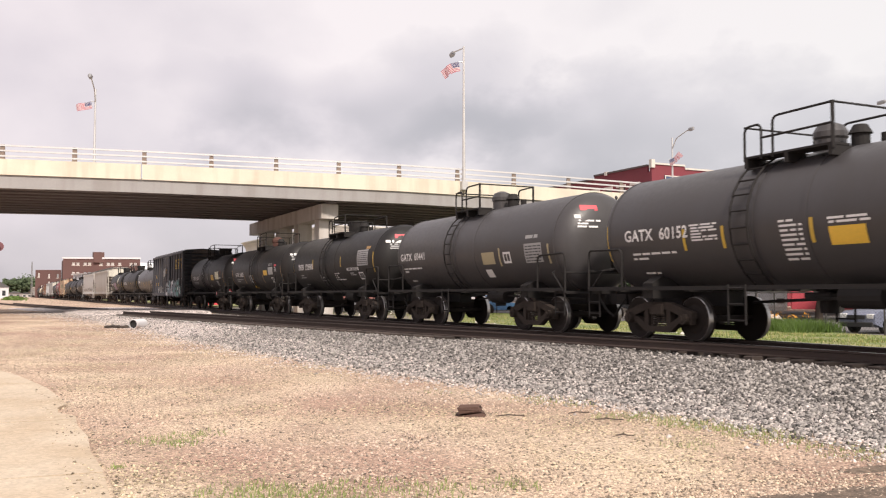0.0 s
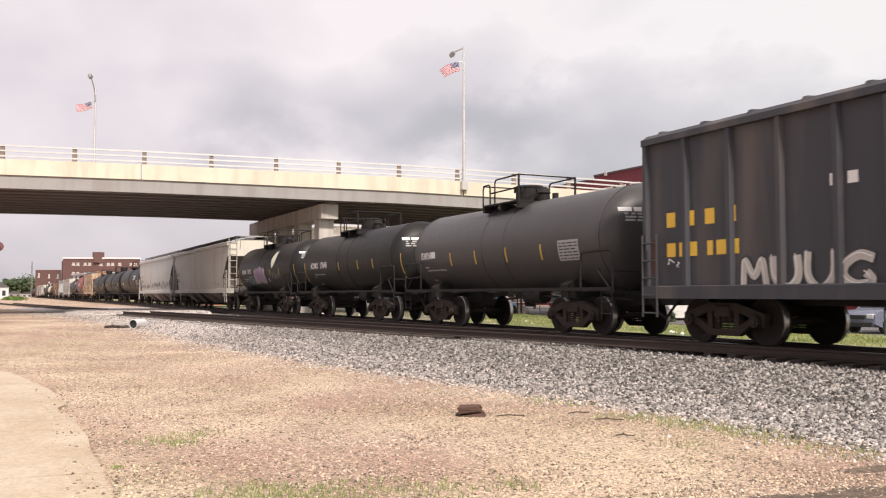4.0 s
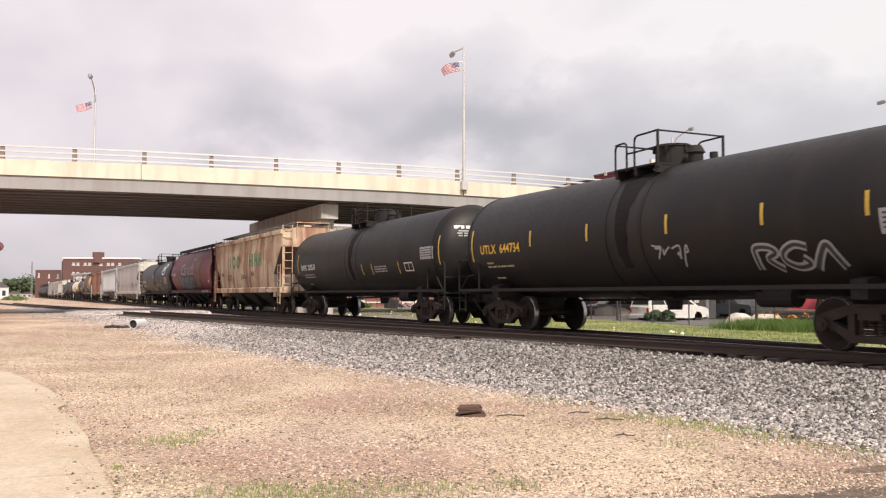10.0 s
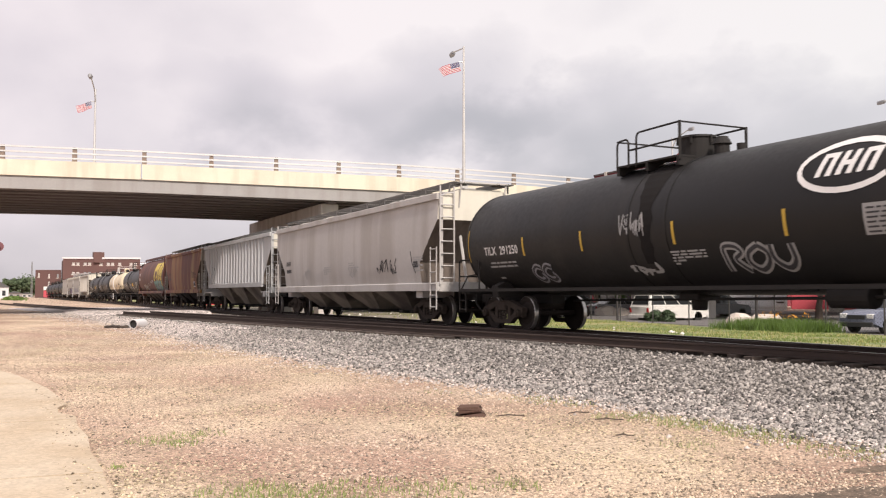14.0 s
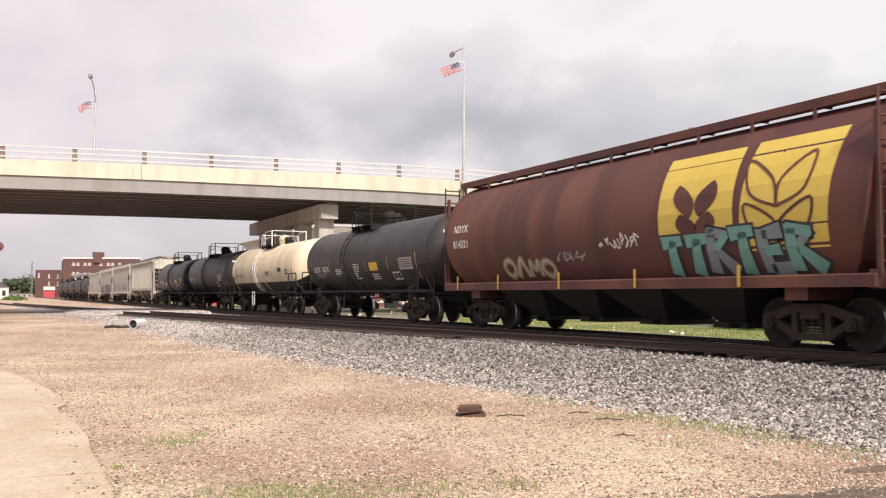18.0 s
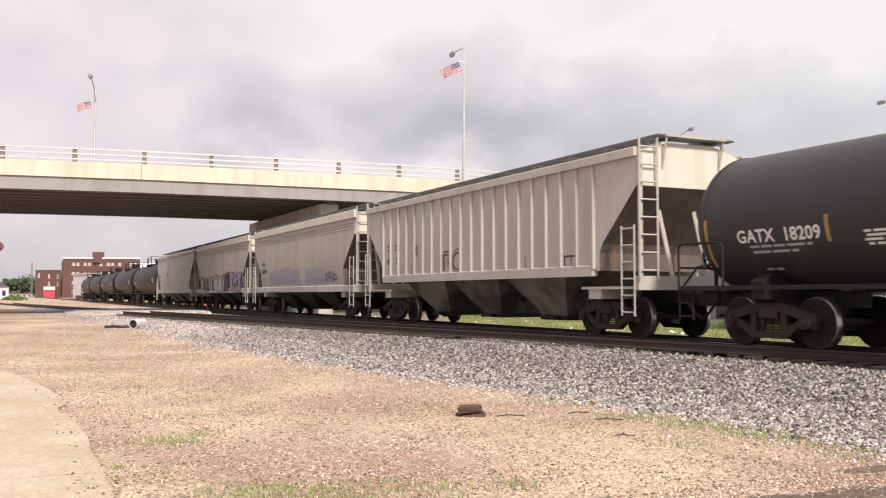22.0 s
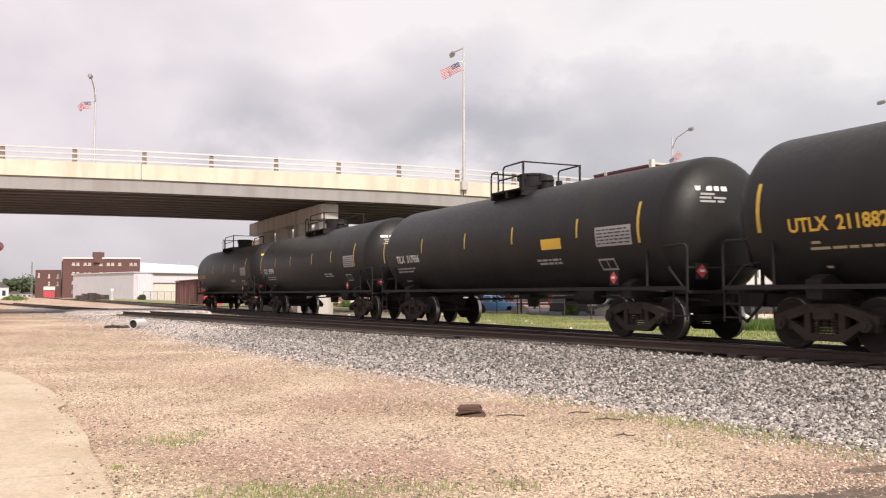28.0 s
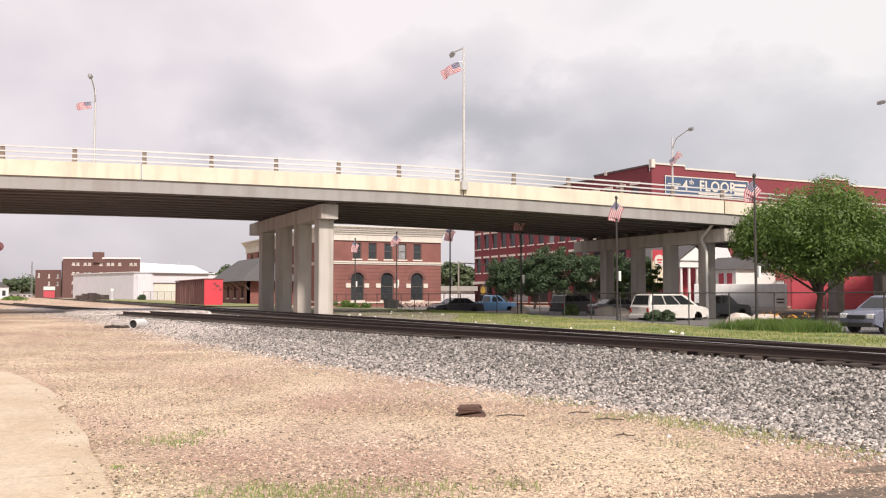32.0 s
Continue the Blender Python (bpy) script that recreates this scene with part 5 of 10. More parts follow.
hexa(bm, [(-0.6, -0.8, 0.15), (0.6, -0.8, 0.15), (0.6, 0.8, 0.15), (-0.6, 0.8, 0.15), (-0.75, -0.9, 1.35), (0.75, -0.9, 1.1), (0.75, 0.9, 1.1), (-0.75, 0.9, 1.35)])
part("bin", bm, M_SKIP, bin_)
bm = B()
hexa(bm, [(-0.8, -0.92, 1.36), (0.8, -0.92, 1.11), (0.8, 0.92, 1.11), (-0.8, 0.92, 1.36), (-0.8, -0.92, 1.42), (0.8, -0.92, 1.17), (0.8, 0.92, 1.17), (-0.8, 0.92, 1.42)])
part("lid", bm, M_SKIP, bin_)
for k in (-1, 1):
    for j in (-1, 1):
        bm = B()
        cyl(bm, (k * 0.5, j * 0.7 - 0.03, 0.08), (k * 0.5, j * 0.7 + 0.03, 0.08), 0.08, seg=10)
        part("caster", bm, M_TYRE, bin_)
vehicle("hatchback", "dark hatchback parked under the bridge", "car", heading(-66.8, 45.6, -0.1, 100), (0.08, 0.085, 0.09), 4.7, 1.85, 1.6, SUV_L, SUV_C, 0.34, (-1.35, 1.45))
vehicle("sedan", "silver-grey sedan parked under the bridge", "car", heading(-58.3, 43.9, -0.1, 80), (0.24, 0.24, 0.25), 4.8, 1.82, 1.45, SEDAN_L, SEDAN_C, 0.32, (-1.4, 1.45))

# ---- trees and bushes ----
M_BARK = mat("grey_brown_bark", (0.10, 0.075, 0.06), 0.9, var=0.25, big=2.0, fine=14.0, bump=0.5)
M_LEAF = mat("green_leaf", (0.09, 0.15, 0.032), 0.6, var=0.32, big=0.55, fine=3.0, bump=0, isl=0.45)
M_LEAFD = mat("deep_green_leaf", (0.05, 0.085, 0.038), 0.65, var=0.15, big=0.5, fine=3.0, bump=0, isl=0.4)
M_FARLEAF = mat("far_foliage", (0.085, 0.118, 0.06), 0.8, var=0.2, big=0.3, fine=3.0, bump=0, isl=0.35)


def translucent(m, amount, tint):
    """Let some light through thin leaves and cloth."""
    n, l = m.node_tree.nodes, m.node_tree.links
    out, bs = n["Material Output"], n["Principled BSDF"]
    tr, mx = n.new("ShaderNodeBsdfTranslucent"), n.new("ShaderNodeMixShader")
    tr.inputs["Color"].default_value = (*tint, 1)
    mx.inputs[0].default_value = amount
    l.new(bs.outputs[0], mx.inputs[1])
    l.new(tr.outputs[0], mx.inputs[2])
    l.new(mx.outputs[0], out.inputs[0])


translucent(M_LEAF, 0.28, (0.20, 0.32, 0.05))
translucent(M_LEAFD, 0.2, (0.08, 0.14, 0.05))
translucent(M_BLADE, 0.3, (0.24, 0.36, 0.07))
for fm, fc in ((M_FRED, (0.6, 0.1, 0.14)), (M_FWHITE, (0.75, 0.7, 0.7)), (M_FBLUE, (0.1, 0.1, 0.25))):
    translucent(fm, 0.35, fc)


def leaf_mesh(name, centres, per, spread, size, material, seed, parent):
    """Many small leaves set in tufts round the given centres (x, y, z, radius)."""
    rng = np.random.default_rng(seed)
    c = np.repeat(np.array(centres), per, axis=0)
    n = len(c)
    d = rng.normal(0, 1, (n, 3))
    d /= np.linalg.norm(d, axis=1)[:, None]
    p = c[:, :3] + d * (c[:, 3] * (0.55 + 0.5 * rng.random(n)))[:, None] * np.array([1, 1, 0.75])
    face = d + rng.normal(0, 0.45, (n, 3)) + np.array([0, 0, 0.35])
    a = np.cross(face, rng.normal(0, 1, (n, 3)))
    a /= np.linalg.norm(a, axis=1)[:, None]
    b = np.cross(face, a)
    b /= np.linalg.norm(b, axis=1)[:, None]
    s = (size * (0.6 + 0.8 * rng.random(n)))[:, None]
    v = np.stack([p - a * s, p + b * s * 0.42, p + a * s, p - b * s * 0.42], 1).reshape(-1, 3)
    f = np.arange(n * 4, dtype=np.int32)
    me = bpy.data.meshes.new(name)
    me.vertices.add(len(v))
    me.vertices.foreach_set("co", v.ravel().astype(np.float32))
    me.loops.add(len(f))
    me.loops.foreach_set("vertex_index", f)
    me.polygons.add(n)
    me.polygons.foreach_set("loop_start", (np.arange(n) * 4).astype(np.int32))
    me.update(calc_edges=True)
    me.materials.append(material)
    o = new(name, me)
    o.parent = parent
    return o


def tree(at, height, crown_r, clear, label, seed, tufts=70, per=130, size=0.16, leaf=None, squash=1.0, limbs=9, group=""):
    r = random.Random(seed)
    t = thing("tree", label, "tree", group, at)
    bm = B()
    bend = [Vector((r.uniform(-0.25, 0.25), r.uniform(-0.25, 0.25), 0)) for _ in range(3)]
    spine = [Vector((0, 0, -0.2)), Vector((0, 0, clear * 0.5)) + bend[0] * 0.4, Vector((0, 0, clear)) + bend[1], Vector((0, 0, height * 0.62)) + bend[2] * 2]
    k = height * 0.022
    ring = lambda p, rad: [(p.x + rad * math.cos(i * math.pi / 4), p.y + rad * math.sin(i * math.pi / 4), p.z) for i in range(8)]
    loft(bm, [ring(spine[0], k * 1.5), ring(spine[1], k), ring(spine[2], k * 0.85), ring(spine[3], k * 0.25)])
    part("trunk", bm, M_BARK, t)
    centres = []
    mid = (height + clear) / 2
    hz = (height - clear) / 2
    ends = []
    for i in range(limbs):
        a = 2 * math.pi * i / limbs + r.uniform(-0.3, 0.3)
        z0 = clear * r.uniform(0.75, 1.25)
        e = Vector((math.cos(a) * crown_r * r.uniform(0.5, 0.8), math.sin(a) * crown_r * r.uniform(0.5, 0.8), mid + hz * r.uniform(-0.35, 0.55)))
        bm = B()
        m1 = Vector((e.x * 0.45, e.y * 0.45, (z0 + e.z) / 2 + 0.2))
        pts_ = [Vector((0, 0, z0)), m1, e]
        for p, q, ra, rb_ in ((pts_[0], pts_[1], k * 0.5, k * 0.3), (pts_[1], pts_[2], k * 0.3, k * 0.08)):
            cyl(bm, p, q, ra, rb_, seg=6)
        part("limb", bm, M_BARK, t)
        ends.append(e)
    for i in range(tufts):
        if i < limbs * 2:
            e = ends[i % limbs] + Vector((r.uniform(-0.6, 0.6), r.uniform(-0.6, 0.6), r.uniform(-0.3, 0.6)))
        else:
            while True:
                d = Vector((r.uniform(-1, 1), r.uniform(-1, 1), r.uniform(-1, 1)))
                if 0.35 < d.length < 1:
                    break
            bulge = 0.82 + 0.3 * noise.noise((d.x * 1.6 + seed, d.y * 1.6, d.z * 1.6))
            e = Vector((d.x * crown_r * bulge, d.y * crown_r * bulge, mid + d.z * hz * bulge * squash))
        centres.append((e.x, e.y, e.z, crown_r * r.uniform(0.14, 0.28)))
    leaf_mesh("crown", centres, per, 1, size, leaf or M_LEAF, seed, t)
    return t


tree((-42.3, 47.8, -0.15), 9.1, 6.0, 1.95, "broad leafy green maple by the parking street", 11, tufts=120, per=430, size=0.115, limbs=13)
tree((-35.0, 54.5, -0.15), 9.6, 4.4, 2.0, "leafy green tree beside the red hall", 12, tufts=120, per=150, size=0.14)
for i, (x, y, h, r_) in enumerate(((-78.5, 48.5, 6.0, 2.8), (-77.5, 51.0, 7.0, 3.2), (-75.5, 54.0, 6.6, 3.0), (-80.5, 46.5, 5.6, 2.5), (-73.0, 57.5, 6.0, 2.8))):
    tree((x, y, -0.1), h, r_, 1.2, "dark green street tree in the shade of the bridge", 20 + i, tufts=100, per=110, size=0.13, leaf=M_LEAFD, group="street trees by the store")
for i, (x, y, h, r_) in enumerate(((-59.6, 48.9, 4.4, 1.35), (-61.5, 46.0, 3.4, 1.2))):
    tree((x, y, -0.1), h, r_, 0.8, "small young tree under the bridge", 40 + i, tufts=26, per=70, size=0.13, group="young trees")
for i, (x, y, h, r_) in enumerate(((-150, 75.0, 8.6, 3.4), (-152, 79.5, 7.6, 3.2), (-158, 88, 8.5, 5), (-170, 62, 12, 5.5), (-176, 60, 11, 5), (-230, 62, 16, 7), (-240, 72, 15, 7), (-152, 92, 9, 4))):
    tree((x, y, 0), h, r_, 1.5, "distant leafy tree between the houses", 60 + i, tufts=80, per=90, size=0.34, leaf=M_FARLEAF, group="distant trees")


def bush(at, r_, h, label, seed, per=160, size=0.1, leaf=None):
    rr = random.Random(seed)
    b = thing("bush", label, "bush", "bushes", at)
    bm = B()
    for i in range(6):
        a = i * 1.05
        tube(bm, [(0, 0, -0.1), (math.cos(a) * r_ * 0.5, math.sin(a) * r_ * 0.5, h * 0.6)], 0.02, 5)
    part("stems", bm, M_BARK, b)
    leaf_mesh("foliage", [(rr.uniform(-r_, r_) * 0.7, rr.uniform(-r_, r_) * 0.7, rr.uniform(0.15, 0.85) * h, 0.3 * r_) for _ in range(14)], per, 1, size, leaf or M_LEAF, seed, b)


bush((-55.8, 37.6, -0.15), 0.8, 1.1, "pale green shrub beside the fence", 1)
bush((-44.6, 36.4, -0.15), 0.95, 0.9, "rounded dark shrub before the van", 2, leaf=M_LEAFD)
bush((-86.5, 31.0, 0), 1.3, 1.0, "rough green shrub near the station", 3)
bush((-83.0, 31.5, 0), 1.1, 0.8, "rough green shrub near the station", 4)
bush((-255.0, 33.8, 0.3), 1.1, 1.25, "dark shrub by the warehouse", 5, 60, 0.4, M_LEAFD)

# far woods on the skyline
rr = random.Random(77)
woods = []
for i in range(420):
    a = rr.uniform(-0.35, 1.9)
    d = rr.uniform(480, 900)
    x, y = -d * math.cos(a * 0.9), d * math.sin(a * 0.9) * 0.9 - 10
    if y < 3 and x > -700:
        continue
    for _ in range(3):
        woods.append((x + rr.uniform(-6, 6), y + rr.uniform(-6, 6), rr.uniform(2, 11), rr.uniform(3, 6)))
wd = leaf_mesh("far_woods", woods, 44, 1, 0.95, M_FARLEAF, 9, None)
tagged(wd, "hazy line of distant green trees", "trees", kind="stuff")

# ---- small things ----
M_BLOCK = mat("sooty_brick_chunk", (0.10, 0.058, 0.045), 0.9, var=0.25, big=6.0, fine=30.0, bump=0.5)
blk_ = thing("brick_chunk", "broken lump of two dark bricks on the gravel", "brick", at=pose(-10.6, 5.58, ground_z(-10.6, 5.58) - 0.015, 3, -4, 62))
for i, q in enumerate(((-0.19, 0.17, -0.1, 0.1, 0.0, 0.085), (-0.17, 0.13, -0.085, 0.105, 0.088, 0.165))):
    bm = B()
    bbox(bm, *q, 0.03)
    for v in bm.verts:
        v.co += Vector((rr.uniform(-1, 1), rr.uniform(-1, 1), rr.uniform(-1, 1))) * 0.026
    part("brick", bm, M_BLOCK, blk_)
pz = ground_z(-41.3, 5.4)
pipe = thing("culvert_pipe", "short stub of pale corrugated culvert pipe", "pipe", at=pose(-41.45, 5.15, pz + 0.19, 0, 0, 149))
bm = B()
prof = []
for i in range(25):
    prof.append((i * 0.045, 0.2 + 0.012 * (i % 2)))
prof += [(u, 0.178) for u, _ in prof[::-1]]
lathe(bm, prof + [prof[0]], "x", seg=24)
bmesh.ops.delete(bm, geom=[f for f in bm.faces if len(f.verts) > 4], context="FACES")
bmesh.ops.remove_doubles(bm, verts=bm.verts, dist=0.0005)
bmesh.ops.recalc_face_normals(bm, faces=bm.faces)
part("shell", bm, mat("galvanised_culvert", (0.66, 0.65, 0.66), 0.4, 0.3, var=0.08), pipe)
# near-black disc across the bore, painting in the shade inside the pipe
bm = B()
cyl(bm, (0.12, 0, 0), (0.16, 0, 0), 0.18, seg=20)
part("silt_plug", bm, mat("bore_shade_black", (0.02, 0.02, 0.02), 0.95), pipe)
for i, (x, y, a) in enumerate(((-42.2, 4.6, 20), (-42.5, 4.3, -30), (-41.9, 4.8, 70))):
    bm = B()
    bbox(bm, -0.3, 0.25, -0.12, 0.13, 0, 0.14, 0.05)
    for v in bm.verts:
        v.co += Vector((rr.uniform(-1, 1), rr.uniform(-1, 1), rr.uniform(-1, 1))) * 0.04
    o = part("dirt_clod", bm, mat("dark_clod", (0.07, 0.055, 0.045), 0.95, var=0.3))
    o.matrix_basis = pose(x, y, ground_z(x, y) - 0.02, 0, 0, a)
    tagged(o, "dark clod of earth beside the pipe", "clod", "clods by the pipe")
for i, (x, y, a, ln) in enumerate(((-19.5, 6.75, 25, 0.6), (-18.2, 7.35, 32, 0.65), (-10.2, 7.0, 70, 0.3), (-9.4, 6.9, 50, 0.35), (-10.3, 6.0, 60, 0.35), (-8.3, 6.3, 40, 0.2))):
    bm = B()
    tube(bm, [(-ln / 2, 0, 0.015), (-ln * 0.1, 0.03, 0.03), (ln * 0.2, 0.0, 0.025), (ln / 2, 0.05, 0.02)], 0.009, 6)
    o = part("stick", bm, M_BARK)
    o.matrix_basis = pose(x, y, max(ground_z(x, y), bed_z(x, y)), 0, 0, a)
    tagged(o, "dry dark stick lying on the gravel", "stick", "sticks on the gravel")
M_ROCK = mat("pale_boulder", (0.60, 0.53, 0.47), 0.9, var=0.15, big=2.0, fine=14.0, bump=0.4)
for i, (x, y, s, q) in enumerate(((-58.3, 34.8, 0.78, 0.85), (-55.6, 40.6, 1.0, 0.9), (-54.8, 41.4, 0.8, 0.7), (-38.9, 37.6, 1.0, 0.9), (-37.8, 38.6, 1.2, 0.8))):
    bm = B()
    bmesh.ops.create_icosphere(bm, subdivisions=2, radius=1)
    for v in bm.verts:
        v.co = Vector((v.co.x * s, v.co.y * s * 0.8, max(v.co.z, -0.3) * q * 0.75)) * (1 + 0.3 * noise.noise(v.co * 1.5 + Vector((i * 3, 0, 0))))
    o = part("boulder", bm, M_ROCK)
    o.matrix_basis = pose(x, y, ground_z(x, y) + 0.05, 0, 0, i * 50)
    tagged(o, "pale limestone boulder by the parking edge", "boulder", "boulders by the fence")
eq = thing("scrap_heap", "dark heap of scrap and old rail gear", "scrap heap", at=(-213.5, 18.2, 0.35))
M_SCRAP = mat("dark_rusty_scrap", (0.05, 0.035, 0.033), 0.8, var=0.35, big=1.0)
for i in range(20):
    bm = B()
    q = (rr.uniform(-1.5, 1.5), -2.9 + i * 0.3)
    bbox(bm, q[0] - rr.uniform(0.4, 1.0), q[0] + rr.uniform(0.4, 1.0), q[1] - rr.uniform(0.3, 0.9), q[1] + rr.uniform(0.3, 0.9), 0, rr.uniform(0.5, 1.1) + (0.7 if 2 < i < 12 else 0.2), 0.1)
    part("scrap_piece", bm, M_SCRAP if i % 3 else M_BARK, eq)
cs = thing("crossing_signal", "railway crossing signal mast with round dark targets", "signal", at=(-133.5, -1.3, 0.3))
bm = B()
cyl(bm, (0, 0, 0), (0, 0, 9.0), 0.1, 0.08, seg=8)
part("mast", bm, M_GALV, cs)
for y in (-0.1, 0.75):
    bm = B()
    cyl(bm, (0.1, y, 7.7), (0.2, y, 7.7), 0.62, seg=20)
    cyl(bm, (0.2, y, 7.7), (0.55, y, 7.7), 0.2, 0.22, seg=12)
    part("target", bm, mat("signal_red_brown", (0.16, 0.06, 0.07), 0.6), cs)


def grass(name, spots, label, seed, material, hi=0.1):
    """Upright blades round (x, y, radius, count) spots."""
    rng = np.random.default_rng(seed)
    v, f = [], []
    for x, y, r_, cnt in spots:
        for _ in range(cnt):
            a, d = rng.random() * 6.283, r_ * rng.random() ** 0.7
            px_, py_ = x + math.cos(a) * d, y + math.sin(a) * d
            if 17.4 < py_ < 31 and gravelly(px_, py_) and rng.random() < 0.85:
                continue
            z = max(ground_z(px_, py_), -0.2) + (0.03 if py_ > 17.4 else 0)
            h = hi * rng.uniform(0.4, 1.2)
            t = rng.random() * 6.283
            dx, dy = math.cos(t) * 0.007, math.sin(t) * 0.007
            lx, ly = rng.normal(0, 0.35, 2) * h
            if py_ > 17:
                dx, dy = dx * 3, dy * 3
            i = len(v)
            v += [(px_ - dx, py_ - dy, z - 0.01), (px_ + dx, py_ + dy, z - 0.01), (px_ + lx, py_ + ly, z + h)]
            f.append((i, i + 1, i + 2))
    return tagged(from_arrays(name, v, f, material), label, "grass", kind="stuff")


NEAR = [(x, y, r_ * 1.15, int(c * 0.4)) for x, y, r_, c in [(-10.29, 1.59, 0.35, 420), (-10.6, 2.05, 0.3, 260), (-10.0, 1.75, 0.25, 260), (-7.38, 1.79, 0.35, 500), (-7.0, 2.1, 0.4, 900), (-6.9, 2.7, 0.45, 800), (-6.75, 3.3, 0.3, 300), (-11.92, 7.4, 0.5, 420), (-11.3, 7.5, 0.4, 260), (-9.59, 7.38, 0.45, 700), (-8.9, 7.75, 0.35, 500), (-8.6, 7.6, 0.4, 600), (-8.2, 7.9, 0.3, 400), (-7.81, 7.8, 0.4, 700), (-7.2, 7.7, 0.35, 300), (-6.45, 7.81, 0.45, 600), (-6.69, 3.9, 0.25, 260), (-6.9, 1.4, 0.2, 200), (-8.85, 1.0, 0.08, 90), (-7.6, 6.6, 0.3, 120), (-13.5, 6.6, 0.4, 100)]]
grass("grass_tufts", NEAR, "thin green grass tufts in the gravel", 8, mat("pale_grass_blade", (0.22, 0.27, 0.09), 0.8, var=0.2, big=0.6, fine=5.0, bump=0, isl=0.35), 0.05)
rr2 = random.Random(4)
LAWN = [(rr2.uniform(-66, -18), rr2.uniform(18.0, 32.5), 1.2, 60) for _ in range(520)]
grass("lawn_grass", LAWN, "short green and yellowing lawn grass", 9, M_BLADE, 0.09)
grass("dry_grass", [(rr2.uniform(-66, -18), rr2.uniform(17.6, 32.5), 1.0, 40) for _ in range(220)], "dry yellow grass in the lawn", 10, M_DRYBLADE, 0.09)
WEEDS = [(rr2.uniform(-34.2, -29.2), rr2.uniform(31.4, 34.2), 0.7, 190) for _ in range(40)]
grass("weeds", WEEDS, "tall green weeds along the fence", 12, M_LEAF, 0.55)
M_FLOWER = mat("orange_flower", (0.75, 0.35, 0.03), 0.7, var=0.1, bump=0, isl=0.2)
leaf_mesh("flowers", [(rr2.uniform(-37.2, -34.5), rr2.uniform(36.0, 38.4), rr2.uniform(0.3, 0.6), 0.25) for _ in range(10)], 10, 1, 0.06, M_FLOWER, 31, None)
tagged(bpy.data.objects["flowers"], "bed of small orange flowers by the boulders", "flowers", kind="stuff")
pts = [(rr2.uniform(-62, -26), rr2.uniform(17.5, 27), 0) for _ in range(70)]
stones("lawn_litter", [(x, y, ground_z(x, y) + 0.06) for x, y, _ in pts], 0.05, 0.16, mat("pale_litter", (0.7, 0.66, 0.6), 0.8, var=0.1), "pale stones and litter on the grass", "stones", 17)

stones("rubble", [(rr2.uniform(-98.6, -97.2), rr2.uniform(41.6, 46.4), ground_z(-98, 44) + rr2.uniform(0.05, 0.45)) for _ in range(110)], 0.14, 0.34, mat("pale_pink_rubble", (0.46, 0.33, 0.29), 0.9, var=0.2, isl=0.6), "pale pinkish rubble stones heaped along the station foot", "rubble", 41)

# far end of the street, beside the line
for hx, hy, w, d, h, lab, col in ((-333.0, -0.6, 5.0, 6.0, 5.6, "pale distant house beside the line", (0.60, 0.60, 0.62)), (-440.0, 5.0, 6.0, 5.0, 3.0, "low distant grey house", (0.30, 0.27, 0.26)), (-470.0, 10.5, 5.0, 4.0, 2.6, "low distant pale house", (0.48, 0.46, 0.45))):
    hs_ = thing("house", lab, "house", "distant houses", (hx, hy, 0.2))
    m_ = mat(lab.replace(" ", "_"), col, 0.8, var=0.1, big=0.5, fine=3.0)
    bm = B()
    box(bm, -d / 2, d / 2, -w / 2, w / 2, 0, h * 0.7)
    part("wall", bm, m_, hs_)
    bm = B()
    prism(bm, [(-w / 2 - 0.3, h * 0.7), (w / 2 + 0.3, h * 0.7), (0, h)], -d / 2 - 0.3, d / 2 + 0.3, axes="yz")
    part("roof", bm, M_SLATE, hs_)
    for j in (-1, 1):
        bm = B()
        box(bm, d / 2, d / 2 + 0.05, j * w * 0.22 - 0.5, j * w * 0.22 + 0.5, h * 0.2, h * 0.5)
        part("window", bm, M_PANE, hs_)
mast = thing("radio_mast", "thin grey radio mast far down the line", "mast", at=(-461.0, 12.2, 0))
bm = B()
for a in range(3):
    tube(bm, [(0.5 * math.cos(a * 2.1), 0.5 * math.sin(a * 2.1), 0), (0.15 * math.cos(a * 2.1), 0.15 * math.sin(a * 2.1), 17)], 0.09, 5)
for i in range(10):
    cyl(bm, (0, 0, 1.5 * i + 1), (0, 0, 1.5 * i + 1.1), 0.42 - 0.025 * i, seg=6)
part("lattice", bm, M_WIRE2, mast)
for i, (x, y, h, r_) in enumerate(((-420, 93, 15.5, 6.0), (-428, 88, 13.5, 4.5), (-415, 101, 17.5, 6.5), (-520, 4, 10.5, 5.5), (-526, 9.5, 11.5, 5.5), (-515, 14, 10.0, 4.5))):
    tree((x, y, 0), h, r_, 2.0, "distant leafy tree down the line", 90 + i, tufts=70, per=110, size=0.42, leaf=M_FARLEAF, group="distant trees")
weeds = []
wr = random.Random(31)
for i in range(900):
    weeds.append((-244 + wr.gauss(0, 14), 2.6 + wr.gauss(0, 0.8), 0.35 + wr.random() * 0.5, 0.5))
wd2 = leaf_mesh("trackside_weeds", weeds, 4, 1, 0.35, M_LEAF, 33, None)
tagged(wd2, "low green weeds beside the far track", "weeds", kind="stuff")

lg = thing("low_building", "long low grey building beyond the street", "building")
plain_box(lg, "wall", -132.0, -125.0, 58.5, 66.4, -0.1, 2.2, M_WALLW)
plain_box(lg, "roof", -132.3, -124.6, 58.2, 66.7, 2.2, 2.95, mat("grey_flat_roof", (0.33, 0.32, 0.31), 0.8, var=0.12))
up = thing("utility_pole", "weathered wooden utility pole with a crossarm and wires", "utility pole", at=(-114.1, 58.0, -0.1))
bm = B()
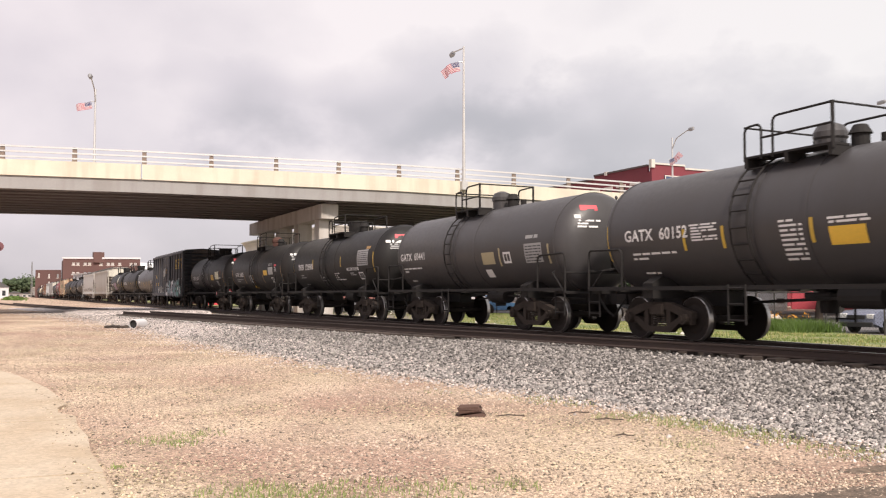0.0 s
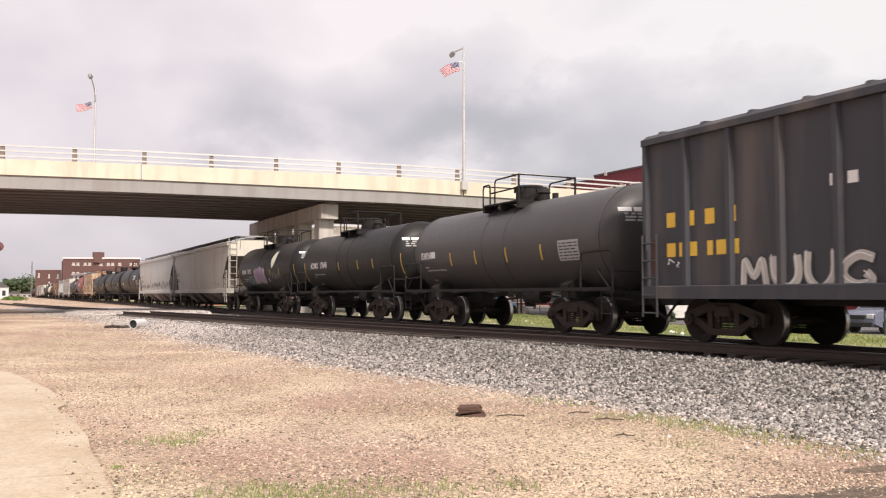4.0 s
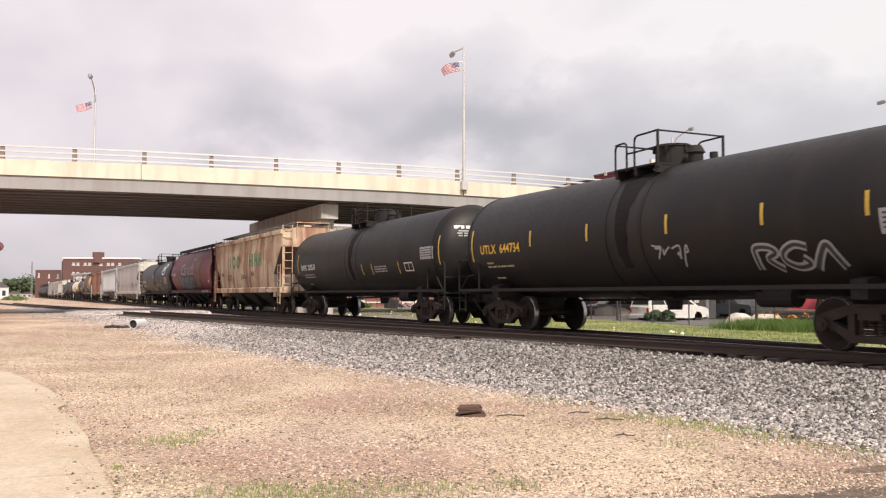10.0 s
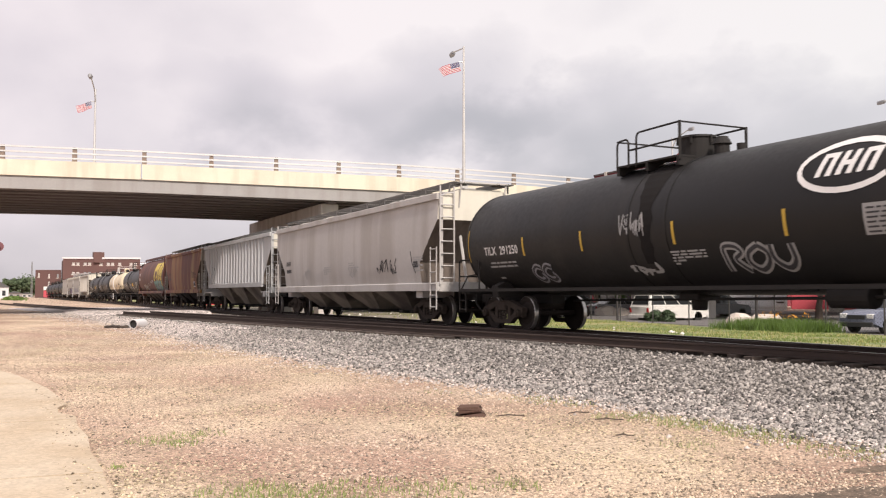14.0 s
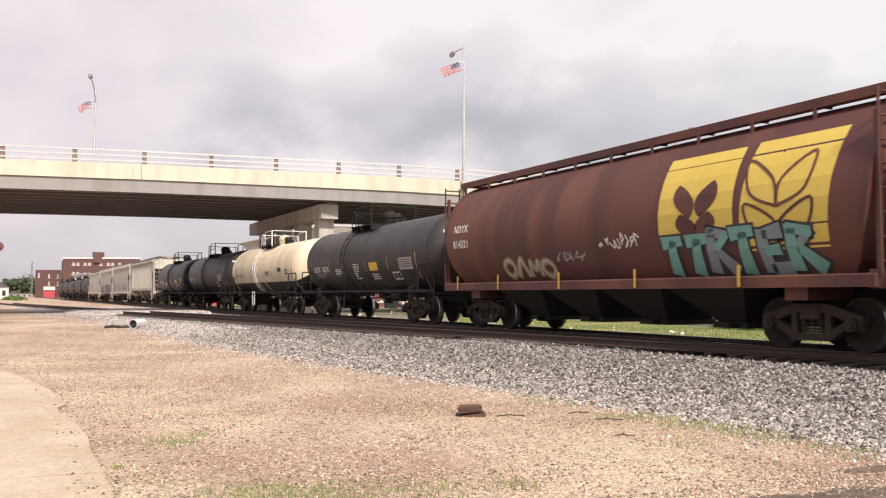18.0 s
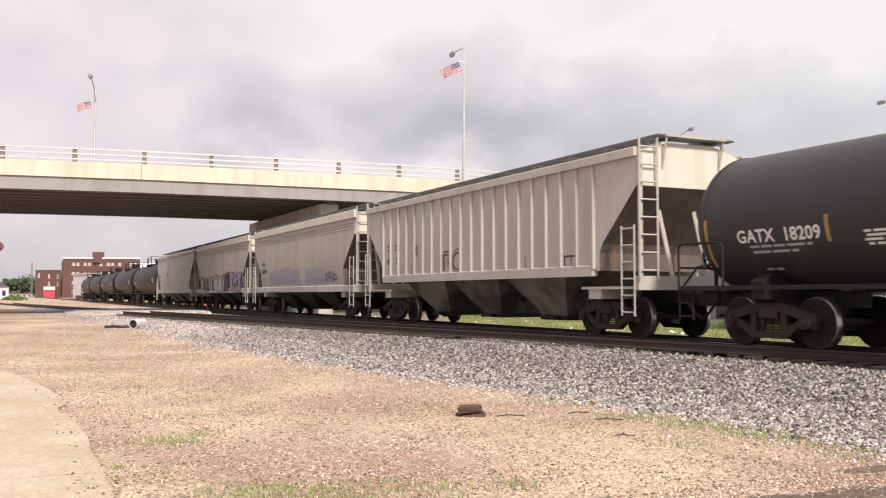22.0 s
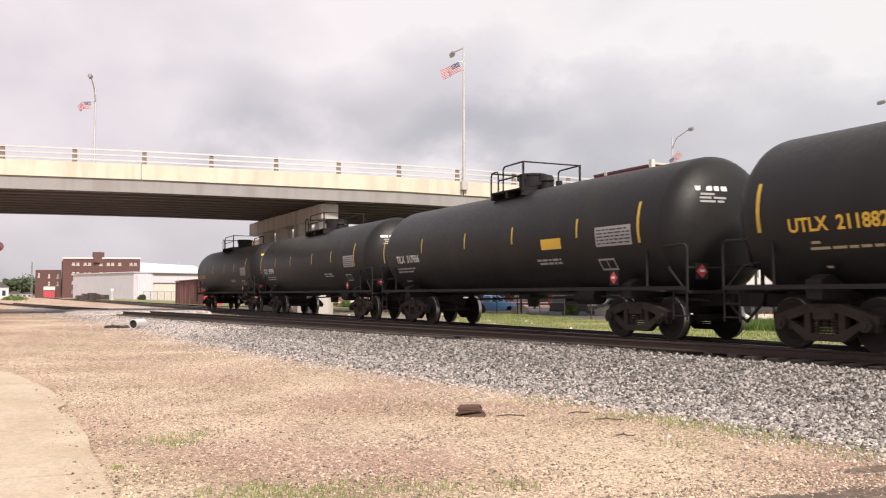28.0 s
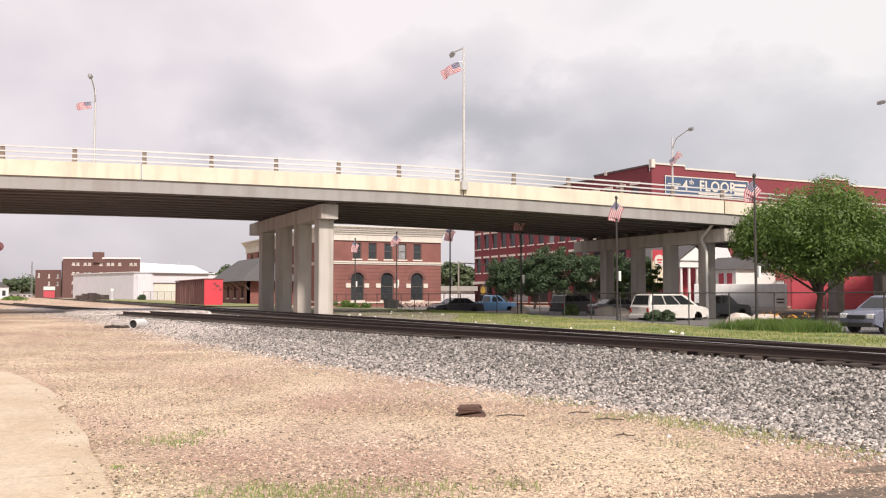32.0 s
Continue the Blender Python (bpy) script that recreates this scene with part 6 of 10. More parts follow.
cyl(bm, (0, 0, 0), (0, 0, 6.5), 0.13, 0.10, seg=10)
part("pole", bm, mat("weathered_pole_wood", (0.30, 0.28, 0.25), 0.9, var=0.2), up)
bm = B()
box(bm, -0.06, 0.06, -0.9, 0.9, 6.1, 6.22)
part("crossarm", bm, mat("weathered_pole_wood", (0.30, 0.28, 0.25)), up)
for k in (-0.95, 0.0, 0.95):
    bm = B()
    tube(bm, [(0, k, 6.25), (6, 5 + k, 5.6), (12, 10 + k, 5.3), (18, 15 + k, 5.5)], 0.025, 5)
    part("wire", bm, M_WIRE, up)
# ---- the train ----
SPEED = 17.2146
M_WHEEL = mat("wheel_steel", (0.024, 0.019, 0.017), 0.8, 0.0, var=0.2, big=3.0, fine=20.0, bump=0.1, spec=0.2)
M_TREAD = mat("worn_tread", (0.45, 0.43, 0.42), 0.32, 0.9, var=0.08, big=2.0, fine=20.0, bump=0.02)
M_TRUCK = mat("grimy_cast_steel", (0.045, 0.036, 0.031), 0.9, 0.0, var=0.3, big=3.0, fine=22.0, bump=0.25, spec=0.15)
M_UNDER = mat("black_underframe", (0.019, 0.017, 0.0165), 0.75, 0.0, var=0.25, big=2.0, fine=18.0, bump=0.1, spec=0.3)
M_GREYSTEEL = mat("galvanised_grating", (0.14, 0.135, 0.13), 0.7, 0.0, var=0.2, big=2.0, fine=30.0, bump=0.2)
M_YELLOW = mat("yellow_reflector", (0.58, 0.38, 0.05), 0.45, var=0.08)
M_WHITE = mat("white_lettering", (0.74, 0.73, 0.72), 0.6, var=0.08)
M_GREYLET = mat("grey_lettering", (0.36, 0.36, 0.36), 0.6, var=0.08)
M_BLACKLET = mat("black_lettering", (0.04, 0.04, 0.045), 0.6, var=0.1)
M_REDPL = mat("red_placard", (0.62, 0.06, 0.08), 0.5, var=0.06)
M_SPILL = mat("dried_spill", (0.0135, 0.012, 0.012), 0.85, var=0.3, big=2.0, fine=12.0, bump=0.1, spec=0.2)
M_BAY = mat("dust_caked_bay_plate", (0.20, 0.175, 0.15), 0.85, var=0.3, big=0.7, fine=9.0, bump=0.1, second=(0.06, 0.05, 0.045), mixamt=0.52, band=0.08, streak=0.5, streak_col=(0.05, 0.04, 0.035), streak_scale=1.0, scatter=True)
# base colour darkened to paint in the overhang's shade; the streaks are grime
M_SLOPE = mat("shaded_grimy_slope", (0.13, 0.105, 0.09), 0.85, var=0.3, big=1.0, fine=10.0, bump=0.1, streak=0.4)
# cream lightened to paint sunlight onto end walls and lined cars' top chords
M_ENDWALL = mat("sunlit_cream_paint", (0.64, 0.61, 0.53), 0.6, var=0.06, big=0.8, fine=9.0, bump=0.03, streak=0.15)
M_GOLD = mat("gold_lettering", (0.80, 0.50, 0.06), 0.55, var=0.1)

# wheelset and truck meshes, shared by all the cars
bm = B()
for k in (-1, 1):
    prof = [(0.0, 0.10), (0.005, 0.24), (0.03, 0.30), (0.0, 0.38), (0.0, 0.445), (0.012, 0.457), (0.11, 0.459), (0.125, 0.478), (0.15, 0.48), (0.155, 0.40), (0.13, 0.30), (0.12, 0.10)]
    lathe(bm, [(k * (0.845 - u), r) for u, r in prof], "y", seg=28)
cyl(bm, (0, -0.98, 0), (0, 0.98, 0), 0.075, seg=10)
for f in bm.faces:
    c = f.calc_center_median()
    r = math.hypot(c.x, c.z)
    if r > 0.44 and abs(c.y) > 0.735:
        f.material_index = 1
wheel_src = part("wheelset", bm, [M_WHEEL, M_TREAD], smooth=True)
bm = B()
prism(bm, [(-1.08, 0.60), (-0.86, 0.66), (-0.36, 0.80), (0.36, 0.80), (0.86, 0.66), (1.08, 0.60), (1.08, 0.47), (0.78, 0.50), (0.34, 0.645), (-0.34, 0.645), (-0.78, 0.50), (-1.08, 0.47)], -0.08, 0.08)
prism(bm, [(-0.90, 0.50), (-0.70, 0.50), (-0.27, 0.29), (0.27, 0.29), (0.70, 0.50), (0.90, 0.50), (0.40, 0.165), (-0.40, 0.165)], -0.075, 0.075)
for k in (-1, 1):
    box(bm, k * 0.36 - 0.065, k * 0.36 + 0.065, -0.07, 0.07, 0.28, 0.66)
    prism(bm, [(k * 0.89 - 0.17, 0.35), (k * 0.89 - 0.11, 0.34), (k * 0.89 - 0.09, 0.52), (k * 0.89 + 0.09, 0.52), (k * 0.89 + 0.11, 0.34), (k * 0.89 + 0.17, 0.35), (k * 0.89 + 0.15, 0.6), (k * 0.89 - 0.15, 0.6)], -0.07, 0.07)
    cyl(bm, (k * 0.89, -0.17, 0.457), (k * 0.89, 0.1, 0.457), 0.115, seg=12)
    cyl(bm, (k * 0.89, -0.2, 0.457), (k * 0.89, -0.17, 0.457), 0.06, seg=8)
for q in (-0.17, 0.0, 0.17):
    for z in range(5):
        cyl(bm, (q, 0, 0.30 + z * 0.05), (q, 0, 0.335 + z * 0.05), 0.075, seg=9)
frame_src = part("sideframe", bm, M_TRUCK)
bm = B()
bbox(bm, -0.22, 0.22, -1.12, 1.12, 0.54, 0.76, 0.03)
cyl(bm, (0, 0, 0.7), (0, 0, 0.86), 0.3, seg=16)
bolster_src = part("truck", bm, M_TRUCK)
WHEELS, TRAIN = [], []


def add_truck(car, x):
    t = twin("truck", bolster_src, car, Matrix.Translation((x, 0, 0)), "grimy cast-steel truck")
    for k in (-1, 1):
        twin("sideframe", frame_src, t, pose(0, k * 1.0, 0, 0, 0, 0 if k < 0 else 180))
        w = twin("wheelset", wheel_src, t)
        w.matrix_parent_inverse = Matrix.Translation((k * 0.89, 0, 0.457))
        WHEELS.append(w)


def add_couplers(car, half):
    for k in (-1, 1):
        bm = B()
        bbox(bm, min(k * (half - 1.0), k * (half - 0.25)), max(k * (half - 1.0), k * (half - 0.25)), -0.09, 0.09, 0.78, 0.95, 0.02)
        prism(bm, [(k * (half - 0.3), -0.16), (k * (half + 0.02), -0.2), (k * (half + 0.03), -0.05), (k * (half - 0.08), 0.0), (k * (half + 0.02), 0.14), (k * (half - 0.12), 0.2), (k * (half - 0.3), 0.14)][::k], 0.72, 1.0, axes="xy")
        tube(bm, rounded([(k * (half - 0.5), -0.35, 0.85), (k * (half - 0.25), -0.35, 0.6), (k * (half + 0.0), -0.3, 0.42)], 0.1), 0.03)
        part("coupler", bm, M_UNDER, car)


def ladder(bm, x0, x1, y, z0, z1, r=0.022, step=0.38, out=0.0):
    """Two stiles and rungs on the plane y."""
    for x in (x0, x1):
        tube(bm, [(x, y, z0), (x, y, z1)], r)
    z = z0 + 0.08
    while z < z1:
        tube(bm, [(x0, y, z), (x1, y, z)], r * 0.85)
        z += step


# ---- marks on the cars' sides: surf(u, v) gives a place and an outward way ----
def tank_surf(R, zc):
    def surf(u, z, lift=0.006):
        q = max(-0.98, min(0.98, (z - zc) / R))
        a = math.asin(q)
        return (u, -(R + lift) * math.cos(a), zc + (R + lift) * math.sin(a))
    return surf


def prof_surf(prof):
    """prof: (half width, z) upwards."""
    tab = [(z, w) for w, z in prof]

    def surf(u, z, lift=0.008):
        return (u, -(lerp_table(tab, z) + lift), z)
    return surf


def slid(surf, d):
    """The same side with its marks moved d metres towards the front."""
    return lambda u, z, lift=0.008: surf(u + d, z, lift)


def mark_text(car, surf, word, x, z, size, material, name="lettering", spacing=1.05, bold=0.012, label="", stretch=1.0):
    vs, fs = text_mesh(word, size, spacing, bold * size * 2)
    bm = B()
    vv = [bm.verts.new((x + a * stretch, z + b, 0)) for a, b, _ in vs]
    for f in fs:
        try:
            bm.faces.new([vv[i] for i in f])
        except ValueError:
            pass
    if size > 0.6:
        bend_over(bm, surf, 0.010)
    else:
        for v in bm.verts:
            v.co = surf(v.co.x, v.co.y)
    return part(name, bm, material, car, label)


def bend_over(bm, surf, lift):
    """Cut a flat drawing (u, z) into narrow levels and lay it on a curved side."""
    z = 1.0
    while z < 4.2:
        bmesh.ops.bisect_plane(bm, geom=bm.verts[:] + bm.edges[:] + bm.faces[:], plane_co=(0, z, 0), plane_no=(0, 1, 0))
        z += 0.1
    for v in bm.verts:
        v.co = surf(v.co.x, v.co.y, lift)


def mark_panel(car, surf, x0, x1, z0, z1, material, name="stencil", lift=0.006, k=5, bm=None, slant=0.0):
    own = bm is None
    bm = bm or B()
    for i in range(k):
        za, zb = z0 + (z1 - z0) * i / k, z0 + (z1 - z0) * (i + 1) / k
        sa, sb = slant * (za - z0), slant * (zb - z0)
        quad(bm, surf(x0 + sa, za, lift), surf(x1 + sa, za, lift), surf(x1 + sb, zb, lift), surf(x0 + sb, zb, lift))
    return part(name, bm, material, car) if own else None


def mark_bars(car, surf, x0, x1, z_top, rows, h, material, seed=1, name="stencil", pitch=1.7):
    """Lines of unreadable small print as bars."""
    r = random.Random(seed)
    bm = B()
    for i in range(rows):
        x, z = x0 + r.uniform(0, 0.1) * (x1 - x0), z_top - i * h * pitch
        while x < x1 - 0.05:
            w = min(r.uniform(0.10, 0.42), x1 - x)
            mark_panel(car, surf, x, x + w, z - h, z, material, k=1, bm=bm)
            x += w + 0.05
            if r.random() < 0.15:
                break
    return part(name, bm, material, car)


def mark_letters_as_bars(car, surf, x, z, n, w, h, material, name="emblem", gap=0.35, slant=0.0):
    """A company's mark: one plain block for each letter."""
    bm = B()
    for i in range(n):
        a = x + i * w * (1 + gap)
        mark_panel(car, surf, a, a + w * 0.34, z, z + h, material, k=3, bm=bm, slant=slant)
        mark_panel(car, surf, a + w * 0.66, a + w, z, z + h, material, k=3, bm=bm, slant=slant)
        o = h * (0.38 if i % 2 else 0.8)
        mark_panel(car, surf, a + w * 0.30 + slant * o, a + w * 0.70 + slant * o, z + o, z + min(h, o + h * 0.2), material, lift=0.0075, k=1, bm=bm, slant=slant)
    return part(name, bm, material, car)


def ribbon(bm, surf, pts, width, lift):
    """A painted stroke along points (u, z)."""
    pts = [Vector(p) for p in pts]
    vs = []
    for i, p in enumerate(pts):
        d = (pts[min(i + 1, len(pts) - 1)] - pts[max(i - 1, 0)]).normalized()
        nrm = Vector((-d.y, d.x)) * width / 2
        vs.append([bm.verts.new(surf(*(p + nrm * k), lift)) for k in ((1, 0.33, -0.33, -1) if width > 0.1 else (1, -1))])
    for r0, r1 in zip(vs, vs[1:]):
        for a, b, c, d in zip(r0, r0[1:], r1, r1[1:]):
            bm.faces.new((a, b, d, c))


def curve_pts(pts, k=5):
    """A smooth line through points."""
    P = [Vector(pts[0])] + [Vector(p) for p in pts] + [Vector(pts[-1])]
    out = []
    for a, b, c, d in zip(P, P[1:], P[2:], P[3:]):
        for i in range(k):
            t = i / k
            out.append(0.5 * ((2 * b) + (c - a) * t + (2 * a - 5 * b + 4 * c - d) * t * t + (3 * b - a - 3 * c + d) * t ** 3))
    return out + [P[-1]]


GLYPHS = [
    [(0.85, 0.8), (0.5, 0.98), (0.15, 0.78), (0.5, 0.52), (0.88, 0.28), (0.5, 0.03), (0.12, 0.2)],
    [(0.08, 0.02), (0.28, 0.55), (0.5, 0.97), (0.72, 0.55), (0.92, 0.02)],
    [(0.15, 0.02), (0.15, 0.5), (0.2, 0.95), (0.65, 0.95), (0.85, 0.72), (0.55, 0.5), (0.7, 0.25), (0.92, 0.03)],
    [(0.5, 0.97), (0.14, 0.7), (0.14, 0.3), (0.5, 0.03), (0.86, 0.3), (0.86, 0.7), (0.5, 0.97)],
    [(0.1, 0.03), (0.14, 0.5), (0.22, 0.95), (0.5, 0.45), (0.78, 0.95), (0.86, 0.5), (0.9, 0.03)],
    [(0.12, 0.96), (0.14, 0.35), (0.5, 0.03), (0.86, 0.35), (0.88, 0.96)],
    [(0.88, 0.85), (0.5, 0.98), (0.14, 0.7), (0.14, 0.3), (0.5, 0.03), (0.88, 0.16), (0.7, 0.42)],
]


def graffiti(car, surf, x0, x1, z0, z1, fill, edge, n, seed, fat=0.16, glow=None):
    """Fat abstract rounded forms: an outline layer, a fill layer, a thin highlight layer."""
    r = random.Random(seed)
    layers = {"edge": B(), "fill": B()}
    thin = B() if glow else None
    n = max(2, int(n * 0.62))
    w = (x1 - x0) / n
    lift = 0.009
    m = fat * 0.5
    for i in range(n):
        g = r.choice(GLYPHS)
        a, b = x0 + i * w - 0.08 * w, x0 + (i + 1) * w + 0.08 * w
        lo, hi = z0 + r.uniform(0, 0.1) * (z1 - z0), z1 - r.uniform(0, 0.15) * (z1 - z0)
        lean = r.uniform(-0.12, 0.2)
        p = [(a + m + (b - a - 2 * m) * u + lean * (v - 0.5) * w, lo + m + (hi - lo - 2 * m) * v) for u, v in g]
        c = curve_pts(p, 6)
        f = fat * r.uniform(0.85, 1.15)
        ribbon(layers["edge"], surf, c, f + 0.09, lift)
        ribbon(layers["fill"], surf, c, f, lift + 0.012)
        if thin is not None:
            ribbon(thin, surf, [q + Vector((-f * 0.2, f * 0.2)) for q in c], f * 0.14, lift + 0.022)
        lift += 0.0006
    g = part("graffiti", layers["edge"], edge, car, "spray-painted graffiti")
    part("fill", layers["fill"], fill, g)
    if thin is not None:
        part("highlight", thin, glow, g)
    return g


BLOCKS = [      # strokes of blocky letters: from, to, widths at both ends
    [((0.8, 0.9), (0.15, 0.75), 1.1, 0.8), ((0.15, 0.85), (0.3, 0.5), 0.8, 0.9), ((0.2, 0.55), (0.85, 0.42), 0.9, 1.0), ((0.85, 0.5), (0.7, 0.08), 1.0, 0.8), ((0.8, 0.12), (0.0, 0.1), 0.9, 1.4)],
    [((0.05, -0.05), (0.42, 1.05), 1.5, 0.7), ((0.42, 1.0), (0.9, -0.05), 0.9, 1.4), ((0.2, 0.32), (0.8, 0.38), 0.6, 0.6)],
    [((0.1, -0.05), (0.12, 1.0), 1.3, 1.0), ((0.0, 0.92), (0.8, 0.8), 0.9, 0.8), ((0.75, 0.85), (0.3, 0.5), 0.8, 0.7), ((0.3, 0.5), (0.95, -0.05), 0.8, 1.5)],
    [((0.1, 0.0), (0.2, 1.05), 1.4, 0.8), ((0.2, 0.95), (0.75, 0.05), 0.8, 0.8), ((0.75, 0.0), (0.88, 1.1), 0.8, 1.5)],
    [((0.05, 0.9), (0.95, 0.95), 1.2, 0.9), ((0.55, 0.95), (0.4, -0.05), 0.9, 1.5)],
    [((0.15, 0.0), (0.2, 1.0), 1.2, 1.2), ((0.2, 0.88), (0.9, 0.95), 0.8, 1.3), ((0.2, 0.5), (0.75, 0.52), 0.7, 0.9), ((0.2, 0.1), (0.95, 0.05), 0.9, 1.4)],
]


def block_graffiti(car, surf, x0, x1, z0, z1, fills, edge, n, seed, fat=0.2, cloud=None, rim=0.045):
    """Interlocking flared letter blocks with outlines over a sprayed cloud; no readable word."""
    r = random.Random(seed)
    w = (x1 - x0) / n
    inner, outer = [B() for _ in fills], B()

    def stroke(bm, p, q, a, b, grow, level):
        p, q = Vector(p), Vector(q)
        d = (q - p).normalized()
        s = Vector((-d.y, d.x))
        p, q = p - d * grow, q + d * grow
        c = [p + s * (a / 2 + grow), p - s * (a / 2 + grow), q - s * (b / 2 + grow), q + s * (b / 2 + grow)]
        bm.faces.new([bm.verts.new((v.x, v.y, level)) for v in c])

    for i in range(n):
        lean, rise, tall = r.uniform(-0.1, 0.22), r.uniform(-0.06, 0.08), r.uniform(0.88, 1.08)
        put = lambda u, v: (x0 + (i + u) * w + lean * v * w, z0 + (z1 - z0) * (v * tall + rise))
        k = r.randrange(len(fills))
        for j, (p, q, a, b) in enumerate(r.choice(BLOCKS)):
            stroke(outer, put(*p), put(*q), a * fat, b * fat, rim, 0.0)
            stroke(inner[(k + (j % 3 == 2)) % len(fills)], put(*p), put(*q), a * fat, b * fat, 0.0, 0.0)
    g = None
    if cloud:
        bm = B()
        for i in range(n * 7):
            c = Vector((r.uniform(x0 - 0.05, x1 + 0.05), r.uniform(z0 + 0.1, z1 - 0.02)))
            rad = r.uniform(0.10, 0.24)
            bm.faces.new([bm.verts.new((c.x + rad * math.cos(t * 0.628) * r.uniform(0.85, 1.2), c.y + rad * math.sin(t * 0.628) * r.uniform(0.8, 1.1), 0)) for t in range(10)])
        bend_over(bm, surf, 0.008)
        g = part("graffiti", bm, cloud, car, "spray-painted graffiti")
    bend_over(outer, surf, 0.014)
    g2 = part("outline" if g else "graffiti", outer, edge, g or car, "spray-painted graffiti" if not g else "")
    for k, (bm, m_) in enumerate(zip(inner, fills)):
        bend_over(bm, surf, 0.020 + 0.004 * k)
        part("fill", bm, m_, g or g2)


def scribble(car, surf, x0, x1, z0, z1, material, n, seed, width=0.04):
    """Thin scrawled tags."""
    r = random.Random(seed)
    bm = B()
    lift = 0.009
    for i in range(n):
        cx = x0 + (x1 - x0) * (i + 0.5) / n
        w = (x1 - x0) / n
        p = [(cx + r.uniform(-0.6, 0.6) * w, r.uniform(z0, z1)) for _ in range(5)]
        ribbon(bm, surf, curve_pts(p), width, lift)
        lift += 0.0006
    return part("graffiti", bm, material, car, "thin scrawled graffiti")


def tank_car(N0, N1, label, R, top, body, group="tank cars in the train", belly=None, bands=True, platform="long", dome=True, rail_mat=None, side_steps=False, dome_mat=None, plat=None):
    """A tank car between the train's marks N0 and N1 (seconds of travel). Returns the car and its side surface."""
    L = (N1 - N0) * SPEED
    half = L / 2
    rail_mat = rail_mat or M_UNDER
    car = thing("tank_car", label, "tank car", group)
    TRAIN.append((car, 6.32 - SPEED * (N0 + N1) / 2))
    zc = top - R
    e = half - 0.62
    h = R * 0.42
    prof = [(-e, 0.02), (-e + h * 0.05, R * 0.38), (-e + h * 0.2, R * 0.68), (-e + h * 0.5, R * 0.9), (-e + h * 0.8, R * 0.985), (-e + h, R)]
    prof = prof + [(0.0, R)] + [(-u, r) for u, r in prof[::-1]]
    bm = B()
    lathe(bm, prof, "x", (0, 0, zc), 48)
    if belly is not None:
        for f in bm.faces:
            c = f.calc_center_median()
            if (c.z - zc) < -0.47 * math.hypot(c.y, c.z - zc):
                f.material_index = 1
    part("tank", bm, [body, belly] if belly else body, car, smooth=True)
    # welded seams and the middle band
    for x in ([-0.62, 0.62, -e + h, e - h] if bands else []):
        bm = B()
        w = 0.05 if bands and abs(x) < 1 else 0.025
        lathe(bm, [(x - w, R - 0.01), (x - w, R + 0.012), (x + w, R + 0.012), (x + w, R - 0.01)], "x", (0, 0, zc), 48)
        part("band", bm, body, car, smooth=True)
    if R > 1.4 and bands:      # old spill down from the manway
        sf_, rr_ = tank_surf(R, zc), random.Random(int(N0 * 100))
        bm = B()
        lo, hi = zc - R * 0.55, zc + R * 0.96
        xs0, xs1 = [], []
        for i in range(15):
            z = lo + (hi - lo) * i / 14
            w = 0.16 + 0.30 * (i / 14) ** 2
            xs0.append(bm.verts.new(sf_(-w + rr_.uniform(-0.05, 0.05), z, 0.005)))
            xs1.append(bm.verts.new(sf_(w + rr_.uniform(-0.05, 0.05), z, 0.005)))
        for i in range(14):
            bm.faces.new((xs0[i], xs1[i], xs1[i + 1], xs0[i + 1]))
        part("spill_stain", bm, M_SPILL, car, "dark matt spill below the manway")
    bx = half - 2.55
    for k in (-1, 1):
        add_truck(car, k * bx)
        bm = B()      # draft sill and cradle
        bbox(bm, min(k * (bx - 1.2), k * (half - 0.45)), max(k * (bx - 1.2), k * (half - 0.45)), -0.22, 0.22, 0.72, 1.08, 0.02)
        prism(bm, [(-1.3, 0.88), (1.3, 0.88), (1.32, 1.2), (1.05, max(1.25, zc - R * 0.75)), (0, zc - R * 0.9), (-1.05, max(1.25, zc - R * 0.75)), (-1.32, 1.2)], k * bx - 0.16, k * bx + 0.16, axes="yz")
        box(bm, min(k * (half - 0.95), k * (half - 0.5)), max(k * (half - 0.95), k * (half - 0.5)), -1.35, 1.35, 0.98, 1.05)
        part("cradle", bm, M_UNDER, car)
        bm = B()      # end platform handrails
        xo, xi = k * (half - 0.5), k * (half - 1.75)
        for y in (-1.38, 1.38):
            tube(bm, rounded([(xi, y, 1.05), (xi, y, 1.95), (xo, y, 1.98), (xo, y, 1.0)], 0.14), 0.026)
            tube(bm, [(xo, y, 1.0), (xo - k * 0.55, y, 1.5), (xo - k * 0.75, y * 0.86, 1.55)], 0.022)
            ladder(bm, xo - k * 0.42, xo - k * 0.02, y, 0.45, 1.05, 0.02, 0.26)
        tube(bm, rounded([(xo, -1.38, 1.5), (xo, 1.38, 1.5)], 0.1), 0.022)
        part("handrail", bm, M_UNDER, car)
    add_couplers(car, half)
    for y in (-1.40, 1.40):
        bm = B()
        box(bm, -half + 0.55, half - 0.55, y - 0.03, y + 0.03, 1.05, 1.13)
        for i in range(5):
            x = -half + 1.6 + i * (L - 3.2) / 4
            box(bm, x - 0.04, x + 0.04, min(y, y * 0.55), max(y, y * 0.55), 1.02, 1.07)
        part("side_rail", bm, M_UNDER, car)
    bm = B()      # belly: outlet valve, brake cylinder and reservoir, rigging
    cyl(bm, (0, 0, zc - R + 0.02), (0, 0, 0.62), 0.2, 0.16, seg=14)
    bbox(bm, -0.32, 0.32, -0.32, 0.32, 0.86, 1.0, 0.03)
    part("outlet_valve", bm, M_UNDER, car)
    bm = B()
    cyl(bm, (bx - 2.6, -0.75, 0.92), (bx - 1.75, -0.75, 0.92), 0.2, seg=14)
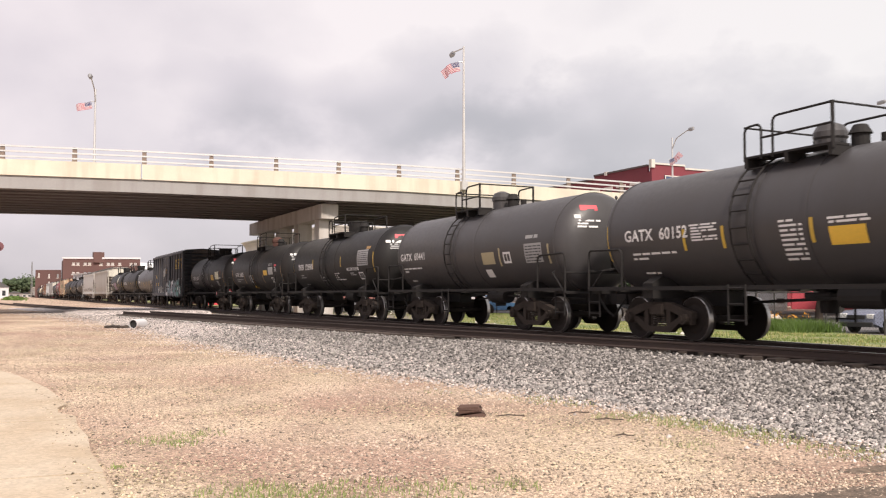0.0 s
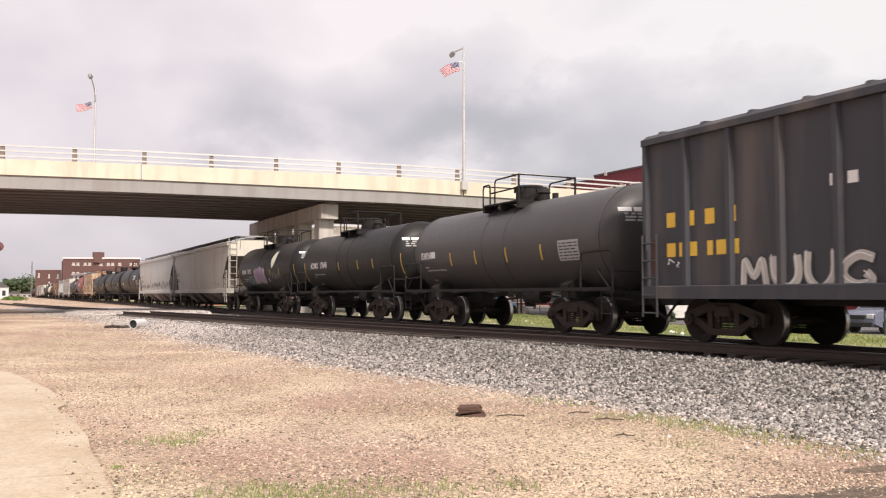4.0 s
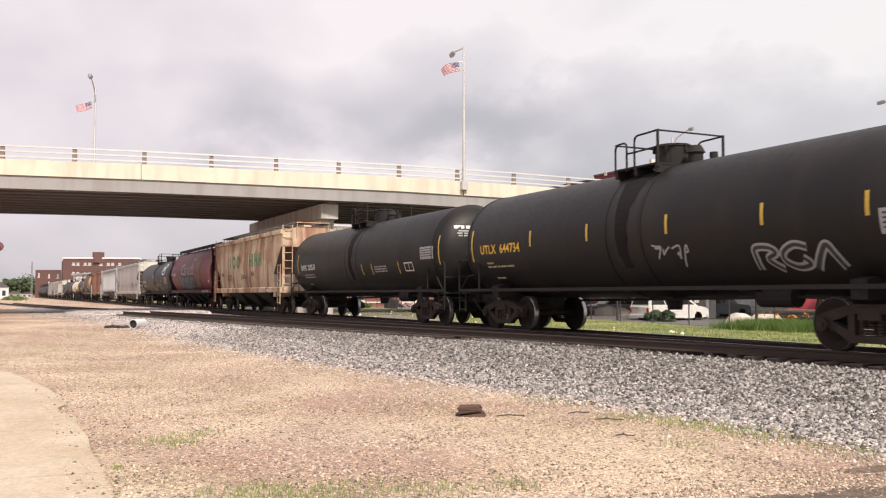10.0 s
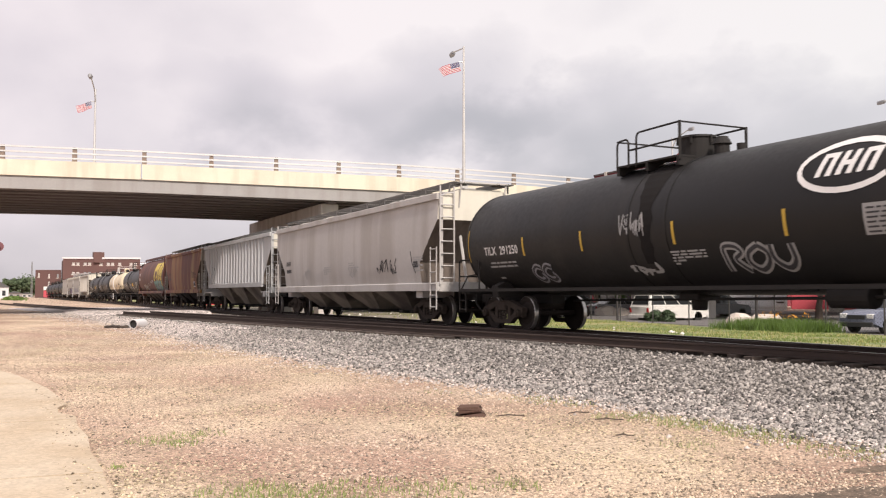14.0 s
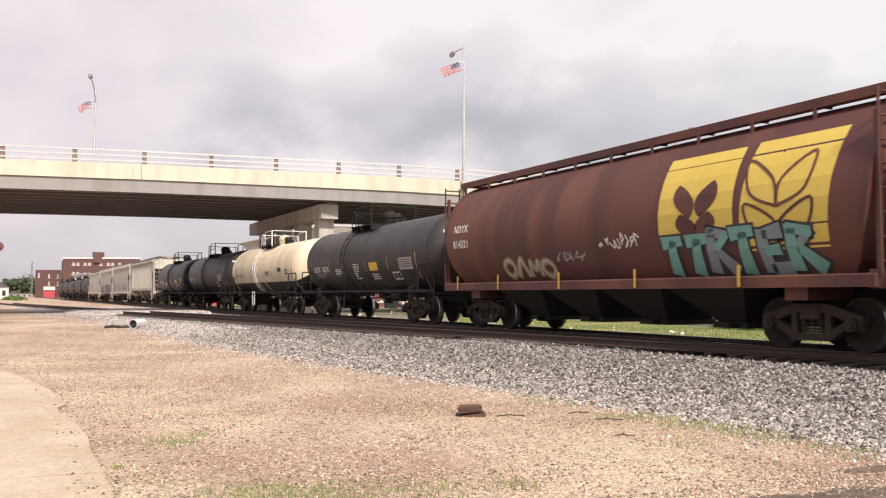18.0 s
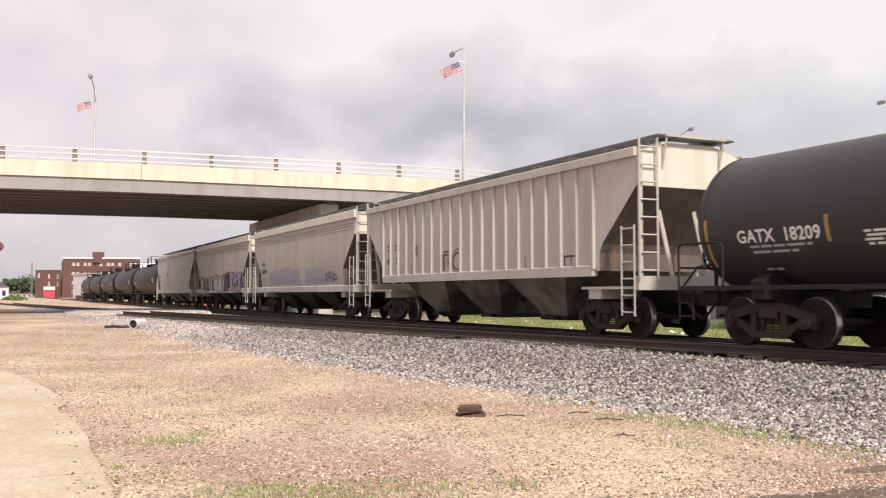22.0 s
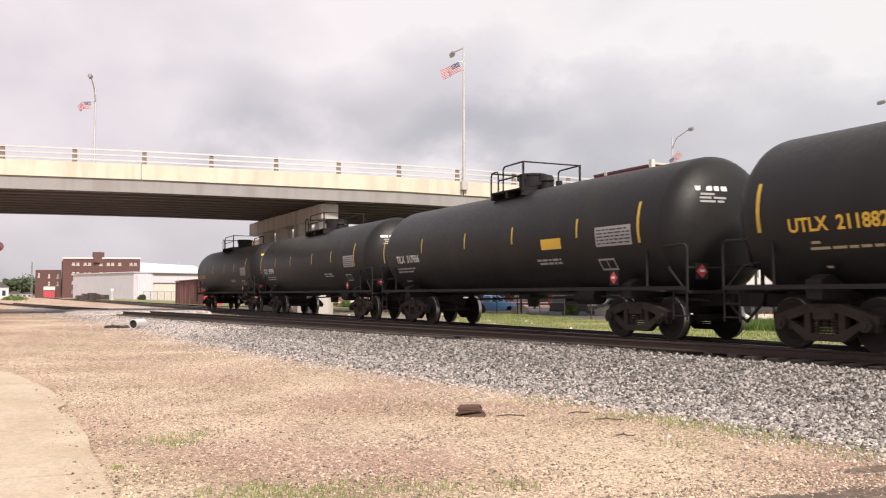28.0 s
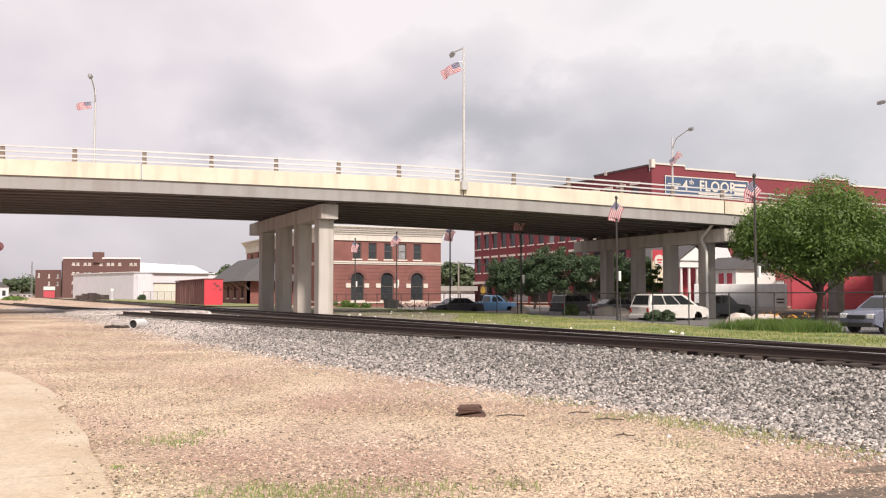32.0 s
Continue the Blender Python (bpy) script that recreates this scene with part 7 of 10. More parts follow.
    tube(bm, [(bx - 1.75, -0.75, 0.92), (half - 0.7, -0.6, 0.85)], 0.03)
    tube(bm, [(-bx + 1.2, 0.5, 0.8), (bx - 2.6, -0.7, 0.9)], 0.03)
    part("brake_reservoir", bm, M_UNDER, car)
    # top platform with its rails, manway and valves
    xa, xb = plat or {"long": (-1.5, 1.2), "short": (-1.1, 0.95)}[platform]
    bm = B()
    for y0, y1 in ((-0.95, -0.5), (0.5, 0.95)):
        box(bm, xa, xb, y0, y1, top - 0.06, top - 0.02)
    for x in (xa + 0.05, (xa + xb) / 2, xb - 0.05):
        box(bm, x - 0.04, x + 0.04, -0.95, 0.95, top - 0.24, top - 0.06)
    part("top_platform", bm, rail_mat if rail_mat is not M_WHITE else M_UNDER, car)
    hr, r = top + 0.60, 0.024
    for y in (-0.93, 0.93):
        for pts_ in ([(xa, y, top - 0.1), (xa, y, hr - 0.05), (xa + 0.42, y, hr - 0.03), (xa + 0.42, y, top - 0.1)], [(xa + 0.7, y, top - 0.1), (xa + 0.7, y, hr + 0.06), (xb, y, hr + 0.08)]):
            bm = B()
            tube(bm, rounded(pts_, 0.14), r)
            part("top_rail", bm, rail_mat, car, "bent pipe railing")
        bm = B()
        tube(bm, [(xb, y, top - 0.12), (xb, y, hr + 0.1)], r * 1.35)
        part("rail_post", bm, rail_mat, car)
    for pts_ in ([(xb, -0.93, hr + 0.08), (xb, 0.93, hr + 0.08)], [(xa, -0.93, hr - 0.05), (xa, 0.93, hr - 0.05)], [(xa + 0.42, -0.93, top + 0.3), (xa + 0.7, -0.93, top + 0.3), (xb, -0.93, top + 0.32)]):
        bm = B()
        tube(bm, pts_, r * 0.9)
        part("top_rail", bm, rail_mat, car, "bent pipe railing")
    bm = B()
    if dome:
        cyl(bm, (0, 0, top - 0.1), (0, 0, top + 0.44), 0.40, seg=20)
        cyl(bm, (0, 0, top + 0.44), (0, 0, top + 0.49), 0.43, 0.40, seg=20)
        for i in range(6):
            a = i * math.pi / 3
            cyl(bm, (0.43 * math.cos(a), 0.43 * math.sin(a), top + 0.3), (0.43 * math.cos(a), 0.43 * math.sin(a), top + 0.48), 0.03, seg=6)
    else:
        lathe(bm, [(top - 0.1, 0.28), (top + 0.2, 0.28), (top + 0.24, 0.31), (top + 0.34, 0.31), (top + 0.46, 0.24), (top + 0.52, 0.1), (top + 0.53, 0.01)], "z", (0.1, 0, 0), 18)
    part("manway", bm, M_UNDER if dome else dome_mat or body, car)
    bm = B()
    cyl(bm, (0.75, 0, top - 0.1), (0.75, 0, top + 0.22), 0.16, seg=14)
    cyl(bm, (0.75, 0, top + 0.22), (0.75, 0, top + 0.38), 0.21, 0.12, seg=14)
    cyl(bm, (1.2, 0.1, top - 0.1), (1.2, 0.1, top + 0.18), 0.09, seg=10)
    part("safety_valve", bm, M_UNDER, car)
    if side_steps:
        for y in (-1, 1):
            rr = R + 0.09
            lx = xa + 0.25
            a0, a1 = math.asin(max(-0.95, (1.15 - zc) / rr)), math.radians(68)
            bm = B()
            for x in (lx - 0.22, lx + 0.22):
                tube(bm, [(x, y * rr * math.cos(a0 + (a1 - a0) * t / 9), zc + rr * math.sin(a0 + (a1 - a0) * t / 9)) for t in range(10)], 0.022)
            for t in range(1, 10):
                a = a0 + (a1 - a0) * t / 9.5
                tube(bm, [(lx - 0.22, y * rr * math.cos(a), zc + rr * math.sin(a)), (lx + 0.22, y * rr * math.cos(a), zc + rr * math.sin(a))], 0.018)
            ladder(bm, lx - 0.22, lx + 0.22, y * 1.43, 0.4, 1.15, 0.022, 0.3)
            part("side_ladder", bm, rail_mat, car)
    bm = B()      # hand brake wheel at the rear end
    xe = -half + 0.62
    lathe(bm, [(xe - 0.02, 0.26), (xe + 0.02, 0.26), (xe + 0.02, 0.3), (xe - 0.02, 0.3), (xe - 0.02, 0.26)], "x", (0, -0.55, 1.75), 16)
    bmesh.ops.delete(bm, geom=[f for f in bm.faces if len(f.verts) > 4], context="FACES")
    for i in range(4):
        a = i * math.pi / 2 + 0.4
        tube(bm, [(xe, -0.55, 1.75), (xe, -0.55 + 0.28 * math.cos(a), 1.75 + 0.28 * math.sin(a))], 0.015)
    tube(bm, [(xe + 0.05, -0.55, 1.0), (xe + 0.05, -0.55, 1.8)], 0.04)
    part("brake_wheel", bm, M_UNDER, car)
    return car, tank_surf(R, zc), half, zc


def strips(car, surf, xs, z0, z1, material=None, w=0.10):
    for x in xs:
        mark_panel(car, surf, x - w * 0.4, x + w * 0.4, z0, z1, material or M_YELLOW, "reflector_strip", k=5)


def placard(car, surf, x, z, material=None, s=0.14, end=None):
    for face, d in (("side", 0.0), ("end", 0.45)):
        put = (lambda a, b, o: (x + a, -1.46 - o, z + b)) if face == "side" else (lambda a, b, o: ((x if end is None else end) + 0.05 + o, -1.05 + a, z + 0.1 + b))
        bm = B()
        quad(bm, put(-s * 1.15, -s * 1.15, 0), put(s * 1.15, -s * 1.15, 0), put(s * 1.15, s * 1.15, 0), put(-s * 1.15, s * 1.15, 0))
        b = part("placard_holder", bm, M_UNDER, car)
        bm = B()
        quad(bm, put(0, -s, 0.01), put(s, 0, 0.01), put(0, s, 0.01), put(-s, 0, 0.01))
        part("placard", bm, material or M_REDPL, b)
        bm = B()
        quad(bm, put(-s * 0.45, -s * 0.12, 0.02), put(s * 0.45, -s * 0.12, 0.02), put(s * 0.45, s * 0.22, 0.02), put(-s * 0.45, s * 0.22, 0.02))
        part("placard_bar", bm, M_WHITE, b)


def hopper_car(N0, N1, label, body, kind="smooth", eave=4.0, group="covered hopper cars in the train", bays=3, sill_mat=None, end_mat=None, bay_mat=None, chord_mat=None, name="hopper_car", wall_mat=None, board_mat=None, brake=-1):
    L = (N1 - N0) * SPEED
    half = L / 2
    car = thing(name, label, "hopper car", group)
    TRAIN.append((car, 6.32 - SPEED * (N0 + N1) / 2))
    end_mat, sill_mat = end_mat or body, sill_mat or body
    lb, zs = half - 0.62, 1.08      # body half length, underside of the side sill
    if kind == "round":
        prof = [(1.16, zs + 0.2), (1.30, 1.52), (1.45, 1.8), (1.55, 2.15), (1.59, 2.55), (1.555, 2.9), (1.47, 3.2), (1.34, 3.5), (1.18, 3.76), (0.98, 4.0), (0.62, 4.2)]
    elif kind == "ribbed":
        prof = [(1.50, zs + 0.42), (1.505, 1.9), (1.505, 2.1), (1.505, 3.3), (1.50, eave), (1.10, eave + 0.16), (0.62, eave + 0.28)]
    else:
        prof = [(1.46, zs + 0.22), (1.52, 1.7), (1.54, 2.0), (1.555, 2.4), (1.56, 2.9), (1.55, 3.3), (1.54, 3.5), (1.50, eave - 0.1), (1.50, eave), (1.10, eave + 0.18), (0.62, eave + 0.30)]
    knee = 3.3

    def xe(z):
        if kind == "round":
            return lb - 0.05 - 1.0 * (1 - math.sqrt(max(0.0, 1 - (max(0.0, knee - z) / 2.15) ** 2))) - 0.5 * max(0, z - 3.6) ** 2
        return lb - 0.05 - min(1.35, max(0.0, knee - z) * 1.04)
    bm = B()
    rows = []
    for k in (-1, 1):
        near = [(k * xe(z), -w, z) for w, z in prof]
        rows.append(near)
    loft(bm, rows, closed=False, cap=(False, False))
    loft(bm, [[(x, -y, z) for x, y, z in r] for r in rows][::-1], closed=False, cap=(False, False))
    w, z = prof[-1]
    quad(bm, (-xe(z), -w, z), (xe(z), -w, z), (xe(z), w, z), (-xe(z), w, z))
    bmesh.ops.recalc_face_normals(bm, faces=bm.faces)
    part("body", bm, body, car, smooth=True)
    tab = [(z, w) for w, z in prof]
    for k in (-1, 1):      # ends: the upright wall above, the slope sheet and the bulkhead below
        low = [(w, z) for w, z in prof if z < knee] + [(lerp_table(tab, knee), knee)]
        high = [(lerp_table(tab, knee), knee)] + [(w, z) for w, z in prof if z > knee]
        # slope sheets have shade in their colour, M_ENDWALL walls have sunlight in theirs
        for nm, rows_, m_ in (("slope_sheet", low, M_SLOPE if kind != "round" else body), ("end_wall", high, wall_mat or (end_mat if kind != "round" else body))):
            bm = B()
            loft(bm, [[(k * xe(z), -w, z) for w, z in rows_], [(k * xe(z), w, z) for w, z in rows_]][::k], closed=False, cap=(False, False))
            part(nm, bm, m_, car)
    surf = prof_surf(prof)
    if kind == "ribbed":
        nr = 20
        for i in range(nr):
            x = -(lb - 1.6) + i * 2 * (lb - 1.6) / (nr - 1)
            for y in (-1, 1):
                bm = B()
                prism(bm, [(x - 0.05, 1.505), (x + 0.05, 1.505), (x + 0.03, 1.575), (x - 0.03, 1.575)], zs + 0.46, eave - 0.03, axes="xy")
                if y < 0:
                    bmesh.ops.scale(bm, vec=(1, -1, 1), verts=bm.verts)
                    bmesh.ops.reverse_faces(bm, faces=bm.faces)
                part("rib", bm, body, car)
    if kind == "lined":
        for i in range(3):
            bm = B()
            z = eave - 0.25 - i * 0.11
            for y in (-1, 1):
                tube(bm, [(-lb + 0.2, y * 1.535, z), (lb - 0.2, y * 1.535, z)], 0.028, 6)
            part("moulding", bm, body, car)
    # eaves and side sills
    for y in (-1, 1):
        if kind != "round":
            bm = B()
            bbox(bm, -lb, lb, min(y * 1.48, y * 1.60), max(y * 1.48, y * 1.60), eave - 0.07, eave + (0.24 if kind == "lined" else 0.13), 0.02)
            part("top_chord", bm, chord_mat or body, car)
        bm = B()
        lo = zs if kind != "ribbed" else zs + 0.30
        xs_ = lb if kind != "ribbed" else lb - 1.6
        yi = 1.40 if kind != "round" else 1.05
        bbox(bm, -xs_, xs_, min(y * yi, y * 1.57), max(y * yi, y * 1.57), lo, lo + (0.26 if kind != "round" else 0.22), 0.03)
        part("side_sill", bm, sill_mat, car)
    # discharge bays
    bay_w = (2 * (lb - 2.9)) / bays
    for i in range(bays):
        x0, x1 = -(lb - 2.9) + i * bay_w, -(lb - 2.9) + (i + 1) * bay_w
        xm, q = (x0 + x1) / 2, bay_w * 0.16
        bm = B()
        zt = zs + (0.05 if kind != "ribbed" else 0.45)
        hexa(bm, [(xm - q, -0.62, 0.42), (xm + q, -0.62, 0.42), (xm + q, 0.62, 0.42), (xm - q, 0.62, 0.42), (x0 + 0.06, -1.40, zt), (x1 - 0.06, -1.40, zt), (x1 - 0.06, 1.40, zt), (x0 + 0.06, 1.40, zt)])
        b = part("discharge_bay", bm, bay_mat or M_BAY, car)
        bm = B()
        bbox(bm, xm - q - 0.1, xm + q + 0.1, -0.7, 0.7, 0.30, 0.42, 0.02)
        cyl(bm, (xm + q * 0.6, -0.95, 0.36), (xm + q * 0.6, -0.7, 0.36), 0.05, seg=8)
        part("outlet_gate", bm, M_UNDER, b)
    bm = B()
    box(bm, -half + 0.5, half - 0.5, -0.25, 0.25, 0.78, 1.06)
    part("centre_sill", bm, M_UNDER, car)
    bx = half - 2.35
    for k in (-1, 1):
        add_truck(car, k * bx)
        bm = B()      # end sill, shear plate, posts and braces
        xo = k * lb
        box(bm, min(xo, xo - k * 0.18), max(xo, xo - k * 0.18), -1.5, 1.5, zs - 0.02, zs + 0.28)
        box(bm, min(xo - k * 0.18, xo - k * 2.2), max(xo - k * 0.18, xo - k * 2.2), -1.45, 1.45, zs + 0.0, zs + 0.06)
        box(bm, min(k * (bx - .25), k * (bx + .25)), max(k * (bx - .25), k * (bx + .25)), -1.4, 1.4, 0.86, zs)
        for y in (-1.42, 1.42):
            box(bm, min(xo, xo - k * 0.07), max(xo, xo - k * 0.07), y - 0.04, y + 0.04, zs + 0.2, eave)
        for y in (-0.5, 0.5):
            tube(bm, [(xo - k * 0.1, y, zs + 0.25), (xo - k * 0.75, y, knee + 0.2)], 0.05)
        part("end_frame", bm, end_mat, car)
        for y in (-1.6, 1.6) if kind != "round" else ():
            bm = B()
            x0, x1 = sorted((xo - k * 0.02, xo - k * 0.46))
            ladder(bm, x0, x1, y, 0.5, 2.45, 0.022, 0.36)
            part("side_ladder", bm, end_mat, car)
        bm = B()
        x, y0, y1, z = xo + k * 0.05, -1.5, -1.02, zs + 0.4
        tube(bm, [(x, y0, zs + 0.2), (x, y0, eave + 0.35)], 0.026)
        tube(bm, [(x, y1, zs + 0.2), (x, y1, eave + 0.35)], 0.026)
        while z < eave + 0.3:
            tube(bm, [(x, y0, z), (x, y1, z)], 0.022)
            z += 0.38
        part("end_ladder", bm, end_mat, car)
    add_couplers(car, half)
    # running board on its stands, hatches
    zr = eave + (0.42 if kind == "round" else 0.38 if kind == "ribbed" else 0.46)
    wide = 1.06 if kind != "round" else 0.92
    for y in (-1, 1):
        bm = B()
        y0, y1 = sorted((y * (wide - (0.6 if kind != "round" else 0.42)), y * wide))
        if kind == "round":
            box(bm, -half + 0.45, half - 0.45, y0, y1, zr, zr + 0.07)
        else:
            for j in range(8):
                ya = y0 + (y1 - y0) * j / 7
                box(bm, -half + 0.45, half - 0.45, ya - 0.014, ya + 0.014, zr, zr + 0.04)
        if kind == "round":
            box(bm, -half + 0.5, half - 0.5, *sorted((y * (wide - 0.05), y * (wide + 0.004))), zr - 0.06, zr + 0.115)
        n = 11
        for i in range(n):
            x = -lb + 0.2 + i * (2 * lb - 0.4) / (n - 1)
            box(bm, x - 0.035, x + 0.035, *sorted((y * (wide - 0.02), y * (wide + 0.015))), eave + 0.12, zr + 0.04)
            box(bm, x - 0.02, x + 0.02, y0, y1, zr - 0.04, zr)
        part("running_board", bm, M_GREYSTEEL if kind != "round" else board_mat or M_UNDER, car, "grated steel walkway")
    for k in (-1, 1):
        bm = B()
        box(bm, min(k * (half - 0.45), k * (half - 1.0)), max(k * (half - 0.45), k * (half - 1.0)), -0.85, 0.85, zr, zr + 0.05)
        for y in (-0.8, 0.8):
            tube(bm, [(k * (half - 0.5), y, zr), (k * (lb - 0.05), y, eave - 0.3)], 0.025)
        part("end_walk", bm, end_mat if kind != "round" else board_mat or M_UNDER, car)
    bm = B()
    box(bm, -lb + 0.8, lb - 0.8, -0.2, 0.2, eave + 0.26, eave + 0.44)
    part("hatch_cover", bm, body, car)
    bm = B()
    xe_ = brake * (half - 0.55)
    lathe(bm, [(xe_ - 0.02, 0.25), (xe_ + 0.02, 0.25), (xe_ + 0.02, 0.29), (xe_ - 0.02, 0.29), (xe_ - 0.02, 0.25)], "x", (0, -0.5, 2.1), 16)
    bmesh.ops.delete(bm, geom=[f for f in bm.faces if len(f.verts) > 4], context="FACES")
    cyl(bm, (xe_ - 0.06, -0.5, 2.1), (xe_ + 0.04, -0.5, 2.1), 0.06, seg=8)
    tube(bm, [(xe_ - brake * 0.04, -0.5, 1.2), (xe_ - brake * 0.04, -0.5, 2.3)], 0.035)
    for i in range(4):
        a = i * math.pi / 2 + 0.4
        tube(bm, [(xe_, -0.5, 2.1), (xe_, -0.5 + 0.27 * math.cos(a), 2.1 + 0.27 * math.sin(a))], 0.015)
    part("brake_wheel", bm, end_mat, car)
    return car, surf, half, zs


def box_car(N0, N1, label, body):
    L = (N1 - N0) * SPEED
    half = L / 2
    car = thing("box_car", label, "box car")
    TRAIN.append((car, 6.32 - SPEED * (N0 + N1) / 2))
    lb, w, z0, z1 = half - 0.78, 1.47, 1.02, 4.18
    bm = B()
    box(bm, -lb, lb, -w, w, z0, z1)
    part("body", bm, body, car)
    for y in (-1, 1):
        n = 13
        for i in range(n):
            x = -lb + 0.08 + i * (2 * lb - 0.16) / (n - 1)
            if abs(x) < 1.55 and i != n // 2:
                continue
            if i == n // 2:
                continue
            bm = B()
            prism(bm, [(x - 0.09, w), (x + 0.09, w), (x + 0.05, w + 0.09), (x - 0.05, w + 0.09)], z0 + 0.05, z1 - 0.08, axes="xy")
            if y < 0:
                bmesh.ops.scale(bm, vec=(1, -1, 1), verts=bm.verts)
                bmesh.ops.reverse_faces(bm, faces=bm.faces)
            part("side_post", bm, body, car)
        bm = B()
        ya, yb = sorted((y * (w - 0.02), y * (w + 0.12)))
        bbox(bm, -lb, lb, ya, yb, z0 - 0.14, z0 + 0.12, 0.02)
        part("side_sill", bm, body, car)
        bm = B()
        bbox(bm, -lb, lb, ya, yb - 0.0 if y > 0 else yb, z1 - 0.1, z1 + 0.04, 0.02)
        part("top_chord", bm, body, car)
        bm = B()
        ya, yb = sorted((y * (w + 0.02), y * (w + 0.11)))
        bbox(bm, -1.5, 1.5, ya, yb, z0 + 0.14, z1 - 0.14, 0.02)
        d = part("door", bm, body, car)
        bm = B()
        for i in range(5):
            z = z0 + 0.5 + i * 0.6
            bbox(bm, -1.4, 1.4, *sorted((y * (w + 0.1), y * (w + 0.15))), z, z + 0.1, 0.02)
        for x in (-0.7, 0.5):
            tube(bm, [(x, y * (w + 0.17), z0 + 0.15), (x, y * (w + 0.17), z1 - 0.2)], 0.025)
        part("door_rib", bm, body, d)
    for k in (-1, 1):
        n = 11
        for i in range(n):
            z = z0 + 0.15 + i * (z1 - z0 - 0.4) / (n - 1)
            bm = B()
            prism(bm, [(k * lb, z), (k * (lb + 0.11), z + 0.05), (k * (lb + 0.11), z + 0.11), (k * lb, z + 0.17)], -w + 0.06, w - 0.06)
            bmesh.ops.recalc_face_normals(bm, faces=bm.faces)
            part("end_corrugation", bm, body, car)
        bm = B()
        for y in (-w - 0.12,):
            x0, x1 = sorted((k * (lb - 0.05), k * (lb - 0.5)))
            ladder(bm, x0, x1, y, 0.5, 2.2, 0.024, 0.36)
        part("end_ladder", bm, body, car)
        add_truck(car, k * (half - 2.6))
    bm = B()
    prism(bm, [(-w - 0.06, z1 + 0.02), (w + 0.06, z1 + 0.02), (w - 0.1, z1 + 0.14), (0, z1 + 0.24), (-w + 0.1, z1 + 0.14)], -lb - 0.05, lb + 0.05, axes="yz")
    part("roof", bm, body, car)
    for i in range(12):
        x = -lb + 0.4 + i * (2 * lb - 0.8) / 11
        bm = B()
        prism(bm, [(-w + 0.05, z1 + 0.1), (w - 0.05, z1 + 0.1), (w - 0.1, z1 + 0.18), (0, z1 + 0.29), (-w + 0.1, z1 + 0.18)], x - 0.05, x + 0.05, axes="yz")
        part("roof_rib", bm, body, car)
    bm = B()
    box(bm, -half + 0.4, half - 0.4, -0.3, 0.3, 0.75, z0)
    cyl(bm, (-2.0, -0.8, 0.8), (-1.0, -0.8, 0.8), 0.22, seg=14)
    part("centre_sill", bm, M_UNDER, car)
    add_couplers(car, half)
    surf = lambda u, z, lift=0.008: (u, -(w + 0.0 + lift), z)
    return car, surf, half, z0
# the cars in their order, by the times at which their ends go by
P_BLACK = paint("black_tank_paint", (0.013, 0.0125, 0.013), 0.48, 0.35, (0.030, 0.026, 0.023), 0.2, spec=0.3)
P_BLACK2 = paint("sooty_tank_paint", (0.011, 0.010, 0.0105), 0.50, 0.45, (0.027, 0.022, 0.019), 0.25, spec=0.3)
P_GREY = paint("grey_tank_paint", (0.058, 0.055, 0.057), 0.42, 0.35, (0.05, 0.045, 0.042))
P_GREY2 = paint("dusty_dark_grey_paint", (0.030, 0.0285, 0.030), 0.46, 0.4, (0.06, 0.055, 0.05))
P_CREAM = paint("cream_tank_paint", (0.70, 0.61, 0.45), 0.5, 0.35, (0.42, 0.29, 0.16))
P_SOFTGREY = paint("light_grey_hopper_paint", (0.42, 0.40, 0.365), 0.55, 0.3, (0.24, 0.205, 0.165), 0.14)
P_WARMGREY = paint("warm_grey_hopper_paint", (0.47, 0.445, 0.405), 0.55, 0.28, (0.27, 0.22, 0.17), 0.14)
P_OFFWHITE = paint("off_white_hopper_paint", (0.55, 0.545, 0.52), 0.55, 0.15, (0.36, 0.33, 0.30), 0.08)
P_WHITE = paint("white_hopper_paint", (0.46, 0.445, 0.435), 0.55, 0.35, (0.22, 0.18, 0.15))
P_PALE = paint("pale_bluegrey_hopper_paint", (0.42, 0.43, 0.44), 0.55, 0.2, (0.22, 0.19, 0.17))
P_RUSTCREAM = mat("rusted_cream_paint", (0.60, 0.47, 0.33), 0.7, 0.0, 0.2, 0.8, 12.0, 0.1, second=(0.30, 0.13, 0.07), mixamt=0.58, streak=0.85, streak_col=(0.24, 0.10, 0.06), streak_scale=1.6)
P_ORANGE = mat("faded_orange_paint", (0.36, 0.15, 0.055), 0.65, 0.0, 0.2, 0.5, 10.0, 0.05, second=(0.42, 0.24, 0.10), mixamt=0.50, streak=0.95, streak_col=(0.17, 0.040, 0.026), streak_scale=0.8, band=0.12, streak_at=0.46)
P_RED = paint("faded_red_paint", (0.42, 0.040, 0.055), 0.5, 0.65, (0.13, 0.028, 0.032), 0.22, grime=(0.19, 0.030, 0.036), at=0.50)
P_BROWN = paint("oxide_brown_paint", (0.155, 0.062, 0.040), 0.6, 0.7, (0.065, 0.026, 0.026), 0.2, grime=(0.10, 0.036, 0.036), at=0.48)
P_BOX = paint("faded_blue_black_paint", (0.045, 0.046, 0.055), 0.6, 0.5, (0.16, 0.13, 0.11))

M_TEAL = mat("teal_spray", (0.16, 0.36, 0.32), 0.6, var=0.1)
M_PINK = mat("pink_spray", (0.44, 0.31, 0.36), 0.6, var=0.1)
M_PURPLE = mat("purple_spray", (0.15, 0.10, 0.23), 0.6, var=0.15)
M_LILAC = mat("lilac_spray", (0.30, 0.24, 0.35), 0.6, var=0.15)
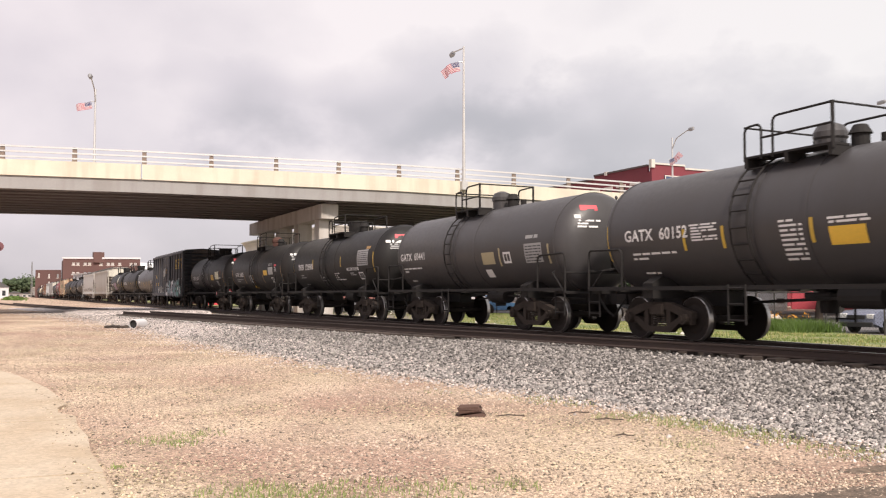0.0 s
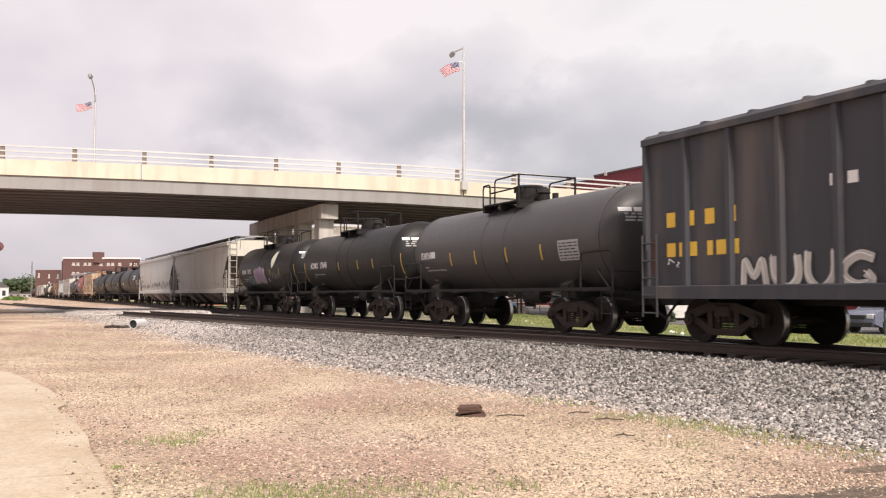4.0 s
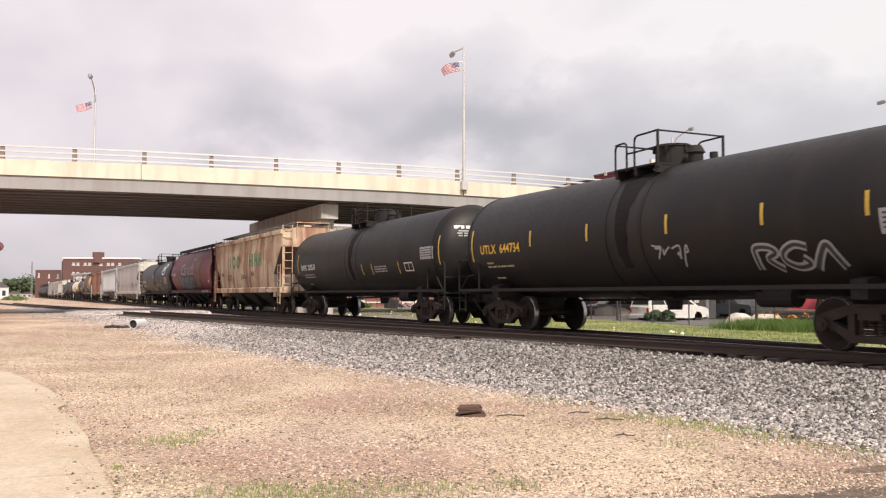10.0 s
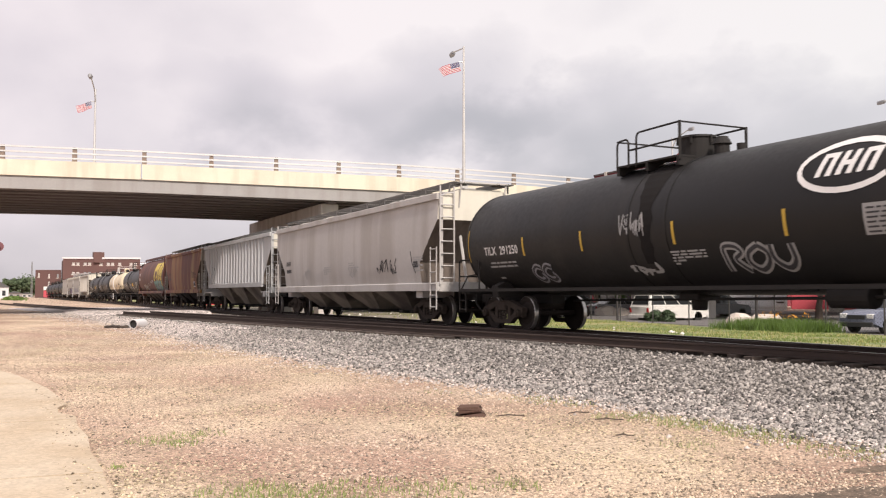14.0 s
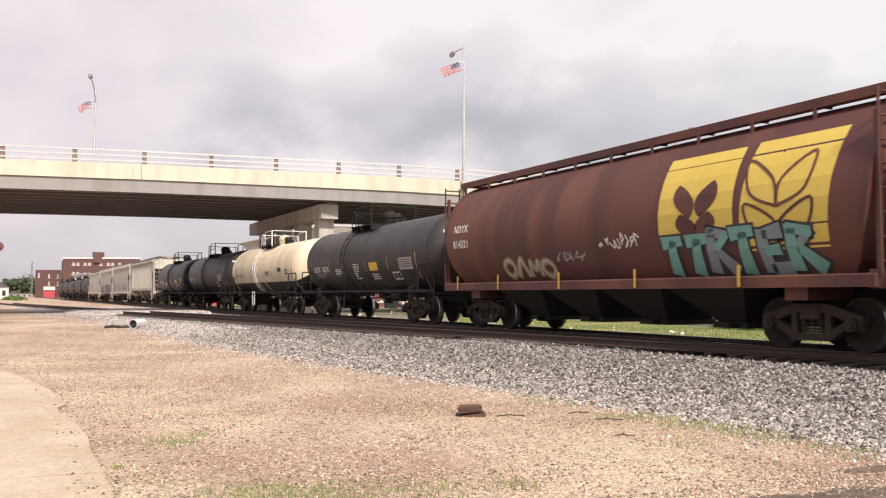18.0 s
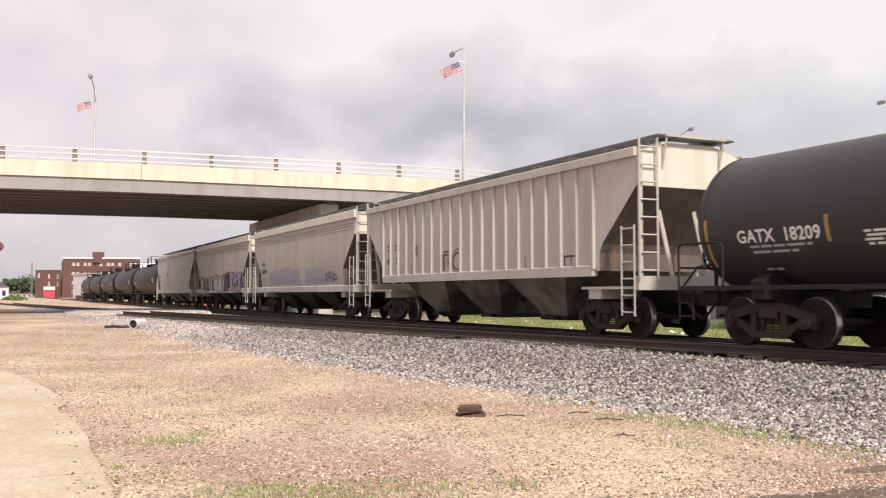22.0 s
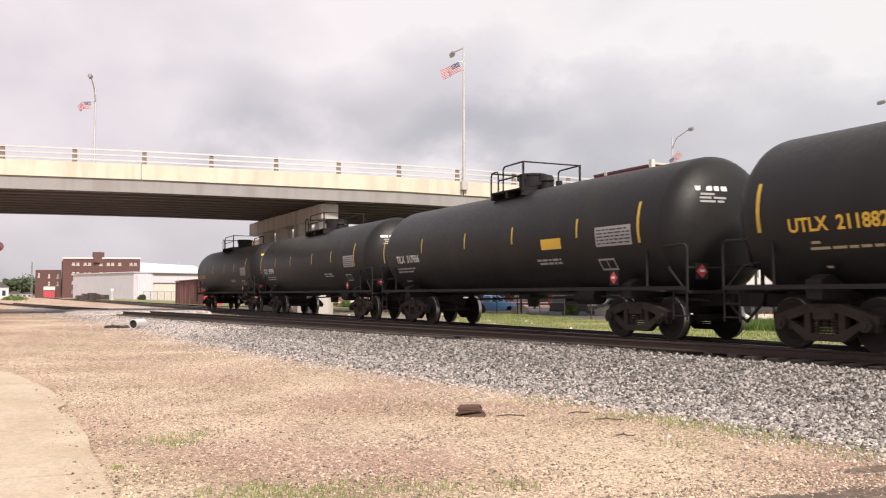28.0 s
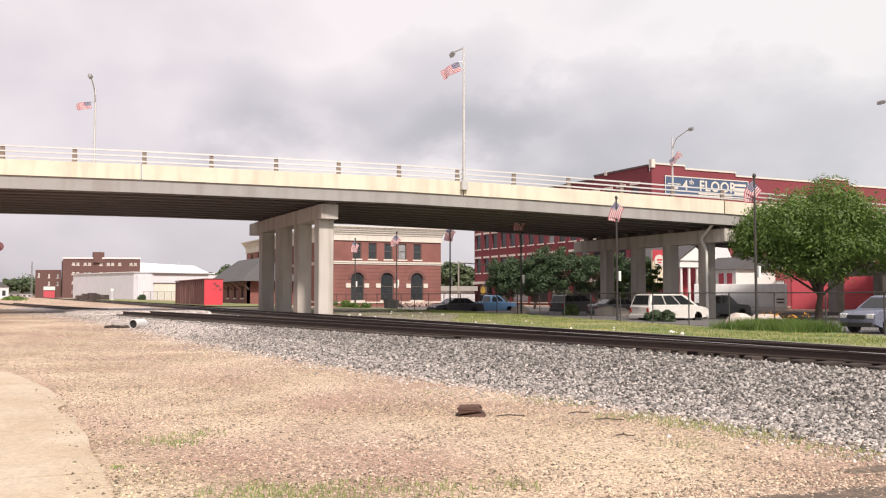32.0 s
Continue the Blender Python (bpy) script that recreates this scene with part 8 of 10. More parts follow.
M_SKYBLUE = mat("pale_blue_spray", (0.24, 0.30, 0.33), 0.6, var=0.15)
M_SILVER = mat("silver_spray", (0.20, 0.25, 0.27), 0.5, var=0.15)
M_LIME = mat("lime_spray", (0.42, 0.48, 0.18), 0.6, var=0.15)
M_LIMEDK = mat("faint_green_overspray", (0.14, 0.10, 0.05), 0.7, var=0.3)
M_PALESPRAY = mat("chalky_spray", (0.50, 0.47, 0.43), 0.7, var=0.2)
M_OCHRE = mat("dull_ochre_spray", (0.33, 0.26, 0.16), 0.7, var=0.25)
M_DKGREEN = mat("green_lettering", (0.05, 0.22, 0.10), 0.6, var=0.12)
M_WHEAT = mat("ochre_wheat_paint", (0.38, 0.23, 0.09), 0.6, var=0.12)
M_YELPANEL = mat("yellow_panel_paint", (0.66, 0.50, 0.10), 0.6, var=0.12)
M_DULLRED = mat("dull_red_line_paint", (0.36, 0.13, 0.11), 0.6, var=0.12)
M_PATCH = mat("grey_touch_up_paint", (0.30, 0.30, 0.33), 0.6, var=0.1)
M_BLUEEM = mat("blue_emblem_paint", (0.10, 0.10, 0.24), 0.5, var=0.08)
M_CREAMEM = mat("cream_emblem_paint", (0.70, 0.70, 0.52), 0.5, var=0.08)
M_TANPL = mat("faded_tan_panel", (0.42, 0.36, 0.22), 0.6, var=0.12)
M_GREYPANEL = mat("weathered_white_panel", (0.46, 0.45, 0.44), 0.7, var=0.2, big=3.0, fine=20.0)
M_RUSTY = mat("rusty_fittings", (0.085, 0.036, 0.027), 0.8, var=0.2)
M_SEAM = mat("dark_weld_stain", (0.10, 0.06, 0.045), 0.8, var=0.2)

R1, R2, R3 = 1.29, 1.36, 1.49


def head_surf(R, zc, half):
    """The front head of a tank: u is sideways, growing away from the near side."""
    e, h = half - 0.62, R * 0.42

    def surf(u, z, lift=0.008):
        q = min(0.985, math.hypot(u, z - zc) / R)
        return (e - h + h * lerp_table([(0, 1.0), (0.38, 0.95), (0.68, 0.8), (0.9, 0.5), (0.985, 0.2), (1, 0)], q) + lift + 0.008, u, z)
    return surf


def number(car, sf, mark, digits, x, z, material, size=0.34, blocks=0):
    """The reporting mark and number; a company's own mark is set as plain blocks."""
    if blocks and not mark:
        mark_letters_as_bars(car, sf, x, z, blocks, 0.145, size * 0.72, material, "reporting_mark")
        mark_text(car, sf, digits, x + blocks * 0.2 + 0.16, z, size, material, "car_number")
    else:
        mark_text(car, sf, mark + "  " + digits, x, z, size, material, "car_number")


def tank_marks(car, sf, hf, zc, R, x, material, data=M_GREYLET, seed=0, zt=1.86):
    """Small print under the number, the front head's print, the strips at the ends."""
    mark_bars(car, sf, x, x + 1.5, zt, 2, 0.045, data, seed + 1, pitch=2.2)
    hs = head_surf(R, zc, hf)
    mark_bars(car, hs, -0.95, -0.15, zc + R * 0.52, 1, 0.10, material, seed + 2, "head_number")
    mark_bars(car, hs, -0.85, -0.2, zc + R * 0.42, 3, 0.045, data, seed + 3, "head_stencil")
    mark_bars(car, sf, x + 0.2, x + 0.7, 1.45, 1, 0.04, data, seed + 4)


def data_panel(car, sf, x0, x1, z0, z1, seed):
    """A pale stencil panel with rows of small dark print."""
    mark_panel(car, sf, x0, x1, z0, z1, M_GREYLET, "stencil_panel", k=6)
    r = random.Random(seed)
    bm = B()
    z = z1 - 0.06
    while z > z0 + 0.05:
        a = x0 + 0.06
        while a < x1 - 0.12:
            w = r.uniform(0.08, 0.25)
            mark_panel(car, sf, a, min(a + w, x1 - 0.04), z - 0.03, z, M_BLACKLET, lift=0.010, k=1, bm=bm)
            a += w + 0.04
        z -= 0.075
    part("stencil_print", bm, M_BLACKLET, car)


def square_outline(car, sf, x0, x1, z0, z1, material, w=0.04):
    bm = B()
    for q in ((x0, x1, z0, z0 + w), (x0, x1, z1 - w, z1), (x0, x0 + w, z0 + w, z1 - w), (x1 - w, x1, z0 + w, z1 - w), ((x0 + x1) / 2 - w / 3, (x0 + x1) / 2 + w / 3, z0 + w, z1 - w)):
        mark_panel(car, sf, *q, material, k=1, bm=bm)
    part("outline_box", bm, material, car)


def leaf_shape(bm, sf, x, z, w, h, lift, tilt=0.0):
    """A pointed upright leaf."""
    n = 8
    l_, r_ = [], []
    for i in range(n + 1):
        t = i / n
        s = math.sin(math.pi * t) ** 0.8 * w / 2
        cx = x + tilt * h * t
        l_.append(bm.verts.new(sf(cx - s, z + h * t, lift)))
        r_.append(bm.verts.new(sf(cx + s + 0.002, z + h * t, lift)))
    for i in range(n):
        bm.faces.new((l_[i], r_[i], r_[i + 1], l_[i + 1]))


# 1
car, sf, hf, zc = tank_car(0.7, 1.411, "grey tank car with white lettering and yellow strips", R1, 3.60, P_GREY, platform="short", side_steps=True, dome=False)
sf = slid(sf, 0.12)
D = -0.62
number(car, sf, "GATX", "60152", -5.12 - D, 2.12, M_WHITE, 0.34, blocks=4)
tank_marks(car, sf, hf, zc, R1, -5.0 - D, M_WHITE, M_WHITE, 10)
strips(car, sf, [-3.2 - D, -2.1 - D, 0.02 - D], 1.85, 2.28)
strips(car, sf, [-5.72 - D, 5.4], 1.7, 2.5, w=0.09)
mark_bars(car, sf, -3.05 - D, -2.25 - D, 2.36, 6, 0.035, M_WHITE, 3)
mark_bars(car, sf, -0.72 - D, 0.0 - D - 0.1, 2.28, 9, 0.04, M_WHITE, 4, pitch=2.1)
mark_panel(car, sf, 0.37 - D, 1.1 - D, 1.79, 2.1, M_GOLD, "yellow_panel")
mark_bars(car, sf, 0.3 - D, 1.2 - D, 2.26, 2, 0.04, M_WHITE, 5)
# 2
car, sf, hf, zc = tank_car(1.411, 2.117, "weathered grey tank car with pale stencils and faded panel", R1, 3.58, P_GREY, platform="short", side_steps=True, dome=False, plat=(-1.18, 0.39))
number(car, sf, "GATX", "60441", -4.71, 2.11, M_WHITE, 0.33, blocks=4)
tank_marks(car, sf, hf, zc, R1, -4.6, M_WHITE, M_WHITE, 20)
mark_panel(car, sf, 1.13, 1.85, 1.82, 2.16, M_TANPL, "faded_panel")
mark_panel(car, sf, 1.13, 1.5, 1.46, 1.68, M_WHITE, "white_label")
square_outline(car, sf, 2.35, 2.75, 1.82, 2.13, M_WHITE, 0.06)
mark_bars(car, sf, 3.5, 4.4, 2.52, 1, 0.09, M_GREYLET, 6)
data_panel(car, sf, 3.5, 4.35, 1.8, 2.3, 21)
strips(car, sf, [2.15, 4.66], 1.75, 2.25, M_TANPL)
mark_panel(car, head_surf(R1, zc, hf), -0.7, -0.25, zc + 0.78, zc + 0.92, M_REDPL, "red_label")
# 3
car, sf, hf, zc = tank_car(2.117, 2.845, "glossy black tank car with white number and yellow strips", R1, 3.60, P_BLACK, platform="short", side_steps=True)
number(car, sf, "", "135960", -4.36, 2.08, M_WHITE, 0.36, blocks=4)
tank_marks(car, sf, hf, zc, R1, -4.3, M_WHITE, M_GREYLET, 30)
strips(car, sf, [-2.25, -0.63, 1.38], 2.1, 2.5)
strips(car, sf, [-5.12, 5.0], 1.8, 2.55)
mark_text(car, sf, "MOLTEN SULFUR", 2.03, 1.92, 0.17, M_WHITE, "cargo_name")
mark_bars(car, sf, 0.4, 2.1, 1.86, 4, 0.04, M_WHITE, 7, pitch=2.1)
mark_bars(car, sf, 2.3, 3.0, 1.84, 2, 0.04, M_GREYLET, 8)
mark_bars(car, sf, -1.53, -0.5, 1.80, 4, 0.035, M_GREYLET, 9, pitch=1.9)
data_panel(car, sf, 3.3, 4.45, 2.08, 2.68, 31)
mark_panel(car, sf, 4.18, 4.6, 2.7, 2.8, M_WHEAT, "orange_label")
square_outline(car, sf, 3.27, 3.74, 1.56, 1.84, M_WHITE, 0.045)
mark_panel(car, head_surf(R1, zc, hf), -0.6, -0.15, zc + 0.75, zc + 0.9, M_REDPL, "red_label")
# 4
car, sf, hf, zc = tank_car(2.845, 3.59, "sooty black tank car with cream and yellow panels", R1, 3.62, P_BLACK2, platform="short", side_steps=True, dome_mat=M_RUSTY, dome=False, plat=(-0.78, 1.1))
number(car, sf, "GATX", "65635", -4.36, 2.0, M_WHITE, 0.31, blocks=4)
tank_marks(car, sf, hf, zc, R1, -4.3, M_WHITE, M_GREYLET, 40)
data_panel(car, sf, -1.25, -0.75, 1.6, 2.05, 41)
strips(car, sf, [-2.4, -0.5, 1.6], 1.6, 2.05, M_WHEAT)
strips(car, sf, [-5.2, 5.2], 1.6, 2.4, M_WHEAT)
mark_panel(car, sf, -1.1, -0.5, 1.32, 1.44, M_GOLD, "yellow_panel")
mark_panel(car, sf, 1.86, 2.6, 1.98, 2.24, M_GOLD, "yellow_panel")
mark_panel(car, sf, 2.84, 3.72, 2.0, 2.38, M_GREYPANEL, "pale_panel")
mark_bars(car, sf, 2.90, 3.66, 2.33, 4, 0.02, M_GREYLET, 421, "fine_print")
mark_bars(car, sf, 2.86, 3.6, 2.56, 2, 0.035, M_GREYLET, 422, "stencil")
mark_panel(car, sf, 4.02, 4.40, 2.40, 2.50, M_REDPL, "red_patch")
mark_bars(car, sf, 4.02, 4.40, 2.36, 3, 0.05, M_GREYPANEL, 423, "stencil")
square_outline(car, sf, 3.2, 3.6, 1.6, 1.85, M_WHITE)
# 5
car, sf, hf, zc = tank_car(3.59, 4.354, "black tank car with brown grime and scrawled tags", R1, 3.62, P_BLACK2, platform="short", side_steps=True)
number(car, sf, "GATX", "48595", -4.54, 2.0, M_WHITE, 0.33, blocks=4)
tank_marks(car, sf, hf, zc, R1, -4.5, M_WHITE, M_GREYLET, 50)
strips(car, sf, [-2.2, 0.33, 2.68], 1.95, 2.4, M_GREYLET)
strips(car, sf, [-5.4, 4.98], 1.5, 2.4, M_WHEAT)
scribble(car, sf, -1.68, -0.8, 2.05, 2.5, M_GREYLET, 5, 51, 0.05)
mark_panel(car, sf, 1.47, 2.22, 1.92, 2.24, M_GOLD, "yellow_panel")
mark_bars(car, sf, 1.55, 2.1, 2.16, 3, 0.03, M_BLACKLET, 53, pitch=2.4)
mark_panel(car, sf, 2.8, 3.82, 1.95, 2.44, M_CREAMEM, "pale_panel", lift=0.005)
mark_bars(car, sf, 2.85, 3.8, 2.4, 6, 0.03, M_GREYLET, 54, pitch=2.4)
mark_bars(car, sf, 3.92, 4.85, 2.1, 1, 0.12, M_GREYLET, 55, "cargo_name")
mark_panel(car, sf, 4.1, 4.5, 2.25, 2.5, M_RUSTY, "rust_patch")
data_panel(car, sf, 2.95, 3.42, 1.55, 1.85, 52)
mark_panel(car, sf, 0.5, 0.95, 1.5, 1.62, M_GREYLET, "label")
placard(car, sf, 4.3, 1.06, end=hf - 0.5)
mark_panel(car, head_surf(R1, zc, hf), -0.75, -0.3, zc + 0.72, zc + 0.88, M_REDPL, "red_label")
# 6
car, sf, hf, zc = box_car(4.354, 5.3, "faded blue-black box car with graffiti along its foot", P_BOX)
sf = slid(sf, -0.25)
out = lambda u, z, lift=0.008: sf(u, z, lift + 0.10)
def gold_block(x0, x1, bars, posts):
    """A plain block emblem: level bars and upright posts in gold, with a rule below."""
    bm = B()
    for za, zb in bars:
        mark_panel(car, sf, x0, x1, za, zb, M_GOLD, k=1, bm=bm)
    for pa, pb, za, zb in posts:
        mark_panel(car, sf, pa, pb, za, zb, M_GOLD, k=1, bm=bm)
    mark_panel(car, sf, x0, x1, 2.96, 3.06, M_GOLD, k=1, bm=bm)
    part("emblem", bm, M_GOLD, car, "gold block emblem")


gold_block(3.95, 4.44, ((3.14, 3.26), (3.58, 3.70)), ((3.95, 4.12, 3.26, 3.58), (4.34, 4.44, 3.46, 3.58), (4.34, 4.44, 3.26, 3.34)))
gold_block(5.07, 5.5, ((3.14, 3.25), (3.37, 3.48), (3.60, 3.71)), ((5.07, 5.2, 3.48, 3.60), (5.37, 5.5, 3.25, 3.37)))
gold_block(6.06, 6.58, ((3.14, 3.24), (3.62, 3.72)), ((6.22, 6.42, 3.36, 3.50), (6.12, 6.3, 3.24, 3.36), (6.34, 6.52, 3.24, 3.36), (6.12, 6.3, 3.50, 3.62), (6.34, 6.52, 3.50, 3.62)))
for i in range(4):
    gx = -6.42 + i * 0.56
    mark_panel(car, sf, gx, gx + 0.26, 2.32, 2.62, M_GOLD, "reporting_mark", k=1)
for gx, gw in ((-6.42, 0.26), (-6.05, 0.16), (-5.75, 0.22), (-5.25, 0.16), (-5.0, 0.26), (-4.65, 0.24)):
    mark_panel(car, sf, gx, gx + gw, 1.72, 2.0, M_GOLD, "car_number", k=1)
graffiti(car, sf, -4.4, -1.45, 0.95, 1.8, M_PALESPRAY, M_BLACKLET, 8, 62, 0.15, M_WHITE)
scribble(car, sf, -6.4, -5.8, 1.5, 1.7, M_WHITE, 3, 66, 0.03)
block_graffiti(car, out, 0.15, 2.0, 1.0, 1.8, [M_SKYBLUE, M_WHITE], M_BLACKLET, 2, 63, 0.26, None, 0.05)
block_graffiti(car, out, 1.75, 6.1, 0.98, 2.0, [M_WHITE, M_SKYBLUE, M_TEAL], M_BLACKLET, 5, 67, 0.26, M_SKYBLUE, 0.06)
block_graffiti(car, out, 5.9, 7.0, 1.0, 1.55, [M_TEAL, M_WHITE], M_GREYLET, 2, 68, 0.14, None, 0.03)
mark_panel(car, out, 4.1, 4.3, 1.2, 1.8, M_WHEAT, "graffiti_fill")
graffiti(car, lambda u, z, lift=0.008: sf(u, z, lift + 0.16), -0.72, 0.1, 2.3, 3.2, M_PALESPRAY, M_WHITE, 2, 64, 0.16)
mark_panel(car, lambda u, z, lift=0.008: sf(u, z, lift + 0.16), 0.35, 1.0, 2.9, 3.05, M_WHEAT, "arrow", slant=0.8)
mark_panel(car, lambda u, z, lift=0.008: sf(u, z, lift + 0.16), 0.35, 0.85, 2.7, 2.85, M_WHEAT, "arrow", slant=-0.6)
scribble(car, sf, 2.1, 2.6, 2.05, 2.3, M_WHITE, 3, 65, 0.03)
scribble(car, sf, 5.0, 6.1, 2.08, 2.3, M_WHITE, 6, 69, 0.03)
scribble(car, sf, 6.35, 7.3, 2.0, 2.2, M_WHITE, 6, 70, 0.03)
square_outline(car, sf, 6.14, 6.6, 1.5, 1.8, M_WHITE, 0.06)
for gx in (-2.35, -2.0):
    mark_panel(car, sf, gx, gx + 0.2, 2.75, 2.95, M_WHITE, "label", k=1)
mark_panel(car, sf, -1.3, -1.22, 2.4, 2.7, M_WHITE, "label", k=1)
mark_panel(car, sf, 7.05, 7.4, 1.6, 1.95, M_GOLD, "orange_label")
mark_panel(car, sf, -6.9, -6.75, 1.4, 2.1, M_RUSTY, "rust_patch")
# 7
car, sf, hf, zc = tank_car(5.3, 6.03, "dusty dark grey tank car with plain sides", R1, 3.6, P_GREY, platform="short")
number(car, sf, "", "", -4.7, 2.1, M_WHITE, 0.3, blocks=4)
mark_bars(car, sf, -4.0, -3.0, 2.32, 1, 0.2, M_WHITE, 71, "car_number")
tank_marks(car, sf, hf, zc, R1, -4.6, M_WHITE, M_GREYLET, 70)
strips(car, sf, [-2.6, -1.0, 0.8, 2.6], 1.85, 2.25)
data_panel(car, sf, 3.4, 4.3, 1.8, 2.3, 72)
# 8
car, sf, hf, zc = tank_car(6.03, 6.756, "black tank car with plain white number", R1, 3.62, P_BLACK, platform="short")
sf = slid(sf, 0.8)
number(car, sf, "ADMX", "17048", -4.9, 2.1, M_WHITE, 0.36, blocks=4)
tank_marks(car, sf, hf, zc, R1, -4.6, M_WHITE, M_GREYLET, 80)
strips(car, sf, [-1.2, 1.0, 2.6], 1.95, 2.3)
strips(car, sf, [-5.75, 5.3], 1.55, 2.4)
# 9
car, sf, hf, zc = tank_car(6.756, 7.489, "black tank car with a leaf emblem and pink graffiti", R1, 3.66, P_BLACK, platform="short", plat=(-0.92, 1.5))
sf = slid(sf, 0.55)
number(car, sf, "ADMX", "17555", -4.93, 2.12, M_WHITE, 0.33, blocks=4)
tank_marks(car, sf, hf, zc, R1, -4.8, M_WHITE, M_GREYLET, 90)
strips(car, sf, [0.93, 2.63], 1.95, 2.3)
strips(car, sf, [-5.8, 5.3], 1.55, 2.4)
graffiti(car, sf, -3.7, -2.5, 1.5, 2.0, M_BLACKLET, M_TEAL, 3, 92, 0.10)
block_graffiti(car, sf, -2.2, -0.3, 1.6, 2.3, [M_PINK, M_LILAC], M_BLACKLET, 3, 91, 0.34, M_PINK, 0.035)
bm = B()
mark_panel(car, sf, 1.15, 1.9, 2.5, 3.15, M_BLUEEM, bm=bm, slant=0.35)
part("emblem", bm, M_BLUEEM, car, "blue emblem field")
bm = B()
leaf_shape(bm, sf, 1.45, 2.3, 0.75, 0.9, 0.012, 0.35)
part("emblem", bm, M_CREAMEM, car, "cream leaf emblem")
for i in range(3):
    bm = B()
    a = 1.22 + i * 0.48
    ribbon(bm, sf, [(a, 1.8), (a + 0.17, 2.08), (a + 0.34, 1.8)] if i != 1 else [(a, 1.8), (a, 2.08), (a + 0.3, 1.94), (a, 1.8)], 0.05, 0.008)
    part("emblem", bm, M_GREYLET, car)
mark_panel(car, sf, 0.36, 0.56, 1.65, 1.82, M_GREYLET, "label")
# 10
car, sf, hf, zc = hopper_car(7.489, 8.632, "dusty light grey smooth-sided covered hopper car", P_SOFTGREY, bays=4, brake=1, wall_mat=M_ENDWALL)
sf = slid(sf, 0.35)
mark_text(car, sf, "SOXX", -8.38, 2.35, 0.36, M_BLACKLET, "reporting_mark")
mark_text(car, sf, "638430", -8.3, 1.88, 0.34, M_BLACKLET, "car_number")
strips(car, sf, [-5.85, -2.65, -0.2, 2.6, 5.2, 8.0], 1.5, 1.95, M_WHEAT)
square_outline(car, sf, -6.6, -6.3, 2.05, 2.3, M_GREYLET)
mark_bars(car, sf, -8.3, -7.2, 1.75, 2, 0.05, M_GREYLET, 101)
data_panel(car, sf, 5.9, 6.3, 1.5, 1.75, 102)
mark_bars(car, sf, 6.8, 7.6, 2.0, 4, 0.05, M_GREYLET, 103)
# 11
car, sf, hf, zc = hopper_car(8.632, 9.806, "off-white covered hopper car with scrawled tags", P_OFFWHITE, bays=4, end_mat=P_WHITE, wall_mat=M_ENDWALL, bay_mat=mat("grimy_pale_bay_plate", (0.36, 0.335, 0.32), 0.8, var=0.25, big=0.7, fine=9.0, bump=0.1, second=(0.12, 0.10, 0.09), mixamt=0.5, band=0.1, streak=0.7, streak_col=(0.05, 0.04, 0.035), streak_scale=1.0))
sf = slid(sf, -0.43)
mark_text(car, sf, "ALHX", -7.29, 2.55, 0.28, M_BLACKLET, "reporting_mark")
mark_bars(car, sf, -7.25, -6.5, 2.32, 1, 0.2, M_BLACKLET, 110, "car_number")
for q, s, n in (((-7.4, -6.3), 111, 4), ((-6.1, -5.4), 112, 3), ((-5.2, -4.6), 113, 3), ((-4.1, -2.2), 114, 8), ((5.8, 6.6), 115, 3)):
    scribble(car, sf, *q, 1.55, 1.95, M_BLACKLET, n, s, 0.02)
    scribble(car, sf, q[0] + 0.1, q[1] - 0.1, 1.5, 1.85, M_SEAM, n, s + 50, 0.014)
for word, x, z, size in (("BITE", -0.95, 1.62, 0.36), ("CREAM", 0.45, 1.72, 0.40), ("CREAM", 1.45, 1.62, 0.40), ("CREAM", 2.85, 1.72, 0.34), ("CREAM", 4.0, 1.58, 0.30), ("CREAM", 5.0, 1.82, 0.36), ("CREAM", 6.9, 1.7, 0.36)):
    mark_text(car, sf, word, x, z, size * 1.15, M_BLACKLET, "graffiti", 0.92, -0.004, "thin black scrawled tag", 1.1 if word == "BITE" else 0.8)
    scribble(car, sf, x - 0.05, x + size * 2.4, z - 0.12, z + size * 0.9, M_SEAM, 4, int(x * 10) + 700, 0.014)
for x0, x1, z0, z1, m_ in ((3.3, 3.72, 1.84, 2.08, M_PATCH), (2.12, 2.55, 1.44, 1.53, M_WHEAT), (0.1, 0.45, 1.44, 1.53, M_PATCH), (4.75, 5.2, 1.46, 1.55, M_WHEAT)):
    mark_panel(car, sf, x0, x1, z0, z1, m_, "label")
for i in range(9):      # side sheet seams
    bm = B()
    x = -7.6 + i * 1.9
    mark_panel(car, sf, x - 0.008, x + 0.008, 1.75, 3.85, M_PATCH, lift=0.003, k=10, bm=bm)
    part("sheet_seam", bm, M_PATCH, car)
mark_panel(car, sf, -3.9, -3.5, 1.62, 1.82, M_PATCH, "label")
mark_bars(car, sf, -6.5, -3.5, 1.46, 1, 0.06, M_GREYLET, 117)
for i in range(7):
    bm = B()
    ribbon(bm, sf, [(-6.5 + i * 2.2, 1.5), (-6.5 + i * 2.2, 3.2)], 0.03, 0.006)
    part("seam_stain", bm, M_PATCH, car)
# 12
car, sf, hf, zc = tank_car(9.806, 10.808, "long black tank car with a slanted white emblem", 1.45, 3.92, P_BLACK, plat=(-1.6, 1.34))
mark_text(car, sf, "PROX  78487", -6.47, 2.03, 0.33, M_WHITE, "car_number")
tank_marks(car, sf, hf, zc, 1.45, -6.3, M_WHITE, M_GREYLET, 120)
mark_letters_as_bars(car, sf, 2.9, 2.66, 10, 0.165, 0.28, M_WHITE, "emblem", 0.32, 0.3)
bm = B()
